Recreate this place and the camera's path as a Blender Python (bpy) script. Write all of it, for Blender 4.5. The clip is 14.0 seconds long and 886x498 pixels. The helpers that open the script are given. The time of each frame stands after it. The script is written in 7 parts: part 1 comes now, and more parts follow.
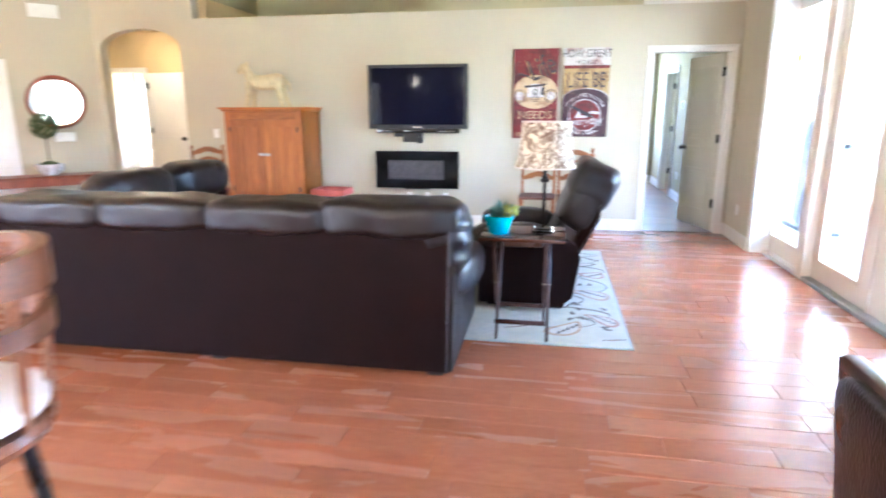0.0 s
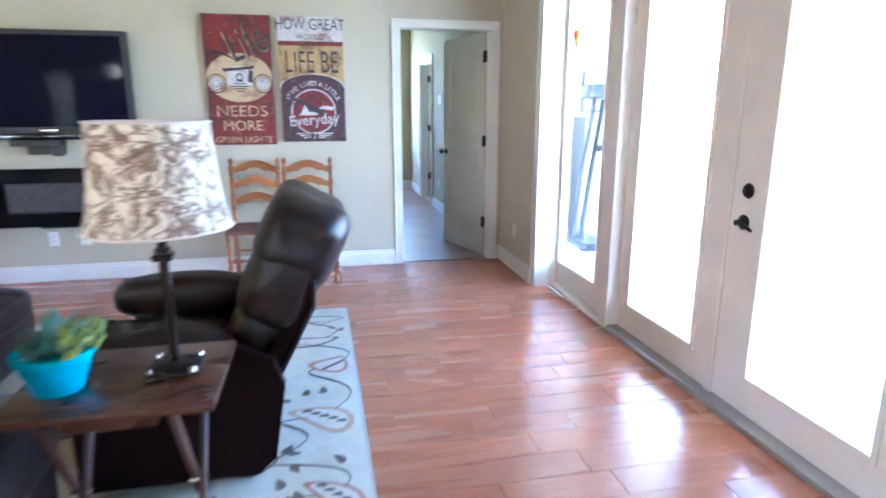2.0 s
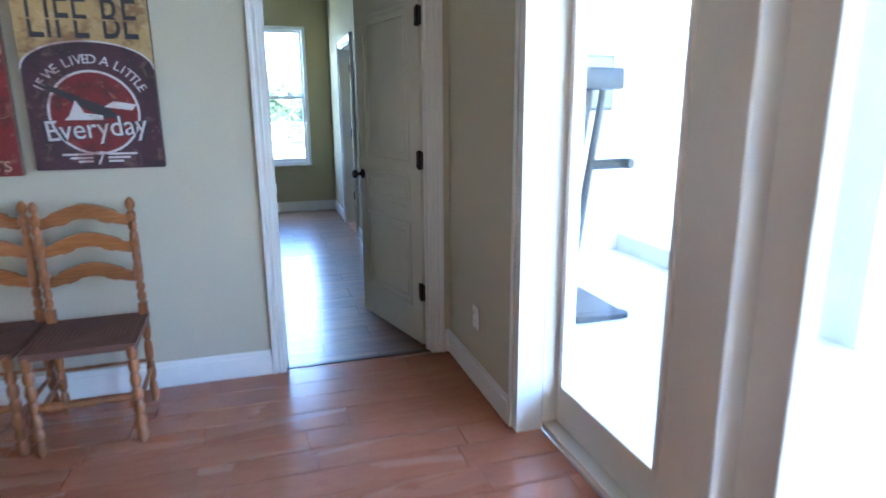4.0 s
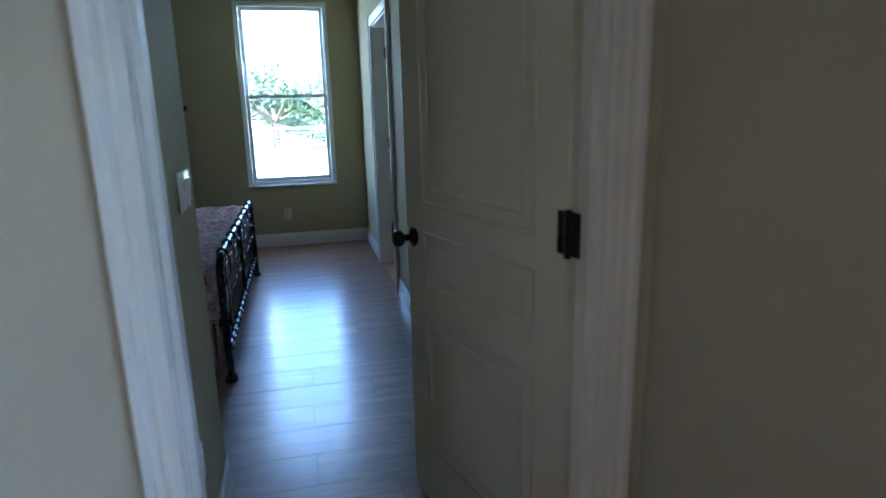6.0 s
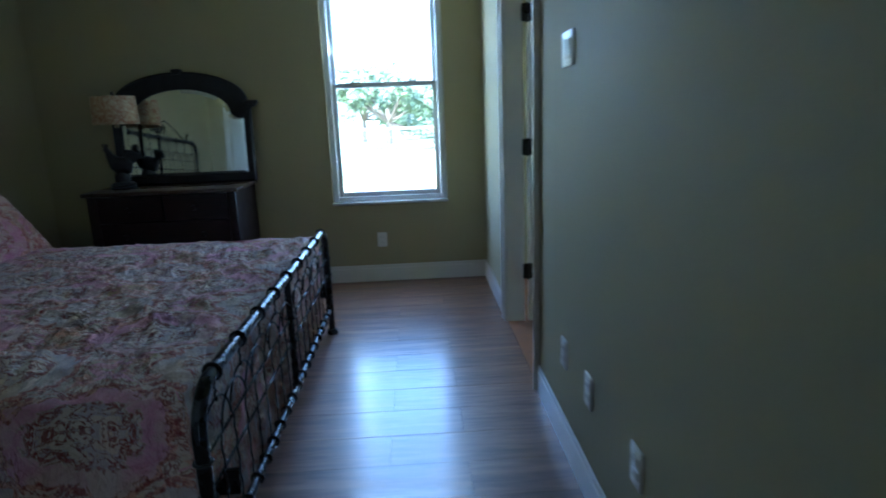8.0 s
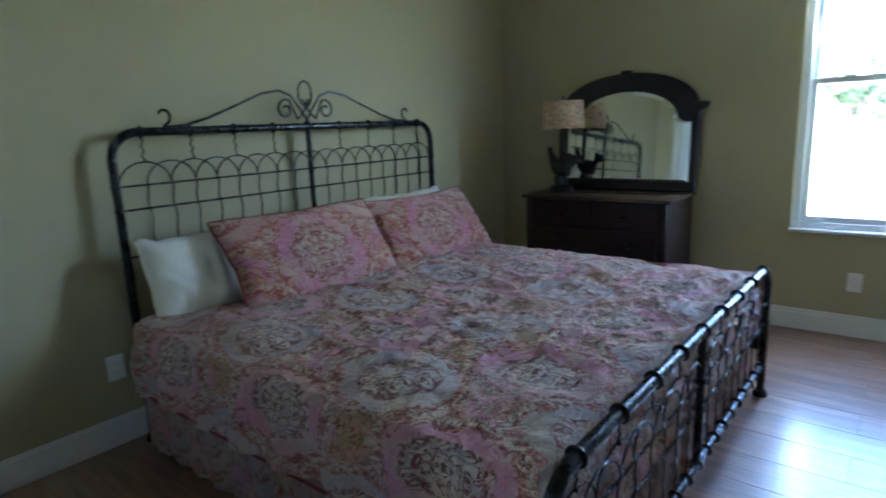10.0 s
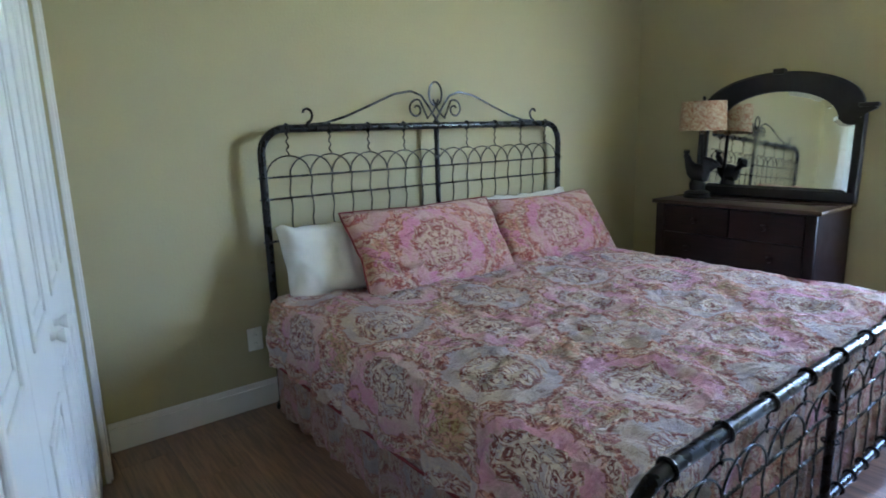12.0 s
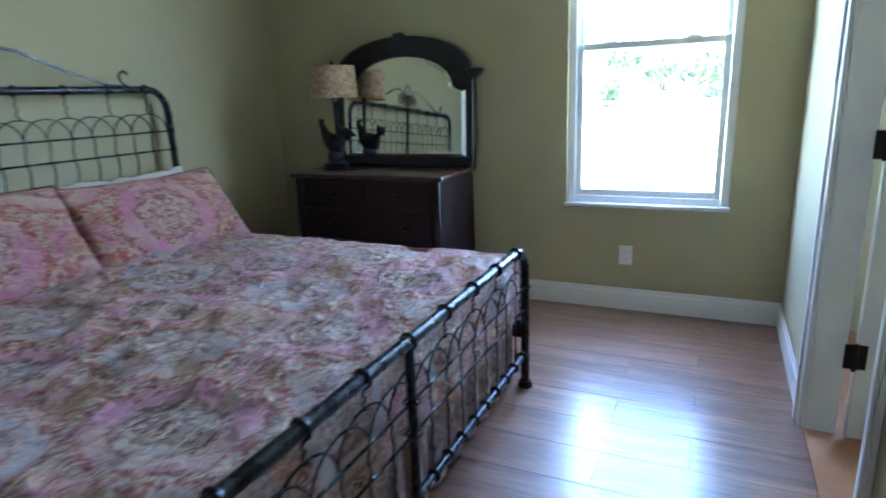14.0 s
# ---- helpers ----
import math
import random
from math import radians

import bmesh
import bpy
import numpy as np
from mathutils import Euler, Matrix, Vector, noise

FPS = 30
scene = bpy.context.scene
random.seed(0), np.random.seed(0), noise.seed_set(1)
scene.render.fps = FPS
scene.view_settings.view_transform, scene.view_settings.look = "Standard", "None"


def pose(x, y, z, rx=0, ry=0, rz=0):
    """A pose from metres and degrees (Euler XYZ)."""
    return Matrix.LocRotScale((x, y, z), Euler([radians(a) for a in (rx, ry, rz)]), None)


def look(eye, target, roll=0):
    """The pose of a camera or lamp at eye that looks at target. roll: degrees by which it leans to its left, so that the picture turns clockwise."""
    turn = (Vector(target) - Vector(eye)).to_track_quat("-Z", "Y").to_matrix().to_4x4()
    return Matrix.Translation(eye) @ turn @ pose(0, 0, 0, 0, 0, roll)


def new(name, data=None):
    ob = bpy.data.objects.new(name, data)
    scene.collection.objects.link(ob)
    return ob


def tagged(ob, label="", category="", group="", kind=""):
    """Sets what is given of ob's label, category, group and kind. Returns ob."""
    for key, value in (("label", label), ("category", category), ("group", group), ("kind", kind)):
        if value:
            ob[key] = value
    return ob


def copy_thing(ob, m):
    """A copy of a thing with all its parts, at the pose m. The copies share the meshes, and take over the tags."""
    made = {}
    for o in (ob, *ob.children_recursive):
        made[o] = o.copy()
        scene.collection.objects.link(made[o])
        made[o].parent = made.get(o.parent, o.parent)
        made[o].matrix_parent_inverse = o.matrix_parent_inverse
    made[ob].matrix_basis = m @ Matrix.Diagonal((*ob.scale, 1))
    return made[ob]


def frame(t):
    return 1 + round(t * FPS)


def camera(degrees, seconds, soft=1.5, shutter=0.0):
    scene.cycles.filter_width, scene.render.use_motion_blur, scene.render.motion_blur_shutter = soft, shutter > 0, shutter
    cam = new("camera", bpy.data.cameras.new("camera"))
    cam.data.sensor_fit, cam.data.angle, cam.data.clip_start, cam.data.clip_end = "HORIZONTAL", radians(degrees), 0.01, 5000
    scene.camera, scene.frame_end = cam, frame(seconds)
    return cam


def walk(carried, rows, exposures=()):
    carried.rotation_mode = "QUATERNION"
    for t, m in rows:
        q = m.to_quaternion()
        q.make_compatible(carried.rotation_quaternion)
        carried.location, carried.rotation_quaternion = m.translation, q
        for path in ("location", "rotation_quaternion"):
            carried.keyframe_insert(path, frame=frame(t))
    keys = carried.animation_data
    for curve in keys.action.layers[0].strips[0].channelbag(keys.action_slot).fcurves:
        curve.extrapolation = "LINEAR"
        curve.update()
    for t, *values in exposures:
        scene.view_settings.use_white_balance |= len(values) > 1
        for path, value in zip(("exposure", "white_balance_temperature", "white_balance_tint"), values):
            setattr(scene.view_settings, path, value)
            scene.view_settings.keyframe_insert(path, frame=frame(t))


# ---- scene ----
cam = camera(73.9, 14.0, soft=1.7, shutter=0.5)
PATH = [
    (0, (0.102, -0.211, 1.4), (-0.244, 1.705, 0.944), -0.1),
    (0.5, (0.177, 0.277, 1.394), (0.101, 2.222, 0.938), -0.2),
    (1, (0.267, 0.795, 1.394), (0.349, 2.741, 0.937), -0.2),
    (1.5, (0.348, 1.293, 1.379), (0.555, 3.228, 0.919), -0.3),
    (2, (0.49, 1.812, 1.367), (0.89, 3.717, 0.906), -0.0),
    (2.5, (0.645, 2.331, 1.348), (1.15, 4.212, 0.891), 0.0),
    (3, (0.837, 2.859, 1.349), (1.411, 4.719, 0.888), -0.2),
    (5.5, (1.411, 5.53, 1.355), (1.908, 7.412, 0.897), -1.4),
    (6, (1.444, 5.976, 1.343), (1.893, 7.871, 0.887), -1.4),
    (6.5, (1.515, 6.438, 1.356), (1.91, 8.345, 0.903), -1.5),
    (7, (1.55, 6.905, 1.321), (1.896, 8.823, 0.877), -1.7),
    (7.5, (1.601, 7.327, 1.295), (1.883, 9.259, 0.863), -1.9),
    (8, (1.572, 7.668, 1.292), (1.651, 9.616, 0.845), -2.25),
    (8.5, (1.525, 7.929, 1.318), (1.372, 9.872, 0.866), -2.45),
    (9, (1.499, 8.050, 1.359), (0.928, 9.915, 0.917), -2.6),
    (11.5, (1.593, 8.104, 1.345), (0.023, 9.285, 0.965), -1.9),
    (12, (1.605, 8.108, 1.350), (0.055, 9.31, 0.959), -1.7),
    (12.5, (1.619, 8.096, 1.338), (0.273, 9.518, 0.93), -1.8),
    (13, (1.656, 8.193, 1.303), (0.551, 9.801, 0.861), -1.95),
    (13.5, (1.701, 8.457, 1.300), (0.746, 10.149, 0.825), -2.1),
    (14, (1.735, 8.769, 1.295), (0.91, 10.52, 0.79), -2.25),
]
EXPOSE = [(0.0, 6.6, 5150, 17), (0.5, 6.7, 5050, 16), (1.0, 6.5, 4950, 16), (2.0, 6.0, 4750, 15), (3.0, 5.45, 4650, 15), (3.6, 5.2, 4700, 13), (5.2, 4.55, 4800, 13), (6.0, 4.15, 4700, 9), (6.8, 3.9, 4650, 5), (7.5, 4.1, 4650, 5), (9.0, 4.55, 4700, 8),
          (11.0, 5.75, 5300, 12), (11.5, 5.85, 5350, 13), (12.0, 6.05, 5400, 15), (13.0, 6.05, 5200, 13), (14.0, 5.65, 4950, 12)]
walk(cam, [(t, look(eye, target, roll)) for t, eye, target, roll in PATH], EXPOSE)

# ---- world and sun ----
world = bpy.data.worlds.new("sky_world")
scene.world = world
world.use_nodes = True
wn = world.node_tree
sky = wn.nodes.new("ShaderNodeTexSky")
sky.sky_type = 'NISHITA'
sky.sun_disc = False
sky.sun_elevation = radians(58)
sky.sun_rotation = radians(215)
sky.air_density, sky.dust_density, sky.ozone_density = 1.0, 2.5, 1.0
wn.links.new(sky.outputs[0], wn.nodes["Background"].inputs[0])
wn.nodes["Background"].inputs[1].default_value = 0.15
sun_data = bpy.data.lights.new("sun", 'SUN')
sun_data.energy, sun_data.angle, sun_data.color = 3.2, radians(0.6), (1.0, 0.95, 0.87)
sun = new("sun", sun_data)
sun.matrix_world = look((-12, -16, 30), (0, 0, 0))

# added lamps to boost the bedroom's skylight: strips along the head and both sides of the window opening
for at, wide, tall, watts in (((1.365, 12.412, 2.33), 0.70, 0.07, 0.20), ((1.008, 12.412, 1.54), 0.07, 1.60, 0.24), ((1.722, 12.412, 1.54), 0.07, 1.60, 0.24)):
    day = bpy.data.lights.new("window_fill_strip", 'AREA')
    day.shape, day.size, day.size_y = 'RECTANGLE', wide, tall
    day.energy, day.color = watts, (0.86, 0.94, 1.0)
    new("window_fill_strip", day).matrix_world = look(at, (at[0] - 0.12, 11.41, at[2] - 0.30))

# ---- materials ----
def nodes_of(name):
    m = bpy.data.materials.new(name)
    m.use_nodes = True
    return m, m.node_tree, m.node_tree.nodes["Principled BSDF"]


def nd(nt, kind, **kw):
    n = nt.nodes.new(kind)
    for k, v in kw.items():
        if k in n.inputs:
            n.inputs[k].default_value = v
    return n


def wire(nt, a, b):
    nt.links.new(a, b)


def spots(nt, vec, scale, detail=4.0, rough=0.55, stretch=None, distortion=0.0):
    """A noise value; stretch scales the coordinates first."""
    if stretch:
        mp = nd(nt, "ShaderNodeMapping")
        mp.inputs["Scale"].default_value = stretch
        wire(nt, vec, mp.inputs["Vector"])
        vec = mp.outputs[0]
    n = nd(nt, "ShaderNodeTexNoise", Scale=scale, Detail=detail, Roughness=rough, Distortion=distortion)
    wire(nt, vec, n.inputs["Vector"])
    return n.outputs["Fac"]


def ramp(nt, fac, stops, mode='LINEAR'):
    r = nt.nodes.new("ShaderNodeValToRGB")
    r.color_ramp.interpolation = mode
    e = r.color_ramp.elements
    while len(e) < len(stops):
        e.new(0.5)
    for el, (p, c) in zip(e, stops):
        el.position = p
        el.color = (*c, 1) if len(c) == 3 else c
    wire(nt, fac, r.inputs[0])
    return r.outputs[0]


def blend(nt, fac, a, b, mode='MIX'):
    m = nt.nodes.new("ShaderNodeMix")
    m.data_type = 'RGBA'
    m.blend_type = mode
    for sock, v in ((m.inputs[0], fac), (m.inputs[6], a), (m.inputs[7], b)):
        if hasattr(v, "links"):
            wire(nt, v, sock)
        elif isinstance(v, (int, float)):
            sock.default_value = v
        else:
            sock.default_value = (*v, 1)
    return m.outputs[2]


def bumped(nt, b, height, strength=0.2, distance=0.01):
    n = nd(nt, "ShaderNodeBump", Strength=strength, Distance=distance)
    wire(nt, height, n.inputs["Height"])
    wire(nt, n.outputs[0], b.inputs["Normal"])


def coords(nt, kind="Object"):
    return nt.nodes.new("ShaderNodeTexCoord").outputs[kind]


def place(nt):
    return nt.nodes.new("ShaderNodeNewGeometry").outputs["Position"]


def plain(name, base, rough=0.5, metal=0.0, vary=0.12, scale=6.0, fine=90.0, bump=0.08, world_space=False, coat=0.0, spec=0.5):
    """A surface of one colour with soft stains, fine grain and slight relief."""
    m, nt, b = nodes_of(name)
    vec = place(nt) if world_space else coords(nt)
    big = spots(nt, vec, scale, 3)
    small = spots(nt, vec, fine, 2)
    dark = tuple(c * (1 - vary) for c in base)
    light = tuple(min(1, c * (1 + vary)) for c in base)
    c = ramp(nt, big, [(0.3, dark), (0.7, light)])
    c = blend(nt, 0.12, c, ramp(nt, small, [(0.35, dark), (0.65, light)]))
    wire(nt, c, b.inputs["Base Color"])
    r = ramp(nt, big, [(0.3, (max(0, rough - 0.07),) * 3), (0.7, (min(1, rough + 0.07),) * 3)])
    wire(nt, r, b.inputs["Roughness"])
    b.inputs["Metallic"].default_value = metal
    b.inputs["Coat Weight"].default_value = coat
    b.inputs["Specular IOR Level"].default_value = spec
    bumped(nt, b, small, bump, 0.004)
    return m


def wood(name, dark, light, rough=0.35, axis=0, tight=28.0, island=False, coat=0.0, streak=1.0, soft=0.0, mix=0.55, long=0.28, spec=0.5, gloss=0.19):
    """Grain along one axis; each piece differs."""
    m, nt, b = nodes_of(name)
    vec = coords(nt)
    if island:
        rnd = nt.nodes.new("ShaderNodeNewGeometry").outputs["Random Per Island"]
        vec = place(nt)
    else:
        rnd = nt.nodes.new("ShaderNodeObjectInfo").outputs["Random"]
    off = nd(nt, "ShaderNodeVectorMath")
    off.operation = 'MULTIPLY_ADD'
    wire(nt, rnd, off.inputs[0])
    off.inputs[1].default_value = (17.0, 31.0, 23.0)
    wire(nt, vec, off.inputs[2])
    v = off.outputs[0]
    stretch = [1.0, 1.0, 1.0]
    stretch[axis] = 0.09
    grain = spots(nt, v, tight, 6, 0.62, stretch, 0.6)
    broad = spots(nt, v, 4.0 * streak, 4, 0.55, [long if i == axis else 1.0 for i in range(3)], 0.8)
    pores = spots(nt, v, tight * 6, 2, 0.5, stretch)
    c = ramp(nt, grain, [(0.30, dark), (0.5, tuple((a + 2 * d) / 3 for a, d in zip(light, dark))), (0.72, light)])
    c2 = ramp(nt, broad, [(0.3, tuple(x * (0.55 + 0.4 * soft) for x in dark)), (0.5, dark), (0.7, light)])
    c = blend(nt, mix, c, c2)
    c = blend(nt, 0.18, c, ramp(nt, pores, [(0.4, tuple(x * 0.4 for x in dark)), (0.6, light)]))
    tone = ramp(nt, rnd, [(0.0, (0.75 + 0.17 * soft,) * 3), (0.5, (1.0, 1.0, 1.0)), (1.0, (1.2 - 0.12 * soft,) * 3)])
    c = blend(nt, 1.0, c, tone, 'MULTIPLY')
    wire(nt, c, b.inputs["Base Color"])
    wire(nt, ramp(nt, broad, [(0.3, (rough - 0.06,) * 3), (0.7, (rough + 0.08,) * 3)]), b.inputs["Roughness"])
    b.inputs["Coat Weight"].default_value = coat
    b.inputs["Coat Roughness"].default_value = gloss
    b.inputs["Specular IOR Level"].default_value = spec
    bumped(nt, b, grain, 0.10, 0.004)
    return m


def leather(name, base, rough=0.33):
    m, nt, b = nodes_of(name)
    b.inputs["Specular IOR Level"].default_value = 0.42
    vec = coords(nt)
    v = nd(nt, "ShaderNodeTexVoronoi", Scale=150.0)
    wire(nt, vec, v.inputs["Vector"])
    big = spots(nt, vec, 5.0, 4)
    crease = spots(nt, vec, 9.0, 5, 0.6, (1.0, 1.0, 0.5), 1.2)
    c = ramp(nt, big, [(0.3, tuple(x * 0.75 for x in base)), (0.72, tuple(x * 1.45 for x in base))])
    wire(nt, c, b.inputs["Base Color"])
    wire(nt, ramp(nt, big, [(0.3, (rough - 0.06,) * 3), (0.7, (rough + 0.1,) * 3)]), b.inputs["Roughness"])
    sub = nd(nt, "ShaderNodeMath")
    sub.operation = 'MULTIPLY_ADD'
    wire(nt, crease, sub.inputs[0])
    sub.inputs[1].default_value = 3.0
    wire(nt, v.outputs["Distance"], sub.inputs[2])
    bumped(nt, b, sub.outputs[0], 0.22, 0.006)
    return m


def emits(name, color, power):
    m, nt, b = nodes_of(name)
    b.inputs["Base Color"].default_value = (*color, 1)
    b.inputs["Emission Color"].default_value = (*color, 1)
    b.inputs["Emission Strength"].default_value = power
    return m


def mth(nt, op, a, b=None, c=None):
    """A math node on sockets or numbers."""
    n = nt.nodes.new("ShaderNodeMath")
    n.operation = op
    for k, v in enumerate((a, b, c)):
        if v is None:
            continue
        if hasattr(v, "links"):
            wire(nt, v, n.inputs[k])
        else:
            n.inputs[k].default_value = v
    return n.outputs[0]


def worn(name, base, stain, faded):
    """Printed canvas with rubbed patches, dark stains and fine crackle."""
    m, nt, b = nodes_of(name)
    vec = place(nt)
    c = blend(nt, ramp(nt, spots(nt, vec, 7.0, 5, 0.65), [(0.50, (0, 0, 0)), (0.62, (0.75,) * 3)]), base, stain)
    c = blend(nt, ramp(nt, spots(nt, vec, 16.0, 6, 0.7, None, 0.8), [(0.56, (0, 0, 0)), (0.64, (0.6,) * 3)]), c, faded)
    c = blend(nt, ramp(nt, spots(nt, vec, 70.0, 3, 0.6), [(0.58, (0, 0, 0)), (0.68, (0.5,) * 3)]), c, stain)
    wire(nt, c, b.inputs["Base Color"])
    b.inputs["Roughness"].default_value = 0.6
    bumped(nt, b, spots(nt, vec, 400.0, 2), 0.1, 0.002)
    return m


def damask(name, cream, pink, mist, mint, peach, red, gold, cw=0.50, ch=0.62):
    """A woven damask: mirrored medallions in two staggered rows, each in a plain ring with lace round it."""
    m, nt, b = nodes_of(name)
    uv = coords(nt, "UV")
    wob = nd(nt, "ShaderNodeTexNoise", Scale=4.0, Detail=2.0)
    wire(nt, uv, wob.inputs["Vector"])
    vm = nd(nt, "ShaderNodeVectorMath")
    vm.operation = 'MULTIPLY_ADD'
    wire(nt, wob.outputs["Color"], vm.inputs[0])
    vm.inputs[1].default_value = (0.05, 0.05, 0.0)
    wire(nt, uv, vm.inputs[2])
    sep = nt.nodes.new("ShaderNodeSeparateXYZ")
    wire(nt, vm.outputs[0], sep.inputs[0])
    px, py = mth(nt, 'DIVIDE', sep.outputs[0], cw), mth(nt, 'DIVIDE', sep.outputs[1], ch)
    cells = []
    for off in (0.5, 0.0):
        fx = mth(nt, 'ABSOLUTE', mth(nt, 'SUBTRACT', mth(nt, 'FRACT', mth(nt, 'ADD', px, off)), 0.5))
        fy = mth(nt, 'SUBTRACT', mth(nt, 'FRACT', mth(nt, 'ADD', py, off)), 0.5)
        # egg-shaped distance, pointed at the top
        wide = mth(nt, 'MULTIPLY_ADD', fy, 0.45, 1.0)
        d = mth(nt, 'SQRT', mth(nt, 'ADD', mth(nt, 'POWER', mth(nt, 'MULTIPLY', fx, wide), 2.0), mth(nt, 'POWER', mth(nt, 'MULTIPLY', fy, 0.92), 2.0)))
        cells.append((fx, fy, d))
    (ax, ay, ad), (bx_, by, bd) = cells
    isb = mth(nt, 'GREATER_THAN', ad, bd)
    gx = mth(nt, 'ADD', mth(nt, 'MULTIPLY', bx_, isb), mth(nt, 'MULTIPLY', ax, mth(nt, 'SUBTRACT', 1.0, isb)))
    gy = mth(nt, 'ADD', mth(nt, 'MULTIPLY', by, isb), mth(nt, 'MULTIPLY', ay, mth(nt, 'SUBTRACT', 1.0, isb)))
    dist = mth(nt, 'MINIMUM', ad, bd)
    com = nt.nodes.new("ShaderNodeCombineXYZ")
    for k, v in enumerate((gx, gy, isb)):
        wire(nt, v, com.inputs[k])
    sym = com.outputs[0]
    lace = spots(nt, sym, 13.0, 4, 0.65, None, 0.6)
    e = mth(nt, 'MULTIPLY_ADD', mth(nt, 'SUBTRACT', lace, 0.5), 0.20, dist)
    black, white = (0, 0, 0), (1, 1, 1)
    ring = blend(nt, isb, pink, mist)
    patch = ramp(nt, spots(nt, uv, 5.0, 3, 0.6), [(0.42, (0.25,) * 3), (0.56, (0.95,) * 3)])
    ring = blend(nt, patch, cream, ring)
    field = blend(nt, ramp(nt, spots(nt, uv, 1.7, 2), [(0.48, black), (0.56, white)]), mint, gold)
    # leafy ground between the medallions
    leafy = spots(nt, sym, 12.0, 5, 0.65, None, 1.4)
    c = blend(nt, ramp(nt, leafy, [(0.48, black), (0.52, white)]), field, peach)
    c = blend(nt, ramp(nt, spots(nt, sym, 8.0, 3, 0.6, None, 0.8), [(0.54, black), (0.57, (0.8,) * 3)]), c, pink)
    c = blend(nt, ramp(nt, e, [(0.35, white), (0.365, black)]), c, cream)
    c = blend(nt, ramp(nt, e, [(0.32, white), (0.33, black)]), c, peach)
    c = blend(nt, ramp(nt, e, [(0.285, white), (0.293, black)]), c, ring)
    c = blend(nt, ramp(nt, e, [(0.205, white), (0.213, black)]), c, cream)
    petals = spots(nt, sym, 16.0, 3, 0.55, None, 1.0)
    inner = ramp(nt, e, [(0.19, white), (0.20, black)])
    c = blend(nt, blend(nt, 1.0, ramp(nt, petals, [(0.50, black), (0.53, (0.8,) * 3)]), inner, 'MULTIPLY'), c, mist)
    # dark red scrollwork: outlines in the medallions, a lace band and sprigs in the ground
    line = spots(nt, sym, 14.0, 4, 0.6, None, 1.2)
    thin = ramp(nt, line, [(0.465, black), (0.475, white), (0.52, white), (0.53, black)])
    zone = ramp(nt, e, [(0.195, white), (0.21, (0.18,) * 3), (0.28, (0.18,) * 3), (0.29, white), (0.345, white), (0.36, (0.7,) * 3)])
    c = blend(nt, blend(nt, 1.0, thin, zone, 'MULTIPLY'), c, red)
    dense = ramp(nt, spots(nt, sym, 30.0, 3, 0.6, None, 1.0), [(0.50, black), (0.53, (0.85,) * 3)])
    band = ramp(nt, e, [(0.165, black), (0.172, white), (0.20, white), (0.207, black), (0.288, black), (0.295, white), (0.32, white), (0.33, black)])
    c = blend(nt, blend(nt, 1.0, dense, band, 'MULTIPLY'), c, tuple(x * 1.3 for x in red))
    # uneven weave and soft fading
    fade = spots(nt, uv, 45.0, 3, 0.6)
    c = blend(nt, ramp(nt, fade, [(0.45, black), (0.72, (0.22,) * 3)]), c, cream)
    wire(nt, c, b.inputs["Base Color"])
    b.inputs["Roughness"].default_value = 0.68
    b.inputs["Sheen Weight"].default_value = 0.2
    weave = spots(nt, uv, 320.0, 2)
    puff = spots(nt, uv, 14.0, 4, 0.6, (1.0, 1.6, 1.0), 0.8)
    bumped(nt, b, mth(nt, 'MULTIPLY_ADD', puff, 6.0, weave), 0.7, 0.02)
    return m


def toile(name, base, ink, scale=16.0):
    m, nt, b = nodes_of(name)
    vec = coords(nt)
    s = spots(nt, vec, scale, 4, 0.6, None, 1.6)
    t = spots(nt, vec, scale * 2.2, 3, 0.55, None, 1.0)
    c = ramp(nt, s, [(0.44, base), (0.50, ink), (0.55, base)])
    c = blend(nt, ramp(nt, t, [(0.52, (0, 0, 0)), (0.60, (0.7,) * 3)]), c, ink)
    wire(nt, c, b.inputs["Base Color"])
    b.inputs["Roughness"].default_value = 0.85
    b.inputs["Transmission Weight"].default_value = 0.0
    b.inputs["Subsurface Weight"].default_value = 0.0
    bumped(nt, b, spots(nt, vec, 300.0, 2), 0.1, 0.002)
    return m


def clear_glass(name):
    m, nt, b = nodes_of(name)
    tr = nt.nodes.new("ShaderNodeBsdfTransparent")
    tr.inputs[0].default_value = (0.97, 0.985, 0.98, 1)
    gl = nt.nodes.new("ShaderNodeBsdfGlossy")
    gl.inputs["Roughness"].default_value = 0.02
    lw = nt.nodes.new("ShaderNodeLayerWeight")
    lw.inputs[0].default_value = 0.35
    gain = nd(nt, "ShaderNodeMath")
    gain.operation = 'MULTIPLY_ADD'
    wire(nt, lw.outputs["Facing"], gain.inputs[0])
    gain.inputs[1].default_value = 0.16
    gain.inputs[2].default_value = 0.02
    mx = nt.nodes.new("ShaderNodeMixShader")
    wire(nt, gain.outputs[0], mx.inputs[0])
    wire(nt, tr.outputs[0], mx.inputs[1])
    wire(nt, gl.outputs[0], mx.inputs[2])
    wire(nt, mx.outputs[0], nt.nodes["Material Output"].inputs[0])
    return m


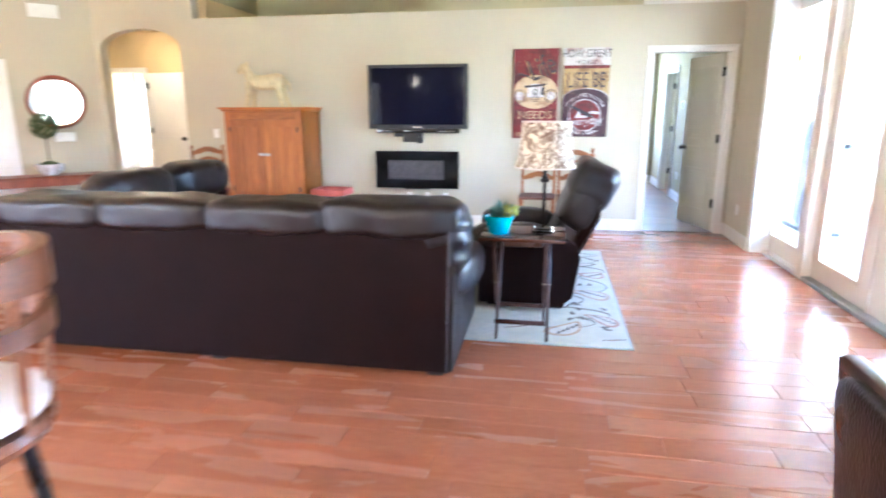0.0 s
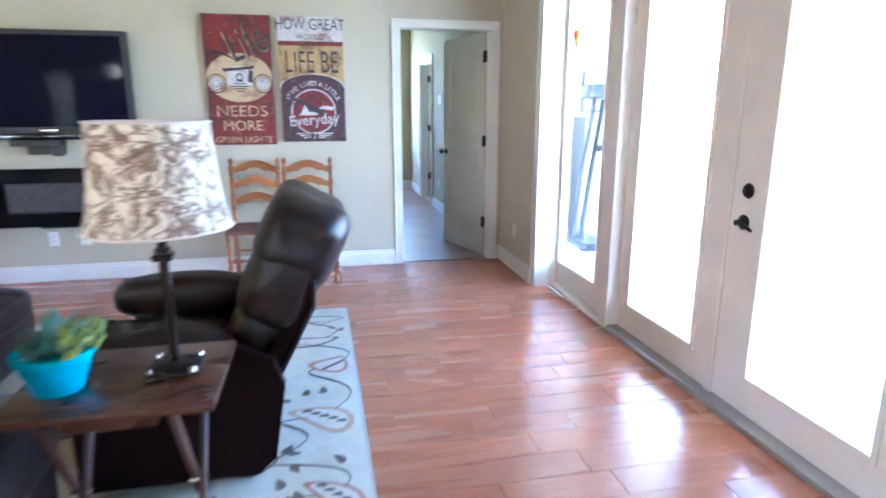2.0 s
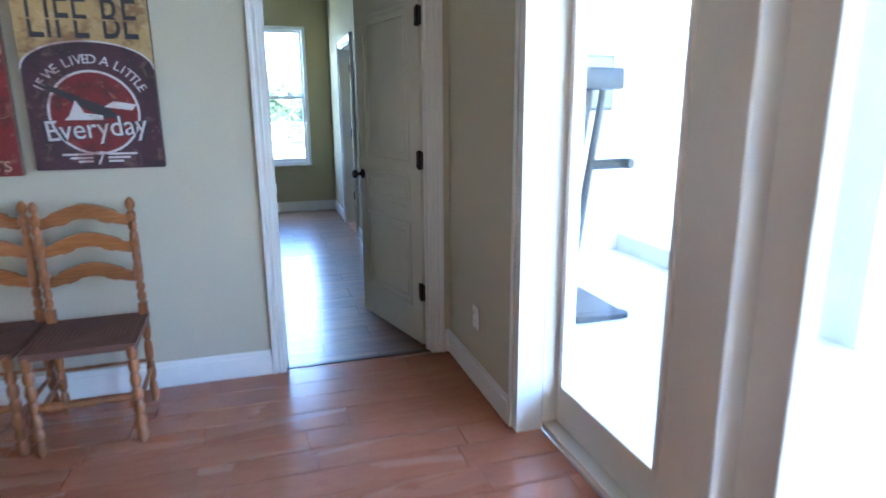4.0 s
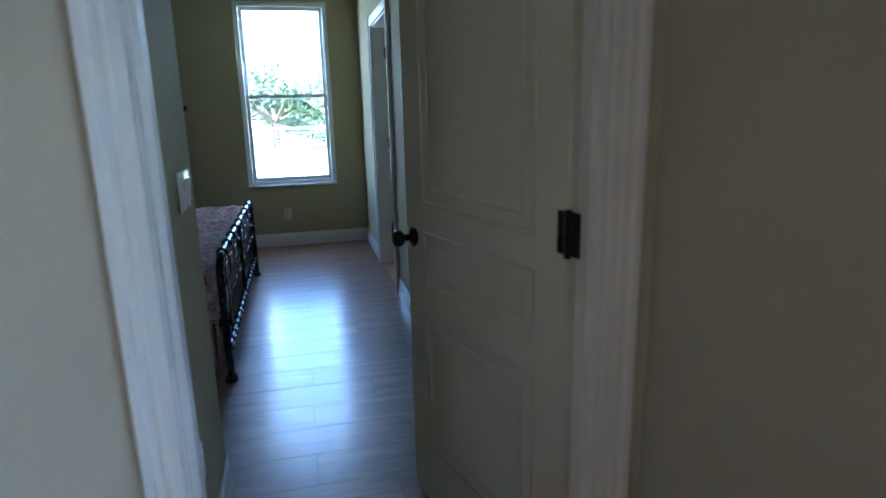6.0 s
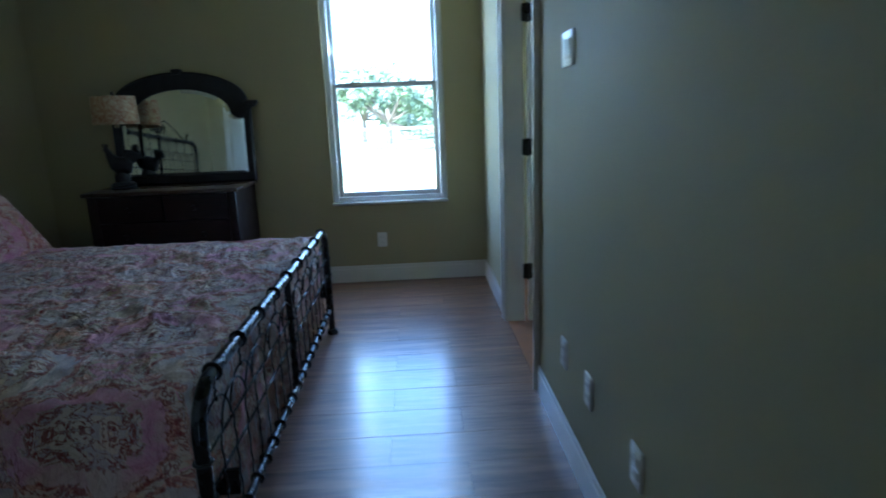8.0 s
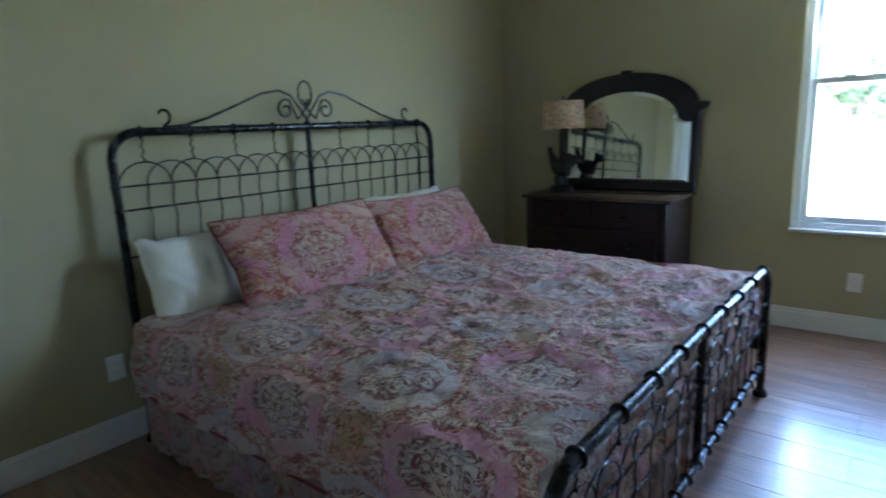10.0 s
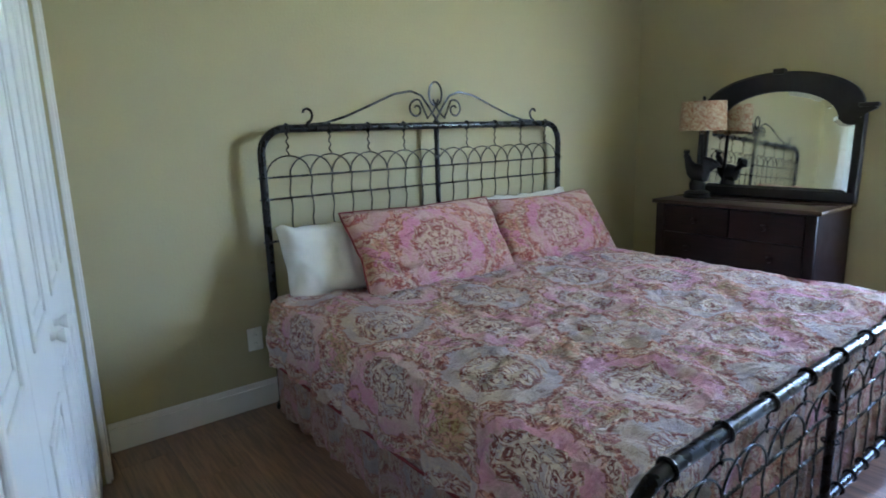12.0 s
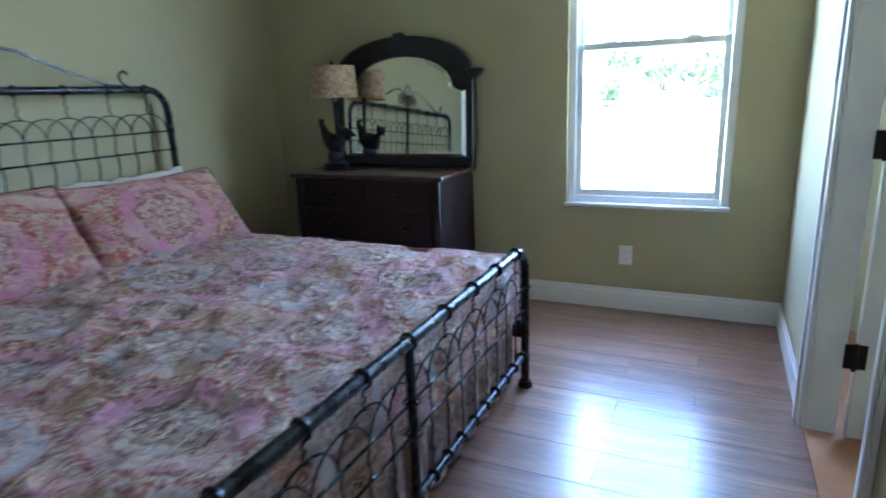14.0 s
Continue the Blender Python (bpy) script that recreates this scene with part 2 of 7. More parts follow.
WALL = plain("wall_paint", (0.50, 0.45, 0.335), 0.72, vary=0.04, scale=1.2, fine=75.0, bump=0.22, world_space=True)
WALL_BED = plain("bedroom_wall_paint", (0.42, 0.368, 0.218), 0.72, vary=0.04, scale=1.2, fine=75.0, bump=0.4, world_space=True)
WALL_WARM = plain("hall_paint", (0.62, 0.47, 0.24), 0.75, vary=0.05, scale=1.5, fine=75.0, bump=0.2, world_space=True)
CEIL = plain("ceiling_paint", (0.62, 0.57, 0.44), 0.85, vary=0.03, scale=2.0, fine=60.0, bump=0.3, world_space=True)
CEIL_BED = plain("bedroom_ceiling_paint", (0.66, 0.63, 0.55), 0.85, vary=0.03, scale=2.0, fine=60.0, bump=0.3, world_space=True)
TRIM = plain("white_trim_paint", (0.76, 0.74, 0.70), 0.38, vary=0.035, scale=3.0, fine=40.0, bump=0.03, world_space=True)
DOORPAINT = plain("door_paint", (0.62, 0.58, 0.48), 0.36, vary=0.035, scale=3.0, fine=60.0, bump=0.06)
FRAMEPAINT = plain("french_door_paint", (0.78, 0.71, 0.63), 0.36, vary=0.04, scale=3.0, fine=40.0, bump=0.03)
VINYL = plain("window_vinyl", (0.78, 0.79, 0.78), 0.35, vary=0.03, scale=5.0, fine=60.0, bump=0.02)
PLATE = plain("white_plastic_plate", (0.80, 0.79, 0.75), 0.3, vary=0.02, scale=20.0)
SLOT = plain("socket_slot_shadow", (0.05, 0.05, 0.05), 0.6)
GROUT = plain("floor_grout", (0.25, 0.112, 0.07), 0.85, vary=0.2, scale=9.0, world_space=True)
PLANK = wood("living_floor_plank", (0.38, 0.134, 0.064), (0.465, 0.185, 0.092), 0.24, 0, 30.0, coat=0.35, soft=1.0, mix=0.18, long=0.14)
PLANK_J = wood("living_floor_plank_far", (0.38, 0.134, 0.064), (0.465, 0.185, 0.092), 0.24, 0, 30.0, island=True, coat=0.35, soft=1.0, mix=0.18, long=0.14)
LAMINATE = wood("bedroom_floor_plank", (0.115, 0.050, 0.025), (0.43, 0.235, 0.130), 0.38, 0, 13.0, coat=0.85, streak=2.6, soft=0.6, mix=0.45, long=0.06, spec=1.0, gloss=0.21)
SEAM = plain("laminate_seam", (0.02, 0.013, 0.01), 0.8)
LEATHER = leather("dark_brown_leather", (0.0105, 0.0055, 0.0054))
LEATHER_FLAT = plain("sofa_back_vinyl", (0.0125, 0.0055, 0.0052), 0.62, vary=0.2, scale=4.0, fine=200.0, bump=0.15, spec=0.05)
BLACKPLASTIC = plain("black_gloss_plastic", (0.006, 0.006, 0.007), 0.12, vary=0.1)
SCREEN = plain("dark_screen_glass", (0.007, 0.007, 0.016), 0.06, vary=0.05, bump=0.0, spec=0.02)
MATTEBLACK = plain("matte_black_plastic", (0.014, 0.014, 0.015), 0.45)
IRON = plain("black_wrought_iron", (0.012, 0.013, 0.015), 0.28, metal=0.35, vary=0.3, scale=25.0, bump=0.1)
BRONZE = plain("oil_rubbed_bronze", (0.018, 0.014, 0.012), 0.32, metal=0.6, vary=0.3, scale=30.0)
STEEL = plain("satin_nickel", (0.55, 0.53, 0.5), 0.25, metal=1.0, vary=0.06)
ALU = plain("aluminium_sill", (0.45, 0.44, 0.43), 0.45, metal=0.7, vary=0.1, scale=12.0)
PINE = wood("golden_pine", (0.30, 0.085, 0.013), (0.52, 0.185, 0.036), 0.45, 2, 16.0, spec=0.25)
PINE_X = wood("golden_pine_rail", (0.30, 0.085, 0.013), (0.52, 0.185, 0.036), 0.45, 0, 16.0, spec=0.25)
CHAIRWOOD = wood("honey_chair_wood", (0.22, 0.075, 0.022), (0.44, 0.18, 0.060), 0.3, 2, 20.0)
CHAIRSLAT = wood("honey_chair_slat", (0.26, 0.09, 0.022), (0.50, 0.20, 0.06), 0.32, 0, 20.0)
RUSH = wood("woven_rush", (0.12, 0.045, 0.028), (0.24, 0.11, 0.07), 0.6, 0, 60.0)
WALNUT = wood("dark_walnut", (0.045, 0.016, 0.010), (0.115, 0.045, 0.026), 0.28, 0, 22.0, coat=0.1)
WALNUT_Z = wood("dark_walnut_leg", (0.05, 0.02, 0.013), (0.12, 0.05, 0.03), 0.35, 2, 22.0)
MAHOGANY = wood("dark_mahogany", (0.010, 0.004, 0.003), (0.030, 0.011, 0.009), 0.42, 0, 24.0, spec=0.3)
MAHOGANY_TOP = wood("lighter_mahogany_top", (0.035, 0.016, 0.008), (0.095, 0.05, 0.028), 0.3, 0, 24.0, coat=0.1)
EBONY = plain("black_mirror_frame", (0.010, 0.0095, 0.012), 0.35, vary=0.25, scale=14.0)
REDWOOD = wood("red_stained_wood", (0.20, 0.05, 0.022), (0.36, 0.12, 0.055), 0.35, 2, 18.0)
STOOLWOOD = wood("stool_wood", (0.13, 0.045, 0.02), (0.30, 0.115, 0.05), 0.3, 0, 18.0)
ESPRESSO = wood("espresso_chair_wood", (0.022, 0.010, 0.008), (0.06, 0.03, 0.022), 0.3, 2, 22.0)
CREAMCLOTH = plain("cream_cushion_cloth", (0.66, 0.57, 0.50), 0.9, vary=0.08, scale=12.0, fine=220.0, bump=0.3)
WHITECLOTH = plain("white_pillowcase", (0.74, 0.72, 0.64), 0.9, vary=0.05, scale=7.0, fine=240.0, bump=0.25)
REDCLOTH = plain("red_piping_cloth", (0.22, 0.03, 0.035), 0.85, vary=0.15, scale=15.0, fine=220.0, bump=0.3)
COMFORTER = damask("comforter_damask", (0.68, 0.53, 0.40), (0.68, 0.28, 0.39), (0.50, 0.40, 0.41), (0.58, 0.44, 0.32), (0.66, 0.33, 0.22), (0.22, 0.022, 0.018), (0.50, 0.34, 0.12), 0.56, 0.66)
SHAMCLOTH = damask("sham_damask", (0.66, 0.46, 0.32), (0.68, 0.23, 0.36), (0.60, 0.29, 0.29), (0.58, 0.38, 0.23), (0.64, 0.29, 0.17), (0.30, 0.035, 0.024), (0.50, 0.31, 0.14), 0.88, 0.70)
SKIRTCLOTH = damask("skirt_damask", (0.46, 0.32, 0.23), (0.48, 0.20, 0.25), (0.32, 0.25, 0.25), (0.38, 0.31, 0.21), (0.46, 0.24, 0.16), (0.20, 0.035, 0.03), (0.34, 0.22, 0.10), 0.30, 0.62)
SHADE_SCROLL = toile("scroll_lampshade_cloth", (0.76, 0.67, 0.52), (0.17, 0.095, 0.06), 10.5)
SHADE_TOILE = toile("toile_lampshade_cloth", (0.52, 0.42, 0.28), (0.34, 0.14, 0.07), 20.0)
TURQUOISE = plain("turquoise_glaze", (0.0, 0.42, 0.58), 0.28, vary=0.08, scale=8.0)
LEAF_A = plain("succulent_leaf", (0.10, 0.20, 0.13), 0.5, vary=0.25, scale=20.0)
LEAF_B = plain("moss_leaf", (0.22, 0.27, 0.04), 0.6, vary=0.3, scale=30.0)
TOPIARY = plain("topiary_leaf", (0.045, 0.07, 0.02), 0.7, vary=0.4, scale=30.0)
CERAMIC = plain("blue_white_ceramic", (0.55, 0.58, 0.66), 0.25, vary=0.3, scale=22.0)
REDLINER = plain("red_patterned_liner", (0.46, 0.10, 0.075), 0.7, vary=0.4, scale=30.0)
CHARCOAL = plain("charcoal_bin", (0.03, 0.032, 0.036), 0.55)
HORSEHIDE = plain("cream_toy_hide", (0.58, 0.47, 0.28), 0.85, vary=0.14, scale=14.0, fine=180.0, bump=0.4)
GLASS = clear_glass("window_glass")
MIRROR = plain("mirror_silver", (0.86, 0.88, 0.86), 0.01, metal=1.0, vary=0.0, bump=0.0)
RUGEDGE = plain("rug_binding", (0.42, 0.46, 0.42), 0.95, vary=0.1, scale=30.0, fine=240.0, bump=0.5)
RUGFIELD = plain("pale_aqua_rug_pile", (0.56, 0.54, 0.43), 0.95, vary=0.10, scale=9.0, fine=260.0, bump=0.6, world_space=True)
RUGDARK = plain("dark_brown_rug_pile", (0.13, 0.105, 0.08), 0.95, vary=0.2, scale=30.0, fine=260.0, bump=0.5)
RUGTAN = plain("tan_rug_pile", (0.45, 0.31, 0.19), 0.95, vary=0.2, scale=30.0, fine=260.0, bump=0.5)
RUGCREAM = plain("cream_rug_pile", (0.60, 0.55, 0.45), 0.95, vary=0.1, scale=30.0, fine=260.0, bump=0.5)
RUGRUST = plain("rust_rug_pile", (0.38, 0.21, 0.14), 0.95, vary=0.2, scale=30.0, fine=260.0, bump=0.5)
PATIO = plain("pale_patio_concrete", (0.47, 0.47, 0.46), 0.8, vary=0.08, scale=1.6, world_space=True, bump=0.2)
STUCCO = plain("cream_stucco", (0.54, 0.53, 0.49), 0.9, vary=0.05, scale=2.0, fine=50.0, bump=0.4, world_space=True)
GRASS = plain("dry_lawn", (0.23, 0.25, 0.14), 0.95, vary=0.25, scale=0.8, fine=30.0, bump=0.6, world_space=True)
BARK = plain("grey_bark", (0.10, 0.08, 0.06), 0.95, vary=0.3, scale=12.0)
LEAVES = plain("tree_leaves", (0.16, 0.20, 0.11), 0.6, vary=0.4, scale=2.0)
FENCEWOOD = plain("weathered_fence_post", (0.16, 0.14, 0.12), 0.9, vary=0.2, scale=12.0)
FENCEWIRE = plain("galvanised_wire", (0.3, 0.3, 0.3), 0.5, metal=0.7)
TERRACOTTA = plain("terracotta_tile", (0.36, 0.17, 0.075), 0.45, vary=0.2, scale=7.0, world_space=True)
POSTER_RED = worn("faded_red_print", (0.165, 0.014, 0.014), (0.05, 0.016, 0.014), (0.30, 0.13, 0.09))
POSTER_MAROON = worn("dark_maroon_print", (0.062, 0.022, 0.032), (0.03, 0.018, 0.02), (0.16, 0.09, 0.07))
POSTER_CREAM = worn("aged_cream_print", (0.50, 0.36, 0.20), (0.24, 0.12, 0.06), (0.58, 0.46, 0.32))
POSTER_TAN = worn("mustard_print", (0.42, 0.28, 0.11), (0.16, 0.07, 0.03), (0.50, 0.37, 0.2))
POSTER_WHITE = worn("worn_white_print", (0.56, 0.53, 0.52), (0.30, 0.13, 0.11), (0.64, 0.62, 0.60))
POSTER_BLACK = plain("faded_black_print", (0.035, 0.028, 0.036), 0.6, vary=0.3, scale=12.0)
POSTER_EDGE = plain("canvas_side", (0.16, 0.10, 0.07), 0.8, vary=0.2)
SUN_ORANGE = plain("orange_ornament", (0.75, 0.17, 0.03), 0.25)
SUN_YELLOW = plain("yellow_ornament", (0.8, 0.5, 0.03), 0.25)
SUN_PURPLE = plain("purple_ornament", (0.2, 0.06, 0.4), 0.25)
BULB = emits("lit_bulb", (1.0, 0.86, 0.62), 18.0)
EMBER = plain("dark_ember_bed", (0.05, 0.043, 0.045), 0.6, vary=0.5, scale=25.0)


# ---- mesh helpers ----
def thing(name, at=(0, 0, 0), turn=0.0, label="", category="", group="", kind=""):
    ob = new(name)
    ob.empty_display_size = 0.1
    ob.matrix_basis = pose(*at, 0, 0, turn)
    return tagged(ob, label, category, group, kind)


def smooth_by_angle(me, angle=40):
    bmx = bmesh.new()
    bmx.from_mesh(me)
    lim = radians(angle)
    for f in bmx.faces:
        f.smooth = True
    for e in bmx.edges:
        if len(e.link_faces) == 2 and e.calc_face_angle(0) > lim:
            e.smooth = False
    bmx.to_mesh(me)
    bmx.free()


def part(name, bm, material, parent=None, label="", smooth=40):
    me = bpy.data.meshes.new(name)
    bm.to_mesh(me)
    bm.free()
    me.materials.append(material)
    if smooth:
        smooth_by_angle(me, smooth)
    ob = new(name, me)
    if parent is not None:
        ob.parent = parent
    if label:
        tagged(ob, label)
    return ob


def struct(name, bm, material, label="", smooth=40):
    return tagged(part(name, bm, material, None, "", smooth), label or name.replace("_", " "), kind="structure")


def bx(bm, x0, y0, z0, x1, y1, z1, bevel=0.0, seg=1):
    g = bmesh.ops.create_cube(bm, size=1, matrix=Matrix.Translation(((x0 + x1) / 2, (y0 + y1) / 2, (z0 + z1) / 2))
                              @ Matrix.Diagonal((abs(x1 - x0), abs(y1 - y0), abs(z1 - z0), 1)))
    if bevel:
        es = list({e for v in g["verts"] for e in v.link_edges})
        bmesh.ops.bevel(bm, geom=es, offset=bevel, segments=seg, affect='EDGES', profile=0.5)
    return bm


def boxm(*a, **k):
    return bx(bmesh.new(), *a, **k)


def ring_faces(bm, rings, closed=True):
    for a, b in zip(rings, rings[1:]):
        n = len(a)
        for i in range(n if closed else n - 1):
            bm.faces.new((a[i], a[(i + 1) % n], b[(i + 1) % n], b[i]))


def tube(bm, pts, r, n=8, closed=False, cap=True):
    """A round bar along points; r is a number or one for each point."""
    pts = [Vector(p) for p in pts]
    rings, side = [], None
    for i, p in enumerate(pts):
        if closed:
            d = pts[(i + 1) % len(pts)] - pts[i - 1]
        else:
            d = pts[min(i + 1, len(pts) - 1)] - pts[max(i - 1, 0)]
        d.normalize()
        if side is None or abs(side.dot(d)) > 0.99:
            side = d.orthogonal().normalized()
        side = (side - d * side.dot(d)).normalized()
        up = d.cross(side)
        rr = r[i] if isinstance(r, (list, tuple)) else r
        rings.append([bm.verts.new(p + (side * math.cos(a) + up * math.sin(a)) * rr) for a in (2 * math.pi * k / n for k in range(n))])
    ring_faces(bm, rings + ([rings[0]] if closed else []))
    if cap and not closed:
        bm.faces.new(rings[0][::-1])
        bm.faces.new(rings[-1])
    return bm


def lathe(bm, prof, at=(0, 0, 0), n=20, m=None):
    """prof: (radius, height) pairs turned about z."""
    rings = []
    for r, z in prof:
        rings.append([bm.verts.new((m or Matrix()) @ Vector((at[0] + r * math.cos(a), at[1] + r * math.sin(a), at[2] + z)))
                      for a in (2 * math.pi * k / n for k in range(n))])
    ring_faces(bm, rings)
    if prof[0][0] > 1e-5:
        bm.faces.new(rings[0][::-1])
    if prof[-1][0] > 1e-5:
        bm.faces.new(rings[-1])
    return bm


def slab(bm, outline, axis, a, b):
    """A flat outline (pairs) given thickness from a to b along an axis (0, 1 or 2)."""
    def at(p, h):
        q = list(p)
        q.insert(axis, h)
        return bm.verts.new(q)
    lo, hi = [at(p, a) for p in outline], [at(p, b) for p in outline]
    n = len(lo)
    for i in range(n):
        bm.faces.new((lo[i], lo[(i + 1) % n], hi[(i + 1) % n], hi[i]))
    bm.faces.new(lo[::-1])
    bm.faces.new(hi)
    bmesh.ops.recalc_face_normals(bm, faces=bm.faces)
    return bm


def pad(bm, x0, y0, z0, x1, y1, z1, power=4.0, n=14, rough=0.0, seed=0.0):
    """A stuffed, rounded cushion filling a box, with soft dents."""
    c = Vector(((x0 + x1) / 2, (y0 + y1) / 2, (z0 + z1) / 2))
    h = Vector((abs(x1 - x0) / 2, abs(y1 - y0) / 2, abs(z1 - z0) / 2))
    g = bmesh.ops.create_cube(bm, size=2)
    bmesh.ops.subdivide_edges(bm, edges=list(bm.edges), cuts=n, use_grid_fill=True)
    vs = list(bm.verts)
    for v in vs:
        p = v.co
        k = (abs(p.x) ** power + abs(p.y) ** power + abs(p.z) ** power) ** (1 / power)
        q = Vector((p.x / k * h.x, p.y / k * h.y, p.z / k * h.z)) + c
        if rough:
            q += Vector((0, 0, 1)) * rough * (noise.noise(q * 5 + Vector((seed, 0, 0)))) + q.normalized() * rough * 0.6 * noise.noise(q * 11 + Vector((0, seed, 0)))
        v.co = q
    return bm


def flat_uv(bm, where):
    """Lays the cloth out flat: where maps a vertex to its place on the weave, in metres."""
    layer = bm.loops.layers.uv.new("weave")
    for f in bm.faces:
        for lp in f.loops:
            lp[layer].uv = where[lp.vert]
    return bm


def rot(m, bm):
    bmesh.ops.transform(bm, matrix=m, verts=bm.verts)
    return bm


def lettering(name, text, size, material, parent, m, depth=0.0008, label="", widen=1.0, align='CENTER'):
    cu = bpy.data.curves.new(name, 'FONT')
    cu.body, cu.size, cu.align_x, cu.align_y = text, size, align, 'CENTER'
    cu.extrude = depth
    cu.resolution_u = 3
    ob = bpy.data.objects.new(name, cu)
    scene.collection.objects.link(ob)
    dg = bpy.context.evaluated_depsgraph_get()
    me = bpy.data.meshes.new_from_object(ob.evaluated_get(dg))
    bpy.data.objects.remove(ob)
    bpy.data.curves.remove(cu)
    me.transform(m @ Matrix.Diagonal((widen, 1, 1, 1)))
    me.materials.clear()
    me.materials.append(material)
    out = new(name, me)
    out.parent = parent
    if label:
        tagged(out, label)
    return out


# ---- structure: living room ----
NX, NY = 2.12, 7.0          # inner faces of the east and north walls


def boxes(name, material, *bs, label=""):
    bm = bmesh.new()
    for b in bs:
        bx(bm, *b)
    return struct(name, bm, material, label)


floor_living = boxes("floor", GROUT, (-8.2, -4.2, -0.12, 2.235, 7.035, -0.004), label="red-brown wood-look plank floor with dark joints")
boxes("wall_north", WALL, (-4.42, 7.0, 0, 1.19, 7.06, 2.54), (1.19, 7.0, 2.05, 2.02, 7.06, 2.54), (2.02, 7.0, 0, 2.12, 7.06, 2.54),
      label="tan painted wall with a plant ledge along its top")
boxes("ledge", CEIL, (-4.42, 7.06, 2.50, 2.12, 8.55, 2.54), label="painted plant ledge above the north wall")
# the unlit recess behind the ledge is darkened with the bedroom's olive paint
boxes("wall_ledge_back", WALL_BED, (-4.42, 8.55, 2.54, 2.12, 8.65, 3.6), (-4.42, 7.161, 2.801, -4.3, 8.55, 3.6), label="wall behind the plant ledge, its shade put in with darker olive")
boxes("wall_east", WALL, (2.12, 6.11, 0, 2.25, 7.12, 2.54), (2.12, 6.11, 2.54, 2.25, 8.65, 3.6), (2.12, 3.0, 2.52, 2.40, 6.11, 3.6), (2.12, -0.25, 0, 2.40, 3.0, 3.6), (2.12, -4.2, 0, 2.40, -1.95, 3.6), (2.12, -1.95, 2.3, 2.40, -0.25, 3.6), (2.12, -1.95, 0, 2.40, -0.25, 0.35),
      label="tan painted wall beside the glass doors")
south = bmesh.new()
for b in ((-8.2, -4.35, 0, -5.7, -4.2, 3.6), (-5.2, -4.35, 0, 2.4, -4.2, 3.6), (-5.7, -4.35, 0, -5.2, -4.2, 0.8), (-5.7, -4.35, 2.2, -5.2, -4.2, 3.6)):
    bx(south, *b)
struct("wall_south", south, WALL, "tan painted wall with a window")
# the unseen gap in this wall is added to brighten the living room
boxes("wall_west", WALL, (-8.35, -4.35, 0, -8.2, -2.7, 3.6), (-8.35, -1.1, 0, -8.2, 7.4, 3.6), (-8.35, -2.7, 0, -8.2, -1.1, 0.7), (-8.35, -2.7, 2.3, -8.2, -1.1, 3.6), label="tan painted wall closing the room, with an added opening for light")
boxes("ceiling", CEIL, (-8.35, -4.35, 3.6, 2.4, 8.7, 3.75), label="high painted ceiling")

# arch wall and the angled wall beside it
arch = [(-5.86, 0), (-5.79, 0), (-5.79, 2.2)]
arch += [(-5.205 - 0.585 * math.cos(a), 2.2 + 0.24 * math.sin(a)) for a in (math.pi * k / 14 for k in range(1, 14))]
arch += [(-4.62, 2.2), (-4.62, 0), (-4.42, 0), (-4.42, 3.6), (-5.86, 3.6)]
struct("wall_arch", slab(bmesh.new(), arch, 1, 7.0, 7.16), WALL, "tan wall with a rounded arch opening")
diag = rot(pose(-5.86, 7.0, 0, 0, 0, 45), bx(bmesh.new(), -3.4, 0, 0, 0, 0.12, 3.6))
struct("wall_angled", diag, WALL, "warm tan wall set at an angle")
# hall behind the arch
boxes("wall_hall", WALL_WARM, (-4.42, 7.16, 0, -4.3, 9.2, 2.7), (-8.2, 7.4, 0, -8.1, 9.2, 2.7), (-8.2, 9.2, 0, -7.5, 9.32, 2.7),
      (-7.5, 9.2, 2.05, -6.8, 9.32, 2.7), (-6.8, 9.2, 0, -4.3, 9.32, 2.7), label="yellow-tan hall walls beyond the arch")
boxes("wall_far_room", WALL, (-9.2, 9.32, 0, -9.1, 12.1, 2.7), (-5.0, 9.32, 0, -4.9, 12.1, 2.7), (-9.2, 12.0, 0, -8.9, 12.1, 2.7), (-7.9, 12.0, 0, -4.9, 12.1, 2.7),
      (-8.9, 12.0, 0, -7.9, 12.1, 0.7), (-8.9, 12.0, 2.1, -7.9, 12.1, 2.7), label="pale walls of the room past the hall")
boxes("ceiling_hall", WALL_WARM, (-9.2, 7.16, 2.7, -4.3, 12.1, 2.8), label="hall ceiling")
boxes("floor_hall", LAMINATE, (-9.2, 7.04, -0.12, -4.3, 12.1, -0.002), label="brown floor of the hall")
bm = bmesh.new()
for x0, x1 in ((-7.58, -7.5), (-6.8, -6.72)):
    bx(bm, x0, 9.18, 0, x1, 9.2, 2.13)
bx(bm, -7.5, 9.18, 2.05, -6.8, 9.2, 2.13)
struct("trim_hall_door", bm, TRIM, "white door casing in the hall")


def baseboard(name, runs, mat=TRIM, h=0.135):
    """runs: (x0, y0, x1, y1) footprints along the walls."""
    bm = bmesh.new()
    for x0, y0, x1, y1 in runs:
        bx(bm, x0, y0, 0, x1, y1, h - 0.028, 0.002)
        ix, iy = (0.004, 0) if abs(x1 - x0) < 0.05 else (0, 0.004)
        bx(bm, x0 + ix, y0 + iy, h - 0.028, x1 - ix, y1 - iy, h, 0.003)
    return struct(name, bm, mat, "white painted baseboard")


baseboard("baseboard", [(-4.42, 6.984, 1.135, 6.9995), (2.086, 6.984, 2.119, 6.9995), (2.1045, 6.13, 2.1195, 6.984), (2.1045, -4.2, 2.1195, 3.0)])


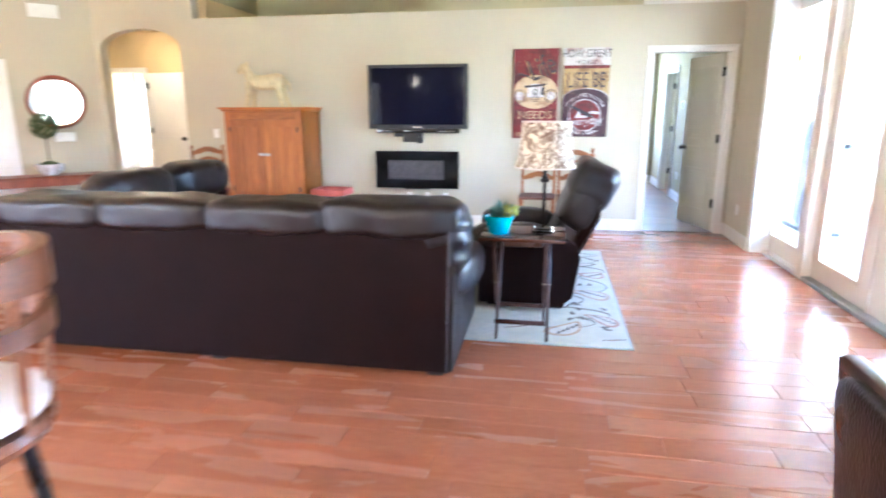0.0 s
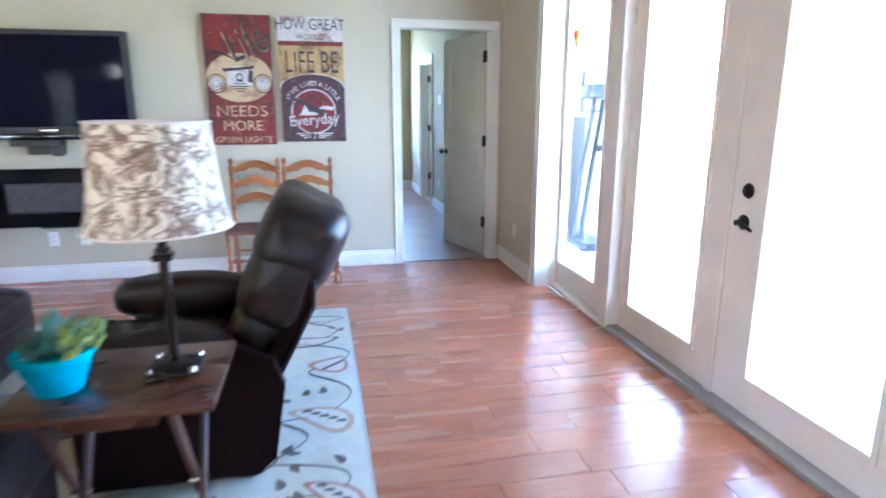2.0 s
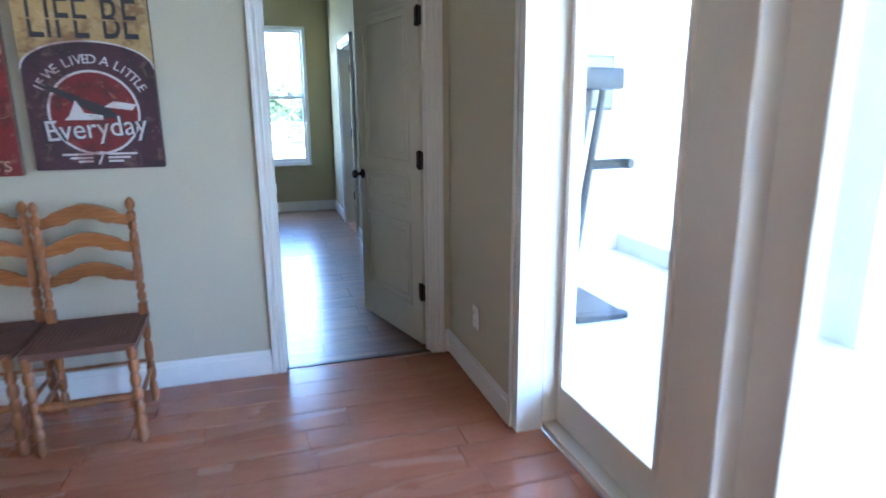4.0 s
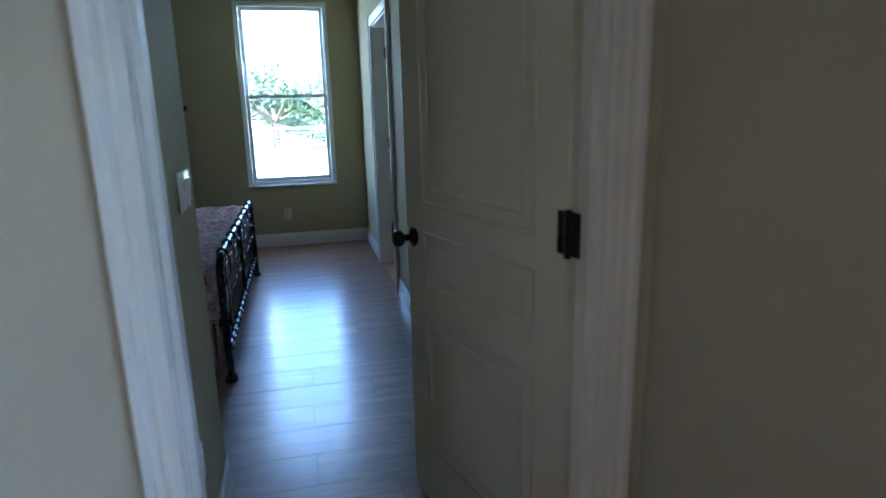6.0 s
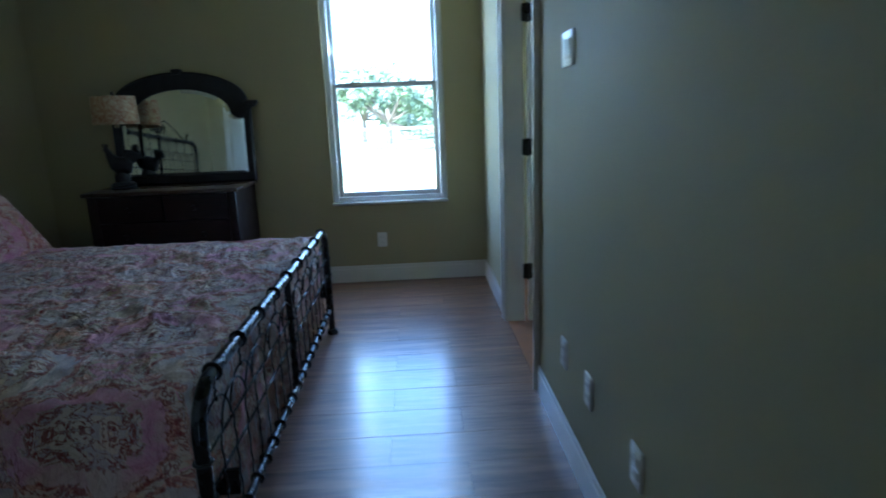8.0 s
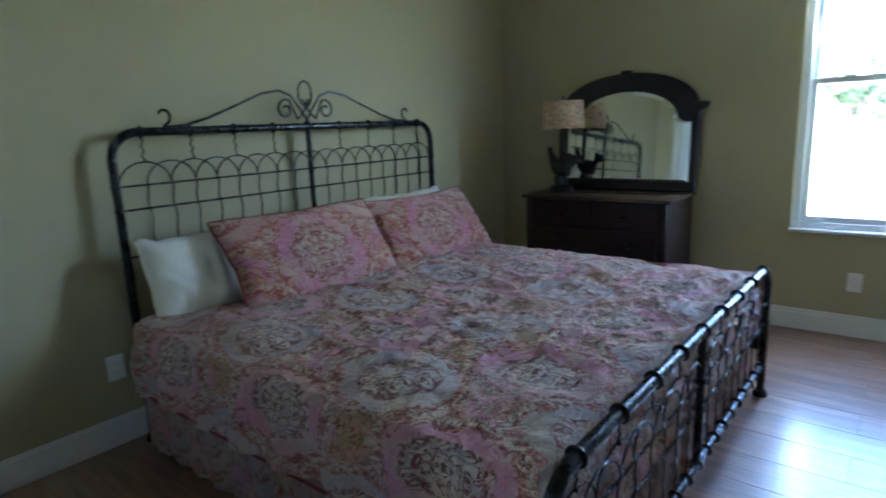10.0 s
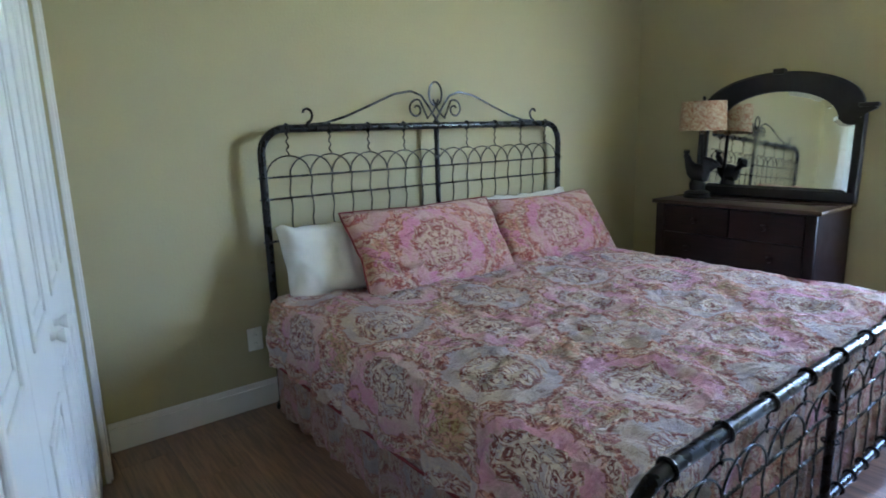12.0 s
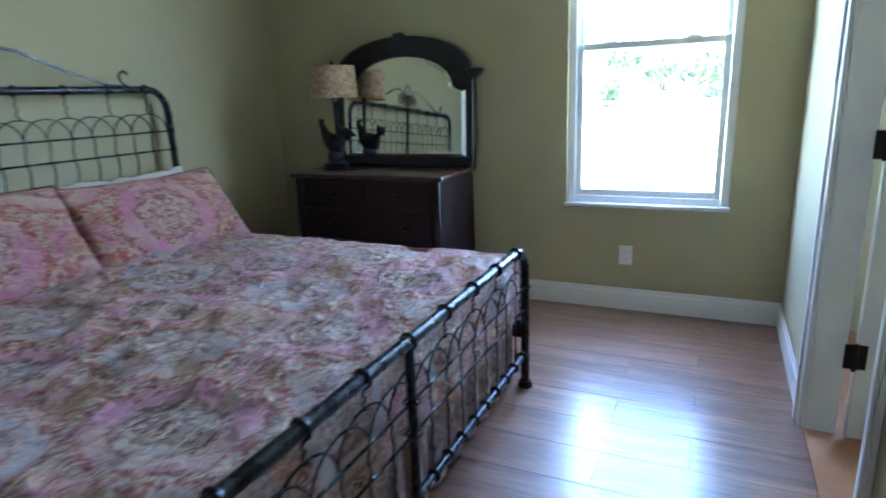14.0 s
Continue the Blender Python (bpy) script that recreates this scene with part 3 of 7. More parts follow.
def casing(name, x0, x1, top, y, out, w=0.068, label="white moulded door casing"):
    """Casing round an opening in a wall across y, standing proud towards out (-1 or 1)."""
    bm = bmesh.new()
    d = 0.016 * out
    for a, b in ((x0 - w, x0), (x1, x1 + w)):
        bx(bm, a, y, 0, b, y + d, top, 0.003)
        o = a if a < x0 else b
        s = 1 if a < x0 else -1
        bx(bm, o, y, 0, o + s * 0.022, y + d * 1.6, top + w, 0.004)
        bx(bm, o + s * 0.034, y, 0, o + s * 0.046, y + d * 1.35, top, 0.003)
    bx(bm, x0 - w + 0.022, y, top, x1 + w - 0.022, y + d, top + w - 0.022, 0.003)
    bx(bm, x0 - w + 0.022, y, top + w - 0.022, x1 + w - 0.022, y + d * 1.6, top + w, 0.004)
    return struct(name, bm, TRIM, label)


casing("trim_door_living", 1.203, 2.012, 2.036, 6.9995, -1)
casing("trim_door_bedroom", 1.203, 2.012, 2.036, 7.1205, 1)
bm = bmesh.new()
bx(bm, 1.19, 6.9985, 0, 1.205, 7.1215, 2.05)
bx(bm, 2.005, 6.9985, 0, 2.02, 7.1215, 2.05)
bx(bm, 1.205, 6.9985, 2.035, 2.005, 7.1215, 2.05)
bx(bm, 1.205, 7.03, 0, 1.217, 7.07, 2.035)
bx(bm, 1.993, 7.03, 0, 2.005, 7.07, 2.035)
struct("trim_door_jamb", bm, TRIM, "white door jamb with stop strip")
boxes("trim_threshold", WALNUT, (1.205, 7.022, -0.01, 2.005, 7.05, 0.004), label="dark threshold strip between the floors")

# ---- structure: bedroom ----
floor_bed = boxes("floor_bedroom", SEAM, (-1.35, 7.036, -0.12, 2.21, 12.42, -0.003), label="brown laminate plank floor with dark seams")
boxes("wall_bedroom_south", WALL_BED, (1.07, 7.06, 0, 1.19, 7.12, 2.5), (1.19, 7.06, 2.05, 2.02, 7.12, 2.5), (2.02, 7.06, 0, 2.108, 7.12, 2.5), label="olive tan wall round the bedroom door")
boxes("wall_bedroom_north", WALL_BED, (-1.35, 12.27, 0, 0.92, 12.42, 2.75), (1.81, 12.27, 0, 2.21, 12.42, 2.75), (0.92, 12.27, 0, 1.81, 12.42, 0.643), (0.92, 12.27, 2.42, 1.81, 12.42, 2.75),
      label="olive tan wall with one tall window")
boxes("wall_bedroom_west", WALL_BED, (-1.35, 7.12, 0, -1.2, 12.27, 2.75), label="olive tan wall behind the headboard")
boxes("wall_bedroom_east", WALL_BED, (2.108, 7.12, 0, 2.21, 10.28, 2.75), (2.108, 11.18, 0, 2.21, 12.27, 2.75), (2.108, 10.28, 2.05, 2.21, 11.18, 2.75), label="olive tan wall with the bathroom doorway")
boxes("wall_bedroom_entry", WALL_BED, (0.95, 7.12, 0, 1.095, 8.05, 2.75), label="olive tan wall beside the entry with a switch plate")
boxes("ceiling_bedroom", CEIL_BED, (-1.35, 7.12, 2.75, 4.3, 12.42, 2.85), (1.07, 7.06, 2.5, 2.12, 7.12, 2.85), label="pale bedroom ceiling")
# closet wall, running slightly askew from the entry corner to the west wall
CL = pose(1.07, 8.05, 0, 0, 0, math.degrees(math.atan2(0.32, -2.27)))
CLN = 2.292
bm = bmesh.new()
for b in ((0.0, 0, 0, 0.16, 0.10, 2.75), (2.02, 0, 0, CLN, 0.10, 2.75), (0.16, 0, 2.05, 2.02, 0.10, 2.75)):
    bx(bm, *b)
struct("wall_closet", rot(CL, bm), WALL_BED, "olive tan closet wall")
bm = bmesh.new()
for a, b in ((0.09, 0.16), (2.02, 2.09)):
    bx(bm, a, -0.018, 0, b, 0, 2.05, 0.003)
    bx(bm, a + 0.02, -0.026, 0, b - 0.03, -0.018, 2.05, 0.003)
bx(bm, 0.09, -0.018, 2.05, 2.09, 0, 2.12, 0.003)
struct("trim_closet", rot(CL, bm), TRIM, "white moulded closet casing")
bm = bmesh.new()
bx(bm, 2.09, -0.015, 0, 2.275, 0, 0.107, 0.002)
bx(bm, 2.09, -0.011, 0.107, 2.275, 0, 0.135, 0.003)
struct("baseboard_closet", rot(CL, bm), TRIM, "white painted baseboard")
baseboard("baseboard_bedroom", [(-1.2, 12.255, 2.108, 12.2695), (-1.2, 8.39, -1.185, 12.255), (2.093, 11.255, 2.1075, 12.255), (2.093, 7.2, 2.1075, 10.21), (1.0955, 7.14, 1.11, 8.05)])
# bathroom doorway casing and jamb (wall across x)
bm = bmesh.new()
for a, b in ((10.21, 10.28), (11.18, 11.25)):
    bx(bm, 2.090, a, 0, 2.108, b, 2.05, 0.003)
    o = a if a < 10.5 else b - 0.024
    bx(bm, 2.080, o, 0, 2.090, o + 0.024, 2.12, 0.003)
bx(bm, 2.090, 10.21, 2.05, 2.108, 11.25, 2.12, 0.003)
bx(bm, 2.1065, 10.28, 0, 2.2115, 10.295, 2.05)
bx(bm, 2.1065, 11.165, 0, 2.2115, 11.18, 2.05)
bx(bm, 2.1065, 10.295, 2.035, 2.2115, 11.165, 2.05)
struct("trim_bath_door", bm, TRIM, "white casing and jamb of the bathroom doorway")
# bathroom and closet shells
boxes("floor_bathroom", TERRACOTTA, (2.110, 10.2, -0.12, 4.3, 12.42, 0.002), label="orange terracotta bathroom floor")
# gap in the hidden north side is added to light the bathroom doorway
boxes("wall_bathroom", WALL_BED, (4.2, 9.2, 0, 4.3, 12.42, 2.75), (2.21, 9.2, 0, 4.2, 9.3, 2.75), (2.21, 12.3, 0, 2.7, 12.42, 2.75), (3.8, 12.3, 0, 4.2, 12.42, 2.75), (2.7, 12.3, 0, 3.8, 12.42, 0.9), (2.7, 12.3, 2.2, 3.8, 12.42, 2.75), label="tan bathroom walls with an unseen opening added for light")
boxes("floor_bathroom_rest", TERRACOTTA, (2.21, 9.3, -0.12, 4.3, 10.2, 0.002), label="orange terracotta bathroom floor")
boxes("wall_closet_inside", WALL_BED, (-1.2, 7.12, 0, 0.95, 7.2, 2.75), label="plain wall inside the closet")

# ---- window of the bedroom ----
bm = bmesh.new()
for b in ((0.92, 12.30, 0.643, 0.965, 12.40, 2.42), (1.765, 12.30, 0.643, 1.81, 12.40, 2.42), (0.965, 12.30, 2.375, 1.765, 12.40, 2.42), (0.965, 12.30, 0.643, 1.765, 12.40, 0.683)):
    bx(bm, *b, 0.004)
win = tagged(part("window_1", bm, VINYL), "white vinyl single-hung window over the sill", "window", kind="structure")
for nm, y0, z0, z1 in (("lower_sash", 12.315, 0.683, 1.545), ("upper_sash", 12.345, 1.505, 2.375)):
    bm = bmesh.new()
    for b in ((0.967, y0, z0, 1.003, y0 + 0.03, z1), (1.727, y0, z0, 1.763, y0 + 0.03, z1), (1.003, y0, z0, 1.727, y0 + 0.03, z0 + 0.036), (1.003, y0, z1 - 0.036, 1.727, y0 + 0.03, z1)):
        bx(bm, *b, 0.004)
    sash = part(nm, bm, VINYL, win)
    gp = part("pane", boxm(1.003, y0 + 0.012, z0 + 0.036, 1.727, y0 + 0.018, z1 - 0.036), GLASS, sash, "clear glass pane", 0)
    gp.visible_shadow = False
for x in (1.15, 1.58):
    bm = bmesh.new()
    bx(bm, x - 0.035, 12.305, 1.545, x + 0.035, 12.345, 1.553, 0.002)
    tube(bm, [(x - 0.03, 12.325, 1.555), (x, 12.315, 1.566), (x + 0.03, 12.32, 1.556)], 0.005, 6)
    part("sash_lock", bm, VINYL, win)
part("sill", boxm(0.915, 12.245, 0.623, 1.815, 12.302, 0.645, 0.004), plain("marble_sill", (0.70, 0.69, 0.67), 0.25, vary=0.1, scale=14.0), win, "white marble sill")

# ---- window of the living room, seen only in the round mirror ----
bm = bmesh.new()
for b in ((2.30, -1.95, 0.35, 2.37, -1.88, 2.30), (2.30, -0.32, 0.35, 2.37, -0.25, 2.30), (2.30, -1.88, 2.23, 2.37, -0.32, 2.30), (2.30, -1.88, 0.35, 2.37, -0.32, 0.42), (2.31, -1.12, 0.42, 2.36, -1.08, 2.23)):
    bx(bm, *b)
win2 = tagged(part("window_2", bm, VINYL), "white vinyl window with two tall panes", "window", kind="structure")
for y0, y1 in ((-1.88, -1.12), (-1.08, -0.32)):
    gp = part("pane", boxm(2.332, y0, 0.42, 2.338, y1, 2.23), GLASS, win2, "clear glass pane", 0)
    gp.visible_shadow = False

# ---- glass doors of the living room ----
unit = thing("door_glass_unit", (0, 0, 0), 0, "white-painted glazed double door with a fixed sidelight", "door", kind="structure")


def glazed_leaf(name, y0, y1, g0, g1, z0=0.03, z1=2.42, x=2.31):
    """A leaf between y0 and y1 with one tall pane between g0 and g1."""
    bm = bmesh.new()
    for b in ((y0, g0, z0, z1), (g1, y1, z0, z1), (g0, g1, z0, 0.20), (g0, g1, 2.29, z1)):
        bx(bm, x, b[0], b[2], x + 0.045, b[1], b[3])
    leaf = part(name, bm, FRAMEPAINT, unit)
    bm = bmesh.new()
    e = 0.022
    for b in ((g0 - e, g0 + 0.006, 0.178, 2.312), (g1 - 0.006, g1 + e, 0.178, 2.312), (g0, g1, 0.178, 0.206), (g0, g1, 2.284, 2.312)):
        bx(bm, x - 0.012, b[0], b[2], x + 0.002, b[1], b[3], 0.004)
    part("glazing_bead", bm, FRAMEPAINT, leaf)
    p = part("pane", boxm(x + 0.02, g0, 0.20, x + 0.026, g1, 2.29), GLASS, leaf, "clear glass pane", 0)
    p.visible_shadow = False
    return leaf


glazed_leaf("sidelight", 5.20, 6.06, 5.395, 5.985 + 0.035, z0=0.0)
glazed_leaf("fixed_door", 4.16, 5.075, 4.305, 4.94)
active = glazed_leaf("active_door", 3.10, 4.125, 3.275, 3.905)
for nm, b in (("mullion", (2.235, 5.08, 0, 2.36, 5.195, 2.44)), ("side_jamb", (2.235, 6.062, 0, 2.36, 6.109, 2.44)), ("side_jamb", (2.235, 3.002, 0, 2.36, 3.095, 2.44)),
              ("head_jamb", (2.235, 3.095, 2.425, 2.36, 5.08, 2.52)), ("head_jamb", (2.235, 5.195, 2.425, 2.36, 6.062, 2.52)), ("astragal", (2.292, 4.118, 0.03, 2.31, 4.165, 2.42))):
    part(nm, boxm(*b, 0.004), FRAMEPAINT, unit)
part("sidelight_base", boxm(2.24, 5.195, 0, 2.309, 6.062, 0.03, 0.003), FRAMEPAINT, unit)
part("threshold", boxm(2.236, 3.095, -0.01, 2.38, 5.08, 0.028, 0.006), ALU, unit, "grey aluminium threshold")
bm = lathe(bmesh.new(), [(0.0, 0.0), (0.030, 0.0), (0.034, 0.006), (0.028, 0.014), (0.010, 0.018), (0.0, 0.019)], n=20, m=pose(2.308, 4.02, 1.025, 0, -90, 0))
part("deadbolt", bm, BRONZE, active, "dark bronze deadbolt")
bm = lathe(bmesh.new(), [(0.0, 0.0), (0.032, 0.0), (0.034, 0.008), (0.022, 0.014), (0.013, 0.02), (0.013, 0.045), (0.0, 0.046)], n=20, m=pose(2.308, 4.03, 0.885, 0, -90, 0))
tube(bm, [(2.268, 4.03, 0.885), (2.262, 4.00, 0.886), (2.258, 3.955, 0.878), (2.258, 3.925, 0.868)], [0.011, 0.011, 0.009, 0.007], 8)
part("lever_handle", bm, BRONZE, active, "dark bronze lever handle")
bm = bmesh.new()
bx(bm, 2.1195, 6.06, 0, 2.2352, 6.1095, 2.52)
bx(bm, 2.106, 6.1095, 0, 2.1195, 6.128, 2.52, 0.003)
bx(bm, 2.1195, 3.0005, 0, 2.2352, 3.02, 2.52)
bx(bm, 2.1195, 3.02, 2.5, 2.2352, 6.06, 2.52)
struct("trim_reveal", bm, TRIM, "white painted reveal beside the glass doors")


# ---- interior doors ----
def panel_door(name, width, at, turn, label, knob_z=0.95, side_h=-1, paint=DOORPAINT):
    """A moulded leaf hinged at its origin along +x, 2.02 m high, panels on both faces."""
    d = thing(name, at, turn, label, "door", kind="structure")
    part("leaf", boxm(0.003, -0.0175, 0.012, width, 0.0175, 2.03, 0.003), paint, d)
    for side in (-1, 1):
        for z0, z1 in ((0.22, 0.72), (0.80, 0.98), (1.06, 1.90)):
            bm = bmesh.new()
            y = side * 0.0175
            f0, f1 = 0.115, width - 0.115
            # sunk moulding round a raised field
            for i, (o, hgt, wd) in enumerate(((0.0, 0.006, 0.016), (0.045, 0.004, 0.012))):
                for b in ((f0 + o, f0 + o + wd, z0 + o, z1 - o), (f1 - o - wd, f1 - o, z0 + o, z1 - o), (f0 + o + wd, f1 - o - wd, z0 + o, z0 + o + wd), (f0 + o + wd, f1 - o - wd, z1 - o - wd, z1 - o)):
                    if b[3] - b[2] > 0.004:
                        bx(bm, b[0], y - 0.001 * side, b[2], b[1], y + side * hgt, b[3], 0.0025)
            part("panel_moulding", bm, paint, d)
    for side in (-1, 1):
        bm = lathe(bmesh.new(), [(0.0, 0.0), (0.030, 0.0), (0.033, 0.007), (0.022, 0.013), (0.012, 0.018), (0.011, 0.038), (0.024, 0.046), (0.029, 0.058), (0.024, 0.070), (0.0, 0.075)], n=18,
                   m=pose(width - 0.055, side * 0.0175, knob_z, 90 * side * -1, 0, 0))
        part("knob", bm, BRONZE, d, "dark bronze knob")
    for z in (0.335, 1.085, 1.825):
        bm = bmesh.new()
        h0 = 0.0178 * side_h
        bx(bm, 0.0, h0, z - 0.047, 0.034, h0 + 0.004 * side_h, z + 0.047, 0.001)
        tube(bm, [(-0.003, h0 + 0.006 * side_h, z - 0.052), (-0.003, h0 + 0.006 * side_h, z + 0.052)], 0.0085, 8)
        bx(bm, -0.036, h0, z - 0.047, -0.004, h0 + 0.004 * side_h, z + 0.047, 0.001)
        part("hinge", bm, BRONZE, d, "dark bronze hinge")
    return d


panel_door("door_1", 0.80, (2.0, 7.10, 0), math.degrees(math.atan2(0.80, -0.22)), "open beige moulded panel door with dark hardware", side_h=1)
panel_door("door_2", 0.80, (2.2325, 11.147, 0), 2.0, "open white panel door to the bathroom", paint=TRIM)
panel_door("door_3", 0.76, (-6.68, 9.13, 0), -9.0, "open white panel door in the hall", paint=TRIM)
panel_door("door_4", 0.80, (-6.55, 6.30, 0), 225.0, "closed white panel door in the angled wall", paint=TRIM)
# bifold closet doors
bif = thing("door_closet", CL.translation, math.degrees(CL.to_euler().z), "white bifold closet doors with small round knobs", "closet door", kind="structure")
for i in range(4):
    u0 = 0.163 + i * 0.463
    lf = part("bifold_leaf", boxm(u0, 0.012, 0.02, u0 + 0.458, 0.044, 2.03, 0.003), plain("bifold_paint", (0.74, 0.75, 0.74), 0.42, vary=0.02, scale=2.0, bump=0.0) if i == 0 else bpy.data.materials["bifold_paint"], bif)
    for z0, z1 in ((0.14, 0.80), (0.98, 1.90)):
        bm = bmesh.new()
        for o, hg in ((0.0, 0.006), (0.04, 0.004)):
            for b in ((u0 + 0.09 + o, u0 + 0.104 + o, z0 + o, z1 - o), (u0 + 0.354 - o, u0 + 0.368 - o, z0 + o, z1 - o), (u0 + 0.104 + o, u0 + 0.354 - o, z0 + o, z0 + o + 0.014), (u0 + 0.104 + o, u0 + 0.354 - o, z1 - o - 0.014, z1 - o)):
                bx(bm, b[0], 0.012 - hg, b[2], b[1], 0.013, b[3], 0.002)
        part("panel_moulding", bm, bpy.data.materials["bifold_paint"], lf)
    if i in (1, 2):
        bm = lathe(bmesh.new(), [(0.0, 0.0), (0.010, 0.0), (0.008, 0.012), (0.016, 0.022), (0.018, 0.030), (0.012, 0.037), (0.0, 0.039)], n=14,
                   m=pose(u0 + (0.40 if i == 1 else 0.06), 0.012, 0.92, 90, 0, 0))
        part("knob", bm, VINYL, lf, "small white knob")


def wall_plate(name, at, turn, gangs=1, kind="outlet", label="", w=None):
    """A cover plate whose face looks along local -y."""
    w = w or 0.075 * gangs
    t = thing(name, at, turn, label or ("white duplex wall outlet" if kind == "outlet" else "white rocker light switch plate"), "outlet" if kind == "outlet" else "light switch")
    part("plate", boxm(-w / 2, -0.007, -0.058, w / 2, -0.0003, 0.058, 0.004, 2), PLATE, t)
    for g in range(gangs):
        cx = (g - (gangs - 1) / 2) * 0.046 if gangs > 1 else 0
        if kind == "outlet":
            for dz in (-0.02, 0.02):
                bm = bmesh.new()
                bx(bm, cx - 0.016, -0.0095, dz - 0.014, cx + 0.016, -0.0065, dz + 0.014, 0.003)
                s = part("socket", bm, PLATE, t)
                bm = bmesh.new()
                for sx in (-0.006, 0.006):
                    bx(bm, cx + sx - 0.001, -0.0100, dz - 0.003, cx + sx + 0.001, -0.0094, dz + 0.006)
                part("slots", bm, SLOT, s)
        elif kind == "switch":
            bm = rot(pose(cx, -0.0085, 0, 4, 0, 0), bx(bmesh.new(), -0.015, -0.003, -0.032, 0.015, 0.003, 0.032, 0.002))
            part("rocker", bm, PLATE, t)
    return t


for x in (-1.625, -1.395, -1.165):
    wall_plate("wall_outlet", (x, 6.9995, 0.35), 0, label="white wall plate below the electric fireplace")
wall_plate("wall_outlet", (2.1195, 6.565, 0.35), -90)
wall_plate("wall_outlet", (1.28, 12.2695, 0.338), 0)
wall_plate("wall_outlet", (-1.1995, 9.075, 0.36), 90)
for y in (9.75, 9.43, 9.0):
    wall_plate("wall_outlet", (2.1075, y, 0.385), -90)
wall_plate("light_switch", (2.1075, 9.73, 1.49), -90, 2, "switch")
wall_plate("light_switch", (1.0955, 7.88, 1.13), 90, 3, "switch", w=0.165)
wall_plate("light_switch", (-4.21, 6.9995, 1.12), 0, 1, "switch")
wall_plate("wall_outlet", (1.0955, 7.62, 0.36), 90)
# ---- things: living room ----
def sofa():
    s = thing("sectional_sofa", (0, 0, 0), 0, "dark brown leather sectional sofa with plump back cushions", "sofa")
    x0, x1, y0 = -3.15, -0.37, 2.73
    bm = bmesh.new()
    slab(bm, [(y0 - 0.06, 0.03), (y0 + 0.34, 0.03), (y0 + 0.30, 0.80), (y0, 0.80)], 0, x0, x1 - 0.03)
    part("back_panel", bm, LEATHER_FLAT, s)
    bm = bmesh.new()
    tube(bm, [(x0, y0 + 0.004, 0.796), (x1 - 0.03, y0 + 0.004, 0.796)], 0.008, 6)
    tube(bm, [(x1 - 0.03, y0 + 0.004, 0.796), (x1 - 0.03, y0 - 0.056, 0.03)], 0.008, 6)
    part("piping", bm, LEATHER, s)
    part("seat_base", boxm(x0, y0 + 0.3, 0.06, x1 - 0.2, 3.66, 0.30, 0.03, 2), LEATHER, s)
    n = 4
    w = (x1 - 0.02 - x0) / n
    for i in range(n):
        a, b = x0 + i * w, x0 + (i + 1) * w
        bm = pad(bmesh.new(), a - 0.05, y0 - 0.035, 0.735, b + 0.05, y0 + 0.36, 0.925 if i < n - 1 else 0.945, 4.5, 16, 0.02, i * 3.1)
        part("back_cushion", bm, LEATHER, s)
        if i < n - 1:
            part("seat_cushion", pad(bmesh.new(), a, y0 + 0.30, 0.28, b, 3.70, 0.48, 4.5, 8, 0.01, i), LEATHER, s)
    part("seat_cushion", pad(bmesh.new(), x1 - w, y0 + 0.30, 0.28, x1 - 0.24, 3.70, 0.48, 4.5, 8, 0.01, 9), LEATHER, s)
    # end arm: flat side with a rolled top that meets the wing of the back
    bm = bmesh.new()
    slab(bm, [(y0 - 0.04, 0.03), (3.66, 0.05), (3.70, 0.30), (3.66, 0.47), (y0 + 0.34, 0.50), (y0 + 0.03, 0.76)], 0, x1 - 0.045, x1 - 0.005)
    part("arm_side", bm, LEATHER, s)
    bm = pad(bmesh.new(), x1 - 0.24, y0 + 0.14, 0.34, x1 + 0.085, 3.74, 0.635, 2.8, 16, 0.014, 5)
    for v in bm.verts:
        v.co.z -= 0.10 * max(0, (v.co.y - 3.1)) ** 1.0
    part("arm_roll", bm, LEATHER, s)
    bm = pad(bmesh.new(), x1 - 0.26, y0 - 0.01, 0.50, x1 + 0.065, y0 + 0.42, 0.935, 2.7, 26, 0.018, 8)
    for v in bm.verts:
        # creases gathered along the outer curve
        out = max(0.0, (v.co.x - x1 + 0.10) / 0.16)
        v.co += Vector((1, -0.3, 0)) * 0.010 * out * math.sin(v.co.z * 62 + 9 * (v.co.y - y0)) * (0.6 + 0.4 * noise.noise(v.co * 9))
    part("back_wing", bm, LEATHER, s, "gathered leather wing of the end cushion")
    for x in (x0 + 0.1, x0 + 1.4, x1 - 0.1):
        for y in (y0 + 0.01, 3.58):
            part("foot", boxm(x - 0.045, y - 0.045, 0, x + 0.045, y + 0.045, 0.055, 0.006), ESPRESSO, s, "dark wooden foot")
    # return section along the west side
    part("return_back", boxm(-3.15, 3.08, 0.05, -2.95, 5.0, 0.74, 0.03, 2), LEATHER_FLAT, s)
    part("return_base", boxm(-2.95, 3.70, 0.06, -2.25, 5.0, 0.30, 0.03, 2), LEATHER, s)
    for j in range(2):
        a = 3.30 + j * 0.83
        part("return_cushion", pad(bmesh.new(), -3.17, a, 0.66, -2.82, a + 0.83, 0.985, 3.0, 12, 0.02, 20 + j), LEATHER, s)
        part("return_seat", pad(bmesh.new(), -2.95, max(a, 3.70), 0.28, -2.22, a + 0.86, 0.48, 4.5, 8, 0.01, 30 + j), LEATHER, s)
    part("return_arm", pad(bmesh.new(), -3.15, 4.96, 0.06, -2.25, 5.22, 0.60, 4.0, 10, 0.01, 33), LEATHER, s)
    return s


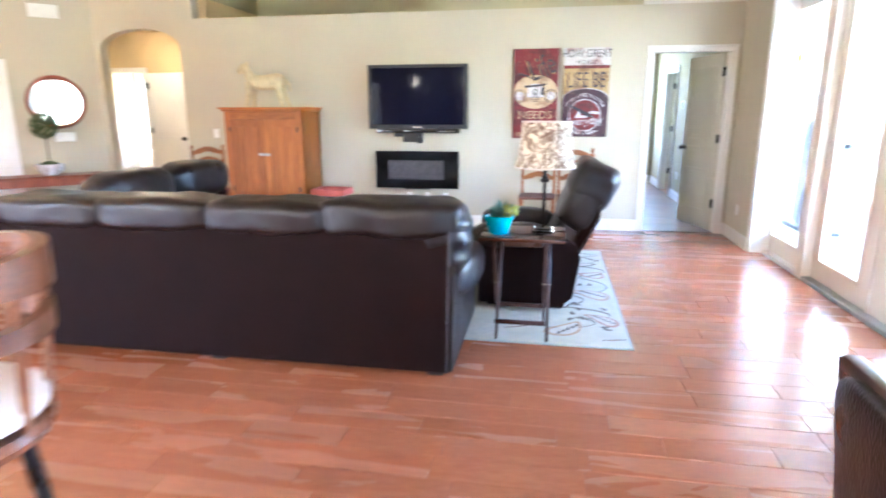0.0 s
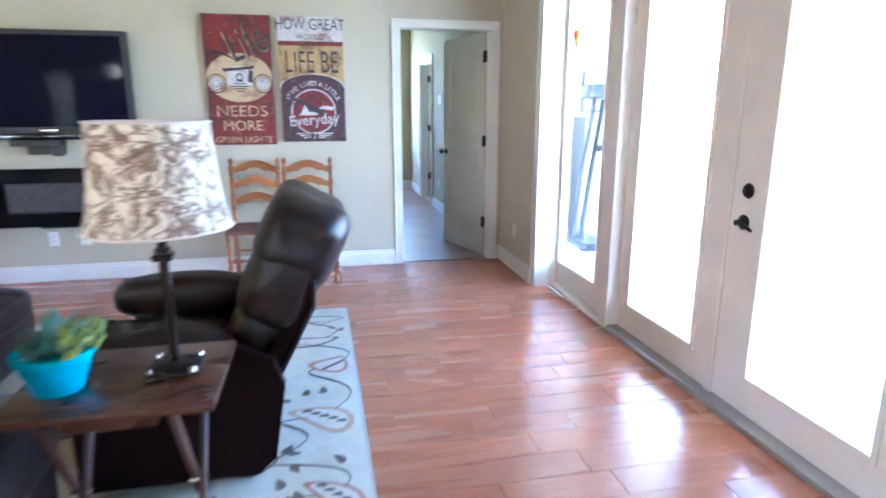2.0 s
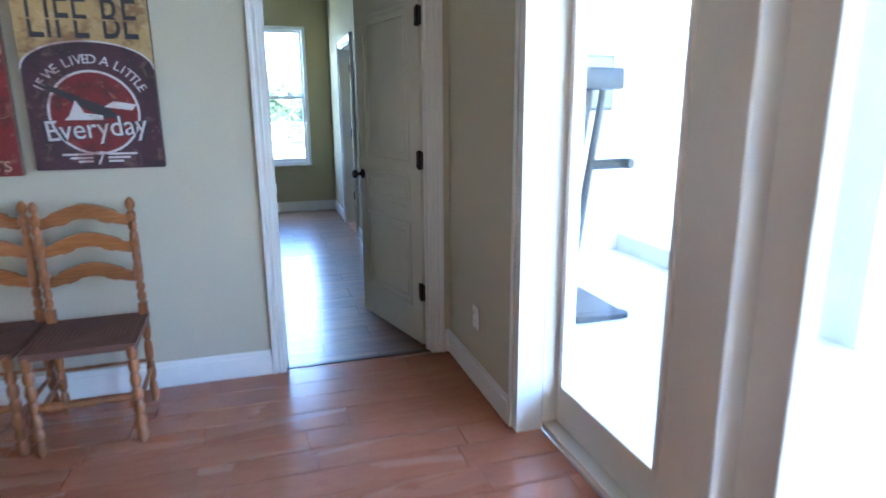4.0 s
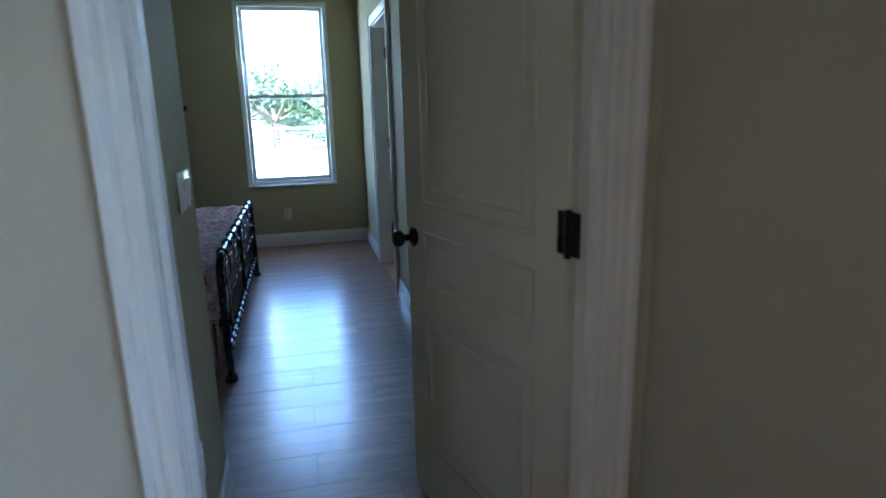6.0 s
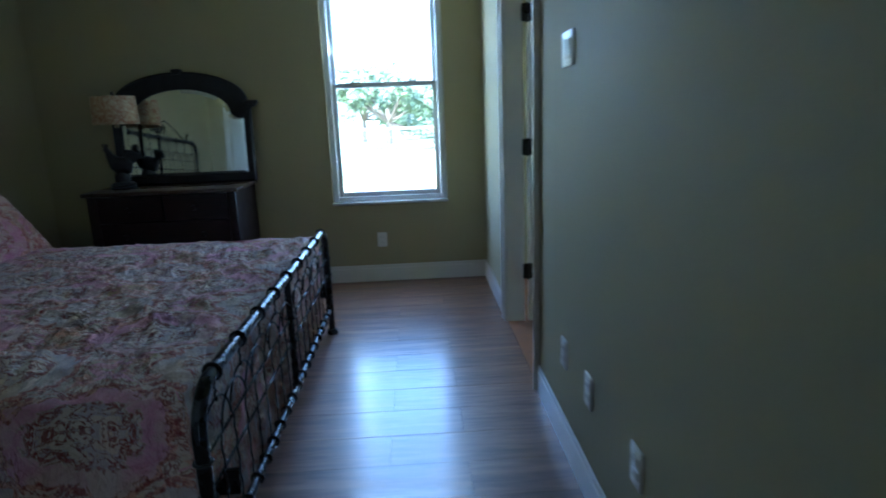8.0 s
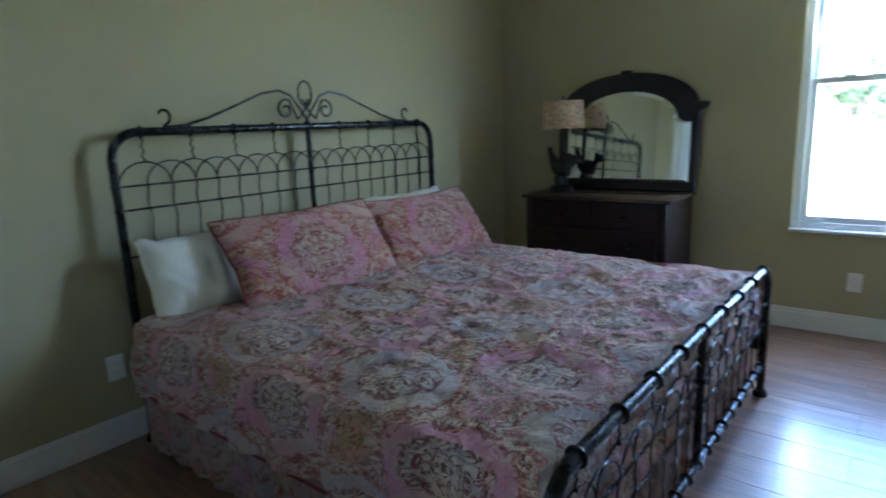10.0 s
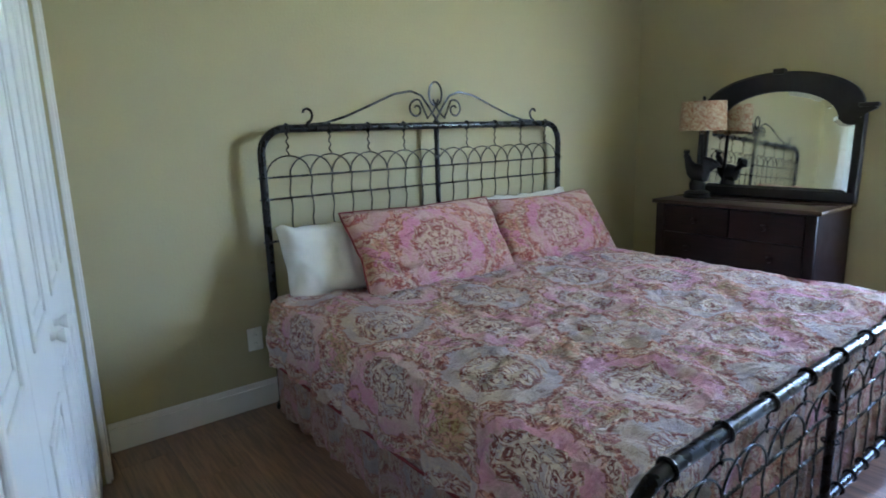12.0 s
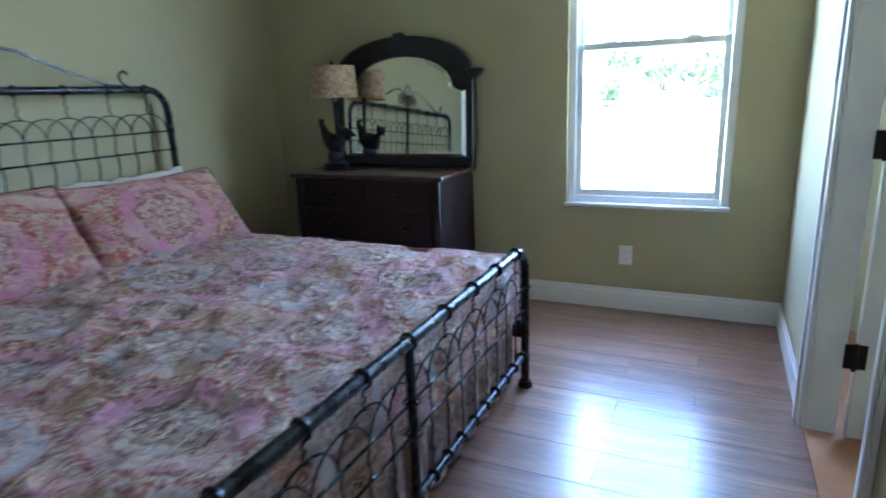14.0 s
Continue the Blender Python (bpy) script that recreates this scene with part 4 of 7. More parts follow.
def ottoman():
    o = thing("ottoman", (-1.62, 4.86, 0), 0, "large tufted dark brown leather ottoman on the rug", "ottoman")
    part("base", boxm(-0.56, -0.40, 0.07, 0.56, 0.40, 0.32, 0.03, 2), LEATHER, o)
    bm = pad(bmesh.new(), -0.60, -0.43, 0.28, 0.60, 0.43, 0.455, 6.0, 30)
    buttons = [(x, y) for x in (-0.40, -0.13, 0.13, 0.40) for y in (-0.22, 0.0, 0.22)]
    for v in bm.verts:
        if v.co.z > 0.38:
            v.co.z -= sum(0.035 * math.exp(-((v.co.x - x) ** 2 + (v.co.y - y) ** 2) / 0.0022) for x, y in buttons)
            gx = min(abs(v.co.x - x) for x in (-0.40, -0.13, 0.13, 0.40))
            gy = min(abs(v.co.y - y) for y in (-0.22, 0.0, 0.22))
            v.co.z -= 0.008 * math.exp(-(gx / 0.014) ** 2) + 0.008 * math.exp(-(gy / 0.014) ** 2)
    top = part("tufted_top", bm, LEATHER, o)
    for x, y in buttons:
        part("button", lathe(bmesh.new(), [(0.0, 0.0), (0.013, 0.001), (0.012, 0.006), (0.0, 0.009)], (x, y, 0.418), 10), LEATHER, top)
    for x in (-0.48, 0.48):
        for y in (-0.33, 0.33):
            part("foot", boxm(x - 0.035, y - 0.035, 0.012, x + 0.035, y + 0.035, 0.075, 0.005), ESPRESSO, o)


def recliner():
    r = thing("recliner", (0, 0, 0), 0, "dark brown leather recliner with a tall padded back", "recliner")
    ya, yb = 3.83, 4.70
    # side panels with a rounded rear shoulder
    prof = [(-0.37, 0.06), (0.22, 0.06), (0.29, 0.12), (0.335, 0.40), (0.30, 0.50), (0.20, 0.555), (-0.34, 0.56), (-0.38, 0.50)]
    for y0, y1 in ((ya, ya + 0.05), (yb - 0.05, yb)):
        bm = bmesh.new()
        slab(bm, prof, 1, y0, y1)
        part("side_panel", bm, LEATHER_FLAT, r)
    for y0, y1, k in ((ya - 0.02, ya + 0.2, 1), (yb - 0.2, yb + 0.02, 2)):
        bm = pad(bmesh.new(), -0.44, y0, 0.44, 0.16, y1, 0.63, 3.0, 12, 0.014, k)
        part("arm_pad", bm, LEATHER, r)
    part("seat", pad(bmesh.new(), -0.50, ya + 0.18, 0.26, 0.12, yb - 0.18, 0.49, 4.0, 12, 0.014, 3), LEATHER, r)
    part("footrest", pad(bmesh.new(), -0.60, ya + 0.10, 0.16, -0.36, yb - 0.10, 0.50, 3.2, 10, 0.014, 4), LEATHER, r)
    part("base", boxm(-0.33, ya + 0.05, 0.02, 0.24, yb - 0.05, 0.28, 0.02), LEATHER_FLAT, r)
    # reclined back: three stacked pads leaning to the rear
    lean = pose(0.15, 0, 0.40, 0, 27, 0)
    for k, (z0, z1, t0, t1, sh) in enumerate(((-0.05, 0.30, -0.10, 0.12, 0.16), (0.20, 0.60, -0.13, 0.15, 0.10), (0.40, 0.715, -0.15, 0.17, 0.10))):
        bm = pad(bmesh.new(), t0, ya + sh - 0.06, z0, t1, yb - sh + 0.06, z1, 4.2, 16, 0.022, 6 + k)
        part("back_pad", rot(lean, bm), LEATHER, r)
    bm = bmesh.new()
    slab(bm, [(0.09, -0.12), (0.13, -0.10), (0.14, 0.40), (0.06, 0.50)], 1, ya + 0.06, yb - 0.06)
    part("back_shell", rot(lean, bm), LEATHER_FLAT, r)
    for y in (ya + 0.05, yb - 0.05):
        bm = tube(bmesh.new(), [Vector(lean @ Vector((x, y, z))) for x, z in ((0.133, -0.08), (0.14, 0.2), (0.142, 0.38), (0.10, 0.47))], 0.008, 6)
        part("seam_piping", bm, LEATHER, r)


def tray_table():
    t = thing("tray_table", (-0.045, 3.435, 0), 0, "folding dark brown wooden tray table on the rug", "side table")
    part("tabletop", boxm(-0.255, -0.215, 0.640, 0.255, 0.215, 0.662, 0.006, 2), WALNUT, t)
    part("edge_cleat", boxm(-0.10, -0.205, 0.612, 0.12, -0.18, 0.640, 0.003), WALNUT, t)
    part("edge_cleat", boxm(-0.10, 0.18, 0.612, 0.12, 0.205, 0.640, 0.003), WALNUT, t)
    for x in (-0.155, 0.155):
        for s in (-1, 1):
            bm = bmesh.new()
            dx = 0.012 if s > 0 else -0.012
            a, b = Vector((x + dx, -0.19 * s, 0.015)), Vector((x + dx, 0.17 * s, 0.64))
            d = (b - a).normalized()
            m = Matrix.Translation((a + b) / 2) @ d.to_track_quat('Z', 'Y').to_matrix().to_4x4()
            rot(m, bx(bm, -0.009, -0.014, -(b - a).length / 2, 0.009, 0.014, (b - a).length / 2, 0.003))
            leg = part("leg", bm, WALNUT_Z, t)
        bm = tube(bmesh.new(), [(x - 0.026, -0.008, 0.33), (x + 0.026, -0.008, 0.33)], 0.006, 8)
        part("pivot_bolt", bm, STEEL, t, "small metal pivot bolt")
    for y, z in ((-0.17, 0.125), (0.17, 0.125)):
        part("stretcher", boxm(-0.155, y - 0.008, z - 0.014, 0.155, y + 0.008, z + 0.014, 0.003), WALNUT, t)


def table_lamp():
    l = thing("table_lamp", (0.075, 3.45, 0.662), 0, "table lamp with dark square base and scroll-patterned shade", "lamp")
    bm = bmesh.new()
    bx(bm, -0.068, -0.068, 0.004, 0.068, 0.068, 0.018, 0.004)
    bx(bm, -0.045, -0.045, 0.018, 0.045, 0.045, 0.030, 0.006)
    part("base", bm, BRONZE, l)
    for x in (-0.055, 0.055):
        for y in (-0.055, 0.055):
            part("base_foot", lathe(bmesh.new(), [(0.0, 0.0), (0.010, 0.002), (0.012, 0.012), (0.008, 0.028), (0.0, 0.031)], (x, y, 0.0), 10), STEEL, l, "small metal ball foot")
    bm = bmesh.new()
    bx(bm, -0.011, -0.011, 0.03, 0.011, 0.011, 0.325, 0.002)
    part("stem", bm, BRONZE, l)
    bm = bmesh.new()
    bx(bm, -0.026, -0.026, 0.315, 0.026, 0.026, 0.335, 0.005)
    bx(bm, -0.018, -0.018, 0.335, 0.018, 0.018, 0.352, 0.005)
    lathe(bm, [(0.012, 0.352), (0.014, 0.40), (0.008, 0.41), (0.003, 0.45), (0.003, 0.665)], n=12)
    part("socket", bm, BRONZE, l)
    bm = bmesh.new()
    prof = [(0.183, 0.405), (0.168, 0.45), (0.157, 0.52), (0.150, 0.60), (0.146, 0.675)]
    lathe_open = []
    for off in (0.0, -0.003):
        rings = [[bm.verts.new(((r + off) * math.cos(a), (r + off) * math.sin(a), z)) for a in (2 * math.pi * k / 48 for k in range(48))] for r, z in prof]
        ring_faces(bm, rings)
        lathe_open.append(rings)
    for e in (0, -1):
        ring_faces(bm, [lathe_open[0][e], lathe_open[1][e]])
    bmesh.ops.recalc_face_normals(bm, faces=bm.faces)
    part("shade", bm, SHADE_SCROLL, l, "cream cloth shade with brown scrolls")
    for r, z in ((0.146, 0.675), (0.183, 0.405)):
        bm = tube(bmesh.new(), [(r * math.cos(a), r * math.sin(a), z) for a in (2 * math.pi * k / 40 for k in range(40))], 0.0035, 6, closed=True)
        part("shade_trim", bm, CREAMCLOTH, l)
    bm = bmesh.new()
    for k in range(3):
        a = 2 * math.pi * k / 3
        tube(bm, [(0, 0, 0.665), (0.145 * math.cos(a), 0.145 * math.sin(a), 0.672)], 0.0025, 5)
    part("spider", bm, BRONZE, l)


def potted_plant():
    p = thing("potted_plant", (-0.195, 3.39, 0.662), 0, "small succulent in a turquoise glazed pot", "plant")
    bm = lathe(bmesh.new(), [(0.0, 0.0), (0.058, 0.0), (0.064, 0.008), (0.086, 0.088), (0.093, 0.090), (0.095, 0.108), (0.088, 0.110), (0.084, 0.095), (0.0, 0.092)], n=28)
    part("pot", bm, TURQUOISE, p)
    rnd = random.Random(4)
    bm = bmesh.new()
    for k in range(46):
        a, el, ln = rnd.uniform(0, 6.28), rnd.uniform(0.5, 1.45), rnd.uniform(0.06, 0.14)
        o = Vector((rnd.uniform(-0.045, 0.045), rnd.uniform(-0.045, 0.045), 0.09))
        d = Vector((math.cos(a) * math.cos(el), math.sin(a) * math.cos(el), math.sin(el)))
        sd = d.cross(Vector((0, 0, 1))).normalized() * rnd.uniform(0.012, 0.022)
        up = sd.cross(d).normalized() * 0.006
        q = [bm.verts.new(x) for x in (o, o + d * ln * 0.55 + sd, o + d * ln, o + d * ln * 0.55 - sd, o + d * ln * 0.5 + up, o + d * ln * 0.5 - up)]
        for i in range(4):
            bm.faces.new((q[i], q[(i + 1) % 4], q[4]))
            bm.faces.new((q[(i + 1) % 4], q[i], q[5]))
    part("leaves", bm, LEAF_A, p, "grey-green fleshy leaves")
    bm = bmesh.new()
    for k in range(160):
        a, r = rnd.uniform(-1.2, 1.2), rnd.uniform(0.02, 0.10)
        o = Vector((0.02 + r * math.cos(a), r * math.sin(a), 0.10 + rnd.uniform(0, 0.06)))
        lathe(bm, [(0.0, 0.0), (0.007, 0.004), (0.006, 0.012), (0.0, 0.018)], tuple(o), 5)
    part("moss", bm, LEAF_B, p, "yellow-green moss")


def turned(bm, x, y, z0, z1, r, beads, taper=1.0, n=12):
    """A turned post with beads and square blocks."""
    prof = [(0.0, z0), (r * 0.7, z0 + 0.001)]
    steps = 46
    for k in range(steps + 1):
        u = k / steps
        w = 0.80 + 0.24 * abs(math.sin(math.pi * beads * u)) - 0.18 * (1 if math.sin(math.pi * beads * u) ** 2 < 0.06 else 0)
        prof.append((r * w * (taper + (1 - taper) * u), z0 + (z1 - z0) * (0.01 + 0.98 * u)))
    prof += [(r * 0.7, z1 - 0.001), (0.0, z1)]
    return lathe(bm, prof, (x, y, 0), n)


def ladder_chair(at, turn, label, group=""):
    c = thing("ladder_back_chair", at, turn, label, "chair", group)
    w, dpt = 0.185, 0.19
    for x in (-w, w):
        bm = bmesh.new()
        turned(bm, x, dpt, 0.0, 0.42, 0.019, 4)
        turned(bm, x, dpt, 0.50, 0.93, 0.019, 9)
        for z0, z1 in ((0.42, 0.50), (0.63, 0.67), (0.76, 0.80), (0.88, 0.915)):
            bx(bm, x - 0.019, dpt - 0.019, z0, x + 0.019, dpt + 0.019, z1, 0.004)
        lathe(bm, [(0.0, 0.925), (0.010, 0.928), (0.020, 0.945), (0.021, 0.960), (0.014, 0.976), (0.006, 0.984), (0.0, 0.986)], (x, dpt, 0), 12)
        part("back_post", bm, CHAIRWOOD, c, "turned wooden back post")
        bm = turned(bmesh.new(), x, -dpt, 0.0, 0.44, 0.021, 7)
        part("front_leg", bm, CHAIRWOOD, c, "turned wooden leg")
        part("side_stretcher", tube(bmesh.new(), [(x, -dpt, 0.17), (x, 0, 0.17), (x, dpt, 0.17)], [0.008, 0.012, 0.008], 8), CHAIRWOOD, c)
    bm = bmesh.new()
    pts, rs = [], []
    for k in range(31):
        u = k / 30
        pts.append((-w + 2 * w * u, -dpt, 0.21))
        rs.append(0.008 + 0.011 * abs(math.sin(3 * math.pi * u)))
    part("front_stretcher", tube(bm, pts, rs, 8), CHAIRWOOD, c)
    part("rear_stretcher", tube(bmesh.new(), [(-w, dpt, 0.21), (w, dpt, 0.21)], 0.009, 8), CHAIRWOOD, c)
    for z in (0.63, 0.765, 0.89):
        top = [(-w + 2 * w * k / 24, z + 0.02 + 0.045 * (0.5 - 0.5 * math.cos(2 * math.pi * k / 24)) + (0.010 if 3 < k < 21 else 0)) for k in range(25)]
        low = [(-w + 2 * w * k / 24, z - 0.028 + 0.040 * (0.5 - 0.5 * math.cos(2 * math.pi * k / 24)) - (0.008 if 5 < k < 9 or 15 < k < 19 else 0)) for k in range(24, -1, -1)]
        bm = slab(bmesh.new(), top + low, 1, dpt - 0.009, dpt + 0.009)
        part("back_slat", bm, CHAIRSLAT, c, "scalloped wooden back slat")
    # rush seat: four woven triangles dished to the middle
    seat = bmesh.new()
    a, b = w + 0.02, dpt + 0.015
    cs = [Vector((-a, -b, 0.445)), Vector((a, -b, 0.445)), Vector((a, b, 0.445)), Vector((-a, b, 0.445))]
    mid = Vector((0, 0, 0.432))
    for i in range(4):
        for k in range(11):
            u0, u1 = k / 11, (k + 0.86) / 11
            p = [cs[i].lerp(mid, u0), cs[(i + 1) % 4].lerp(mid, u0), cs[(i + 1) % 4].lerp(mid, u1), cs[i].lerp(mid, u1)]
            q = [seat.verts.new(v) for v in p] + [seat.verts.new(v - Vector((0, 0, 0.028))) for v in p]
            for f in ((0, 1, 2, 3), (7, 6, 5, 4), (0, 4, 5, 1), (1, 5, 6, 2), (2, 6, 7, 3), (3, 7, 4, 0)):
                seat.faces.new([q[j] for j in f])
    tagged(part("rush_seat", seat, RUSH, c, "brown woven rush seat", 0), kind="stuff")
    return c


def television():
    t = thing("television", (-1.487, 6.865, 1.19), 0, "wall-mounted flat screen television, switched off", "television")
    part("casing", boxm(-0.603, 0.004, 0.0, 0.603, 0.075, 0.747, 0.008, 2), MATTEBLACK, t)
    part("screen", boxm(-0.565, -0.002, 0.05, 0.565, 0.0045, 0.71, 0.002), SCREEN, t, "dark reflective screen")
    bm = bmesh.new()
    for b in ((-0.603, -0.565, 0.0, 0.747), (0.565, 0.603, 0.0, 0.747), (-0.565, 0.565, 0.71, 0.747), (-0.565, 0.565, 0.0, 0.05)):
        bx(bm, b[0], -0.008, b[2], b[1], 0.006, b[3], 0.004)
    part("bezel", bm, MATTEBLACK, t)
    part("badge", boxm(-0.06, -0.0095, 0.018, 0.06, -0.0075, 0.028), STEEL, t, "small pale badge bar")
    part("rear_box", boxm(-0.25, 0.07, 0.15, 0.25, 0.1345, 0.6, 0.01), MATTEBLACK, t)
    b = thing("soundbar", (-1.487, 6.865, 1.13), 0, "slim black soundbar below the television", "speaker")
    part("body", boxm(-0.51, -0.01, 0.012, 0.51, 0.06, 0.058, 0.006, 2), BLACKPLASTIC, b)
    part("bracket", boxm(-0.30, 0.03, -0.035, 0.05, 0.07, 0.012, 0.004), MATTEBLACK, b)
    part("bracket", boxm(-0.01, 0.0, -0.11, 0.065, 0.05, -0.0355, 0.006), MATTEBLACK, b)
    part("bracket", boxm(-0.2, 0.0701, -0.1, 0.05, 0.1345, 0.2, 0.004), MATTEBLACK, b)
    part("label_bar", boxm(0.27, -0.0115, 0.030, 0.45, -0.0095, 0.036), STEEL, b, "row of pale unreadable marks")


def fireplace():
    f = thing("electric_fireplace", (-1.508, 6.9, 0.468), 0, "black glass electric fireplace hung on the wall", "fireplace")
    part("glass_front", boxm(-0.52, -0.006, 0.0, 0.52, 0.002, 0.456, 0.003), BLACKPLASTIC, f)
    part("housing", boxm(-0.48, 0.003, 0.02, 0.48, 0.0995, 0.43, 0.004), MATTEBLACK, f)
    bm = bmesh.new()
    for b in ((-0.36, 0.34, 0.11, 0.118), (-0.36, 0.34, 0.335, 0.343), (-0.36, -0.352, 0.118, 0.335), (0.332, 0.34, 0.118, 0.335)):
        bx(bm, b[0], -0.009, b[2], b[1], -0.0055, b[3])
    part("viewing_frame", bm, MATTEBLACK, f)
    part("ember_window", boxm(-0.352, -0.0075, 0.118, 0.332, -0.0055, 0.335), EMBER, f, "dim grey ember bed behind glass")
    rnd = random.Random(8)
    bm = bmesh.new()
    for k in range(26):
        x = rnd.uniform(-0.33, 0.31)
        s = rnd.uniform(0.01, 0.022)
        lathe(bm, [(0.0, 0.0), (s, s * 0.3), (s * 0.8, s), (0.0, s * 1.3)], (x, -0.0075, 0.119), 6, pose(0, 0, 0))
    for v in bm.verts:
        v.co.y = max(-0.012, min(-0.0076, v.co.y))
    part("pebbles", bm, EMBER, f)
    part("lower_strip", boxm(-0.16, -0.004, -0.012, 0.16, 0.03, 0.0, 0.002), MATTEBLACK, f)


def armoire():
    a = thing("armoire", (-3.275, 6.72, 0), 0, "golden pine armoire with two panelled doors", "armoire")
    w, y0, y1 = 0.485, -0.27, 0.265
    for s in (-1, 1):
        part("side_panel", boxm(s * w - 0.012, y0 + 0.012, 0.12, s * w + 0.012, y1, 1.40, 0.004), PINE, a)
        part("corner_post", boxm(s * (w - 0.03) - 0.042, y0, 0.0, s * (w - 0.03) + 0.042, y0 + 0.03, 1.40, 0.005), PINE, a)
        part("rear_leg", boxm(s * w - 0.03, y1 - 0.05, 0.0, s * w + 0.03, y1, 0.12, 0.004), PINE, a)
    part("back", boxm(-w, y1 - 0.012, 0.12, w, y1 - 0.001, 1.40), PINE, a)
    part("cornice", boxm(-w - 0.03, y0 - 0.03, 1.40, w + 0.03, y1, 1.425, 0.006), PINE_X, a)
    part("cornice", boxm(-w - 0.055, y0 - 0.055, 1.425, w + 0.055, y1, 1.448, 0.008, 2), PINE_X, a)
    part("top_rail", boxm(-w + 0.05, y0 + 0.002, 1.31, w - 0.05, y0 + 0.028, 1.40, 0.003), PINE_X, a)
    prof = [(-w + 0.05, 0.33), (-w + 0.05, 0.26), (-0.18, 0.24), (-0.05, 0.24), (0.0, 0.20), (0.05, 0.24), (0.18, 0.24), (w - 0.05, 0.26), (w - 0.05, 0.33)]
    part("apron", slab(bmesh.new(), prof, 1, y0 + 0.002, y0 + 0.026), PINE_X, a)
    part("shelf", boxm(-w + 0.02, y0 + 0.03, 0.30, w - 0.02, y1 - 0.02, 0.325), PINE_X, a)
    part("low_shelf", boxm(-w + 0.02, y0 + 0.03, 0.08, w - 0.02, y1 - 0.02, 0.10), PINE_X, a)
    for s in (-1, 1):
        x0, x1 = (-w + 0.055, -0.002) if s < 0 else (0.002, w - 0.055)
        bm = bmesh.new()
        for b in ((x0, x0 + 0.085, 0.335, 1.305), (x1 - 0.085, x1, 0.335, 1.305), (x0 + 0.085, x1 - 0.085, 0.335, 0.43), (x0 + 0.085, x1 - 0.085, 1.22, 1.305)):
            bx(bm, b[0], y0 - 0.006, b[2], b[1], y0 + 0.016, b[3], 0.003)
        d = part("door", bm, PINE, a)
        n = 3
        pw = (x1 - x0 - 0.17) / n
        for k in range(n):
            part("door_plank", boxm(x0 + 0.085 + k * pw + 0.002, y0 + 0.001 + 0.003 * (k % 2), 0.43, x0 + 0.085 + (k + 1) * pw - 0.002, y0 + 0.012, 1.22, 0.003), PINE, d)
        for z in (0.45, 1.16):
            part("hinge", boxm((x0 if s < 0 else x1) - 0.01, y0 - 0.010, z, (x0 if s < 0 else x1) + 0.01, y0 - 0.002, z + 0.06, 0.001), BRONZE, d)
        part("latch", boxm(min(0, s * 0.07) + s * 0.004, y0 - 0.014, 0.88, max(0, s * 0.07) + s * 0.004, y0 - 0.006, 0.91, 0.002), ALU, d, "grey metal latch")
    b = thing("storage_box", (-3.22, 6.66, 0.1), 0, "dark storage box on the armoire's open shelf", "box")
    part("body", boxm(-0.22, -0.17, 0.0, 0.22, 0.15, 0.14, 0.01), CHARCOAL, b)
    part("lid", boxm(-0.23, -0.18, 0.14, 0.23, 0.16, 0.165, 0.006), CHARCOAL, b)


def toy_horse():
    bm = bmesh.new()
    def blob(pts, rs, n=10):
        tube(bm, pts, rs, n)
    blob([(-0.20, 0, 0.30), (-0.17, 0, 0.30), (-0.02, 0, 0.285), (0.16, 0, 0.30), (0.24, 0, 0.30), (0.27, 0, 0.29)], [0.03, 0.085, 0.09, 0.10, 0.075, 0.02])
    blob([(-0.16, 0, 0.32), (-0.21, 0, 0.40), (-0.24, 0, 0.46)], [0.075, 0.055, 0.045])
    blob([(-0.20, 0, 0.475), (-0.25, 0, 0.465), (-0.31, 0, 0.42), (-0.33, 0, 0.40)], [0.03, 0.052, 0.036, 0.02])
    for x, y, f in ((-0.17, -0.055, -0.05), (-0.17, 0.055, -0.02), (0.19, -0.06, 0.05), (0.19, 0.06, 0.08)):
        blob([(x, y, 0.29), (x + f * 0.4, y, 0.15), (x + f, y, 0.02), (x + f, y, 0.0)], [0.05, 0.034, 0.028, 0.032], 8)
    blob([(0.26, 0, 0.32), (0.31, 0, 0.26), (0.32, 0, 0.18)], [0.02, 0.022, 0.012], 8)
    for y in (-0.03, 0.03):
        blob([(-0.215, y, 0.50), (-0.21, y, 0.54)], [0.014, 0.004], 6)
    h = part("toy_horse", bm, HORSEHIDE, None)
    h.matrix_basis = pose(-3.30, 6.62, 1.448)
    tagged(h, "cream stuffed toy horse standing on the armoire", "toy")


def waste_bin():
    b = thing("waste_bin", (-2.47, 6.52, 0), 0, "charcoal waste bin with a red patterned rim", "bin")
    bm = bmesh.new()
    slab(bm, [(-0.13, -0.10), (0.13, -0.10), (0.13, 0.10), (-0.13, 0.10)], 2, 0.0, 0.42)
    for v in bm.verts:
        if v.co.z > 0.2:
            v.co.x *= 1.15
            v.co.y *= 1.15
    part("body", bm, CHARCOAL, b)
    bm = bmesh.new()
    for q in ((-0.21, -0.17, -0.15, 0.17), (0.15, -0.17, 0.21, 0.17), (-0.15, -0.17, 0.15, -0.11), (-0.15, 0.11, 0.15, 0.17)):
        bx(bm, q[0], q[1], 0.42, q[2], q[3], 0.50, 0.01, 2)
    part("rim", bm, REDLINER, b, "red patterned rim")


def poster_base(name, at, w, h, label):
    p = thing(name, at, 0, label, "wall art")
    part("canvas", boxm(-w / 2, 0.0, 0, w / 2, 0.0385, h, 0.003), POSTER_EDGE, p)
    return p


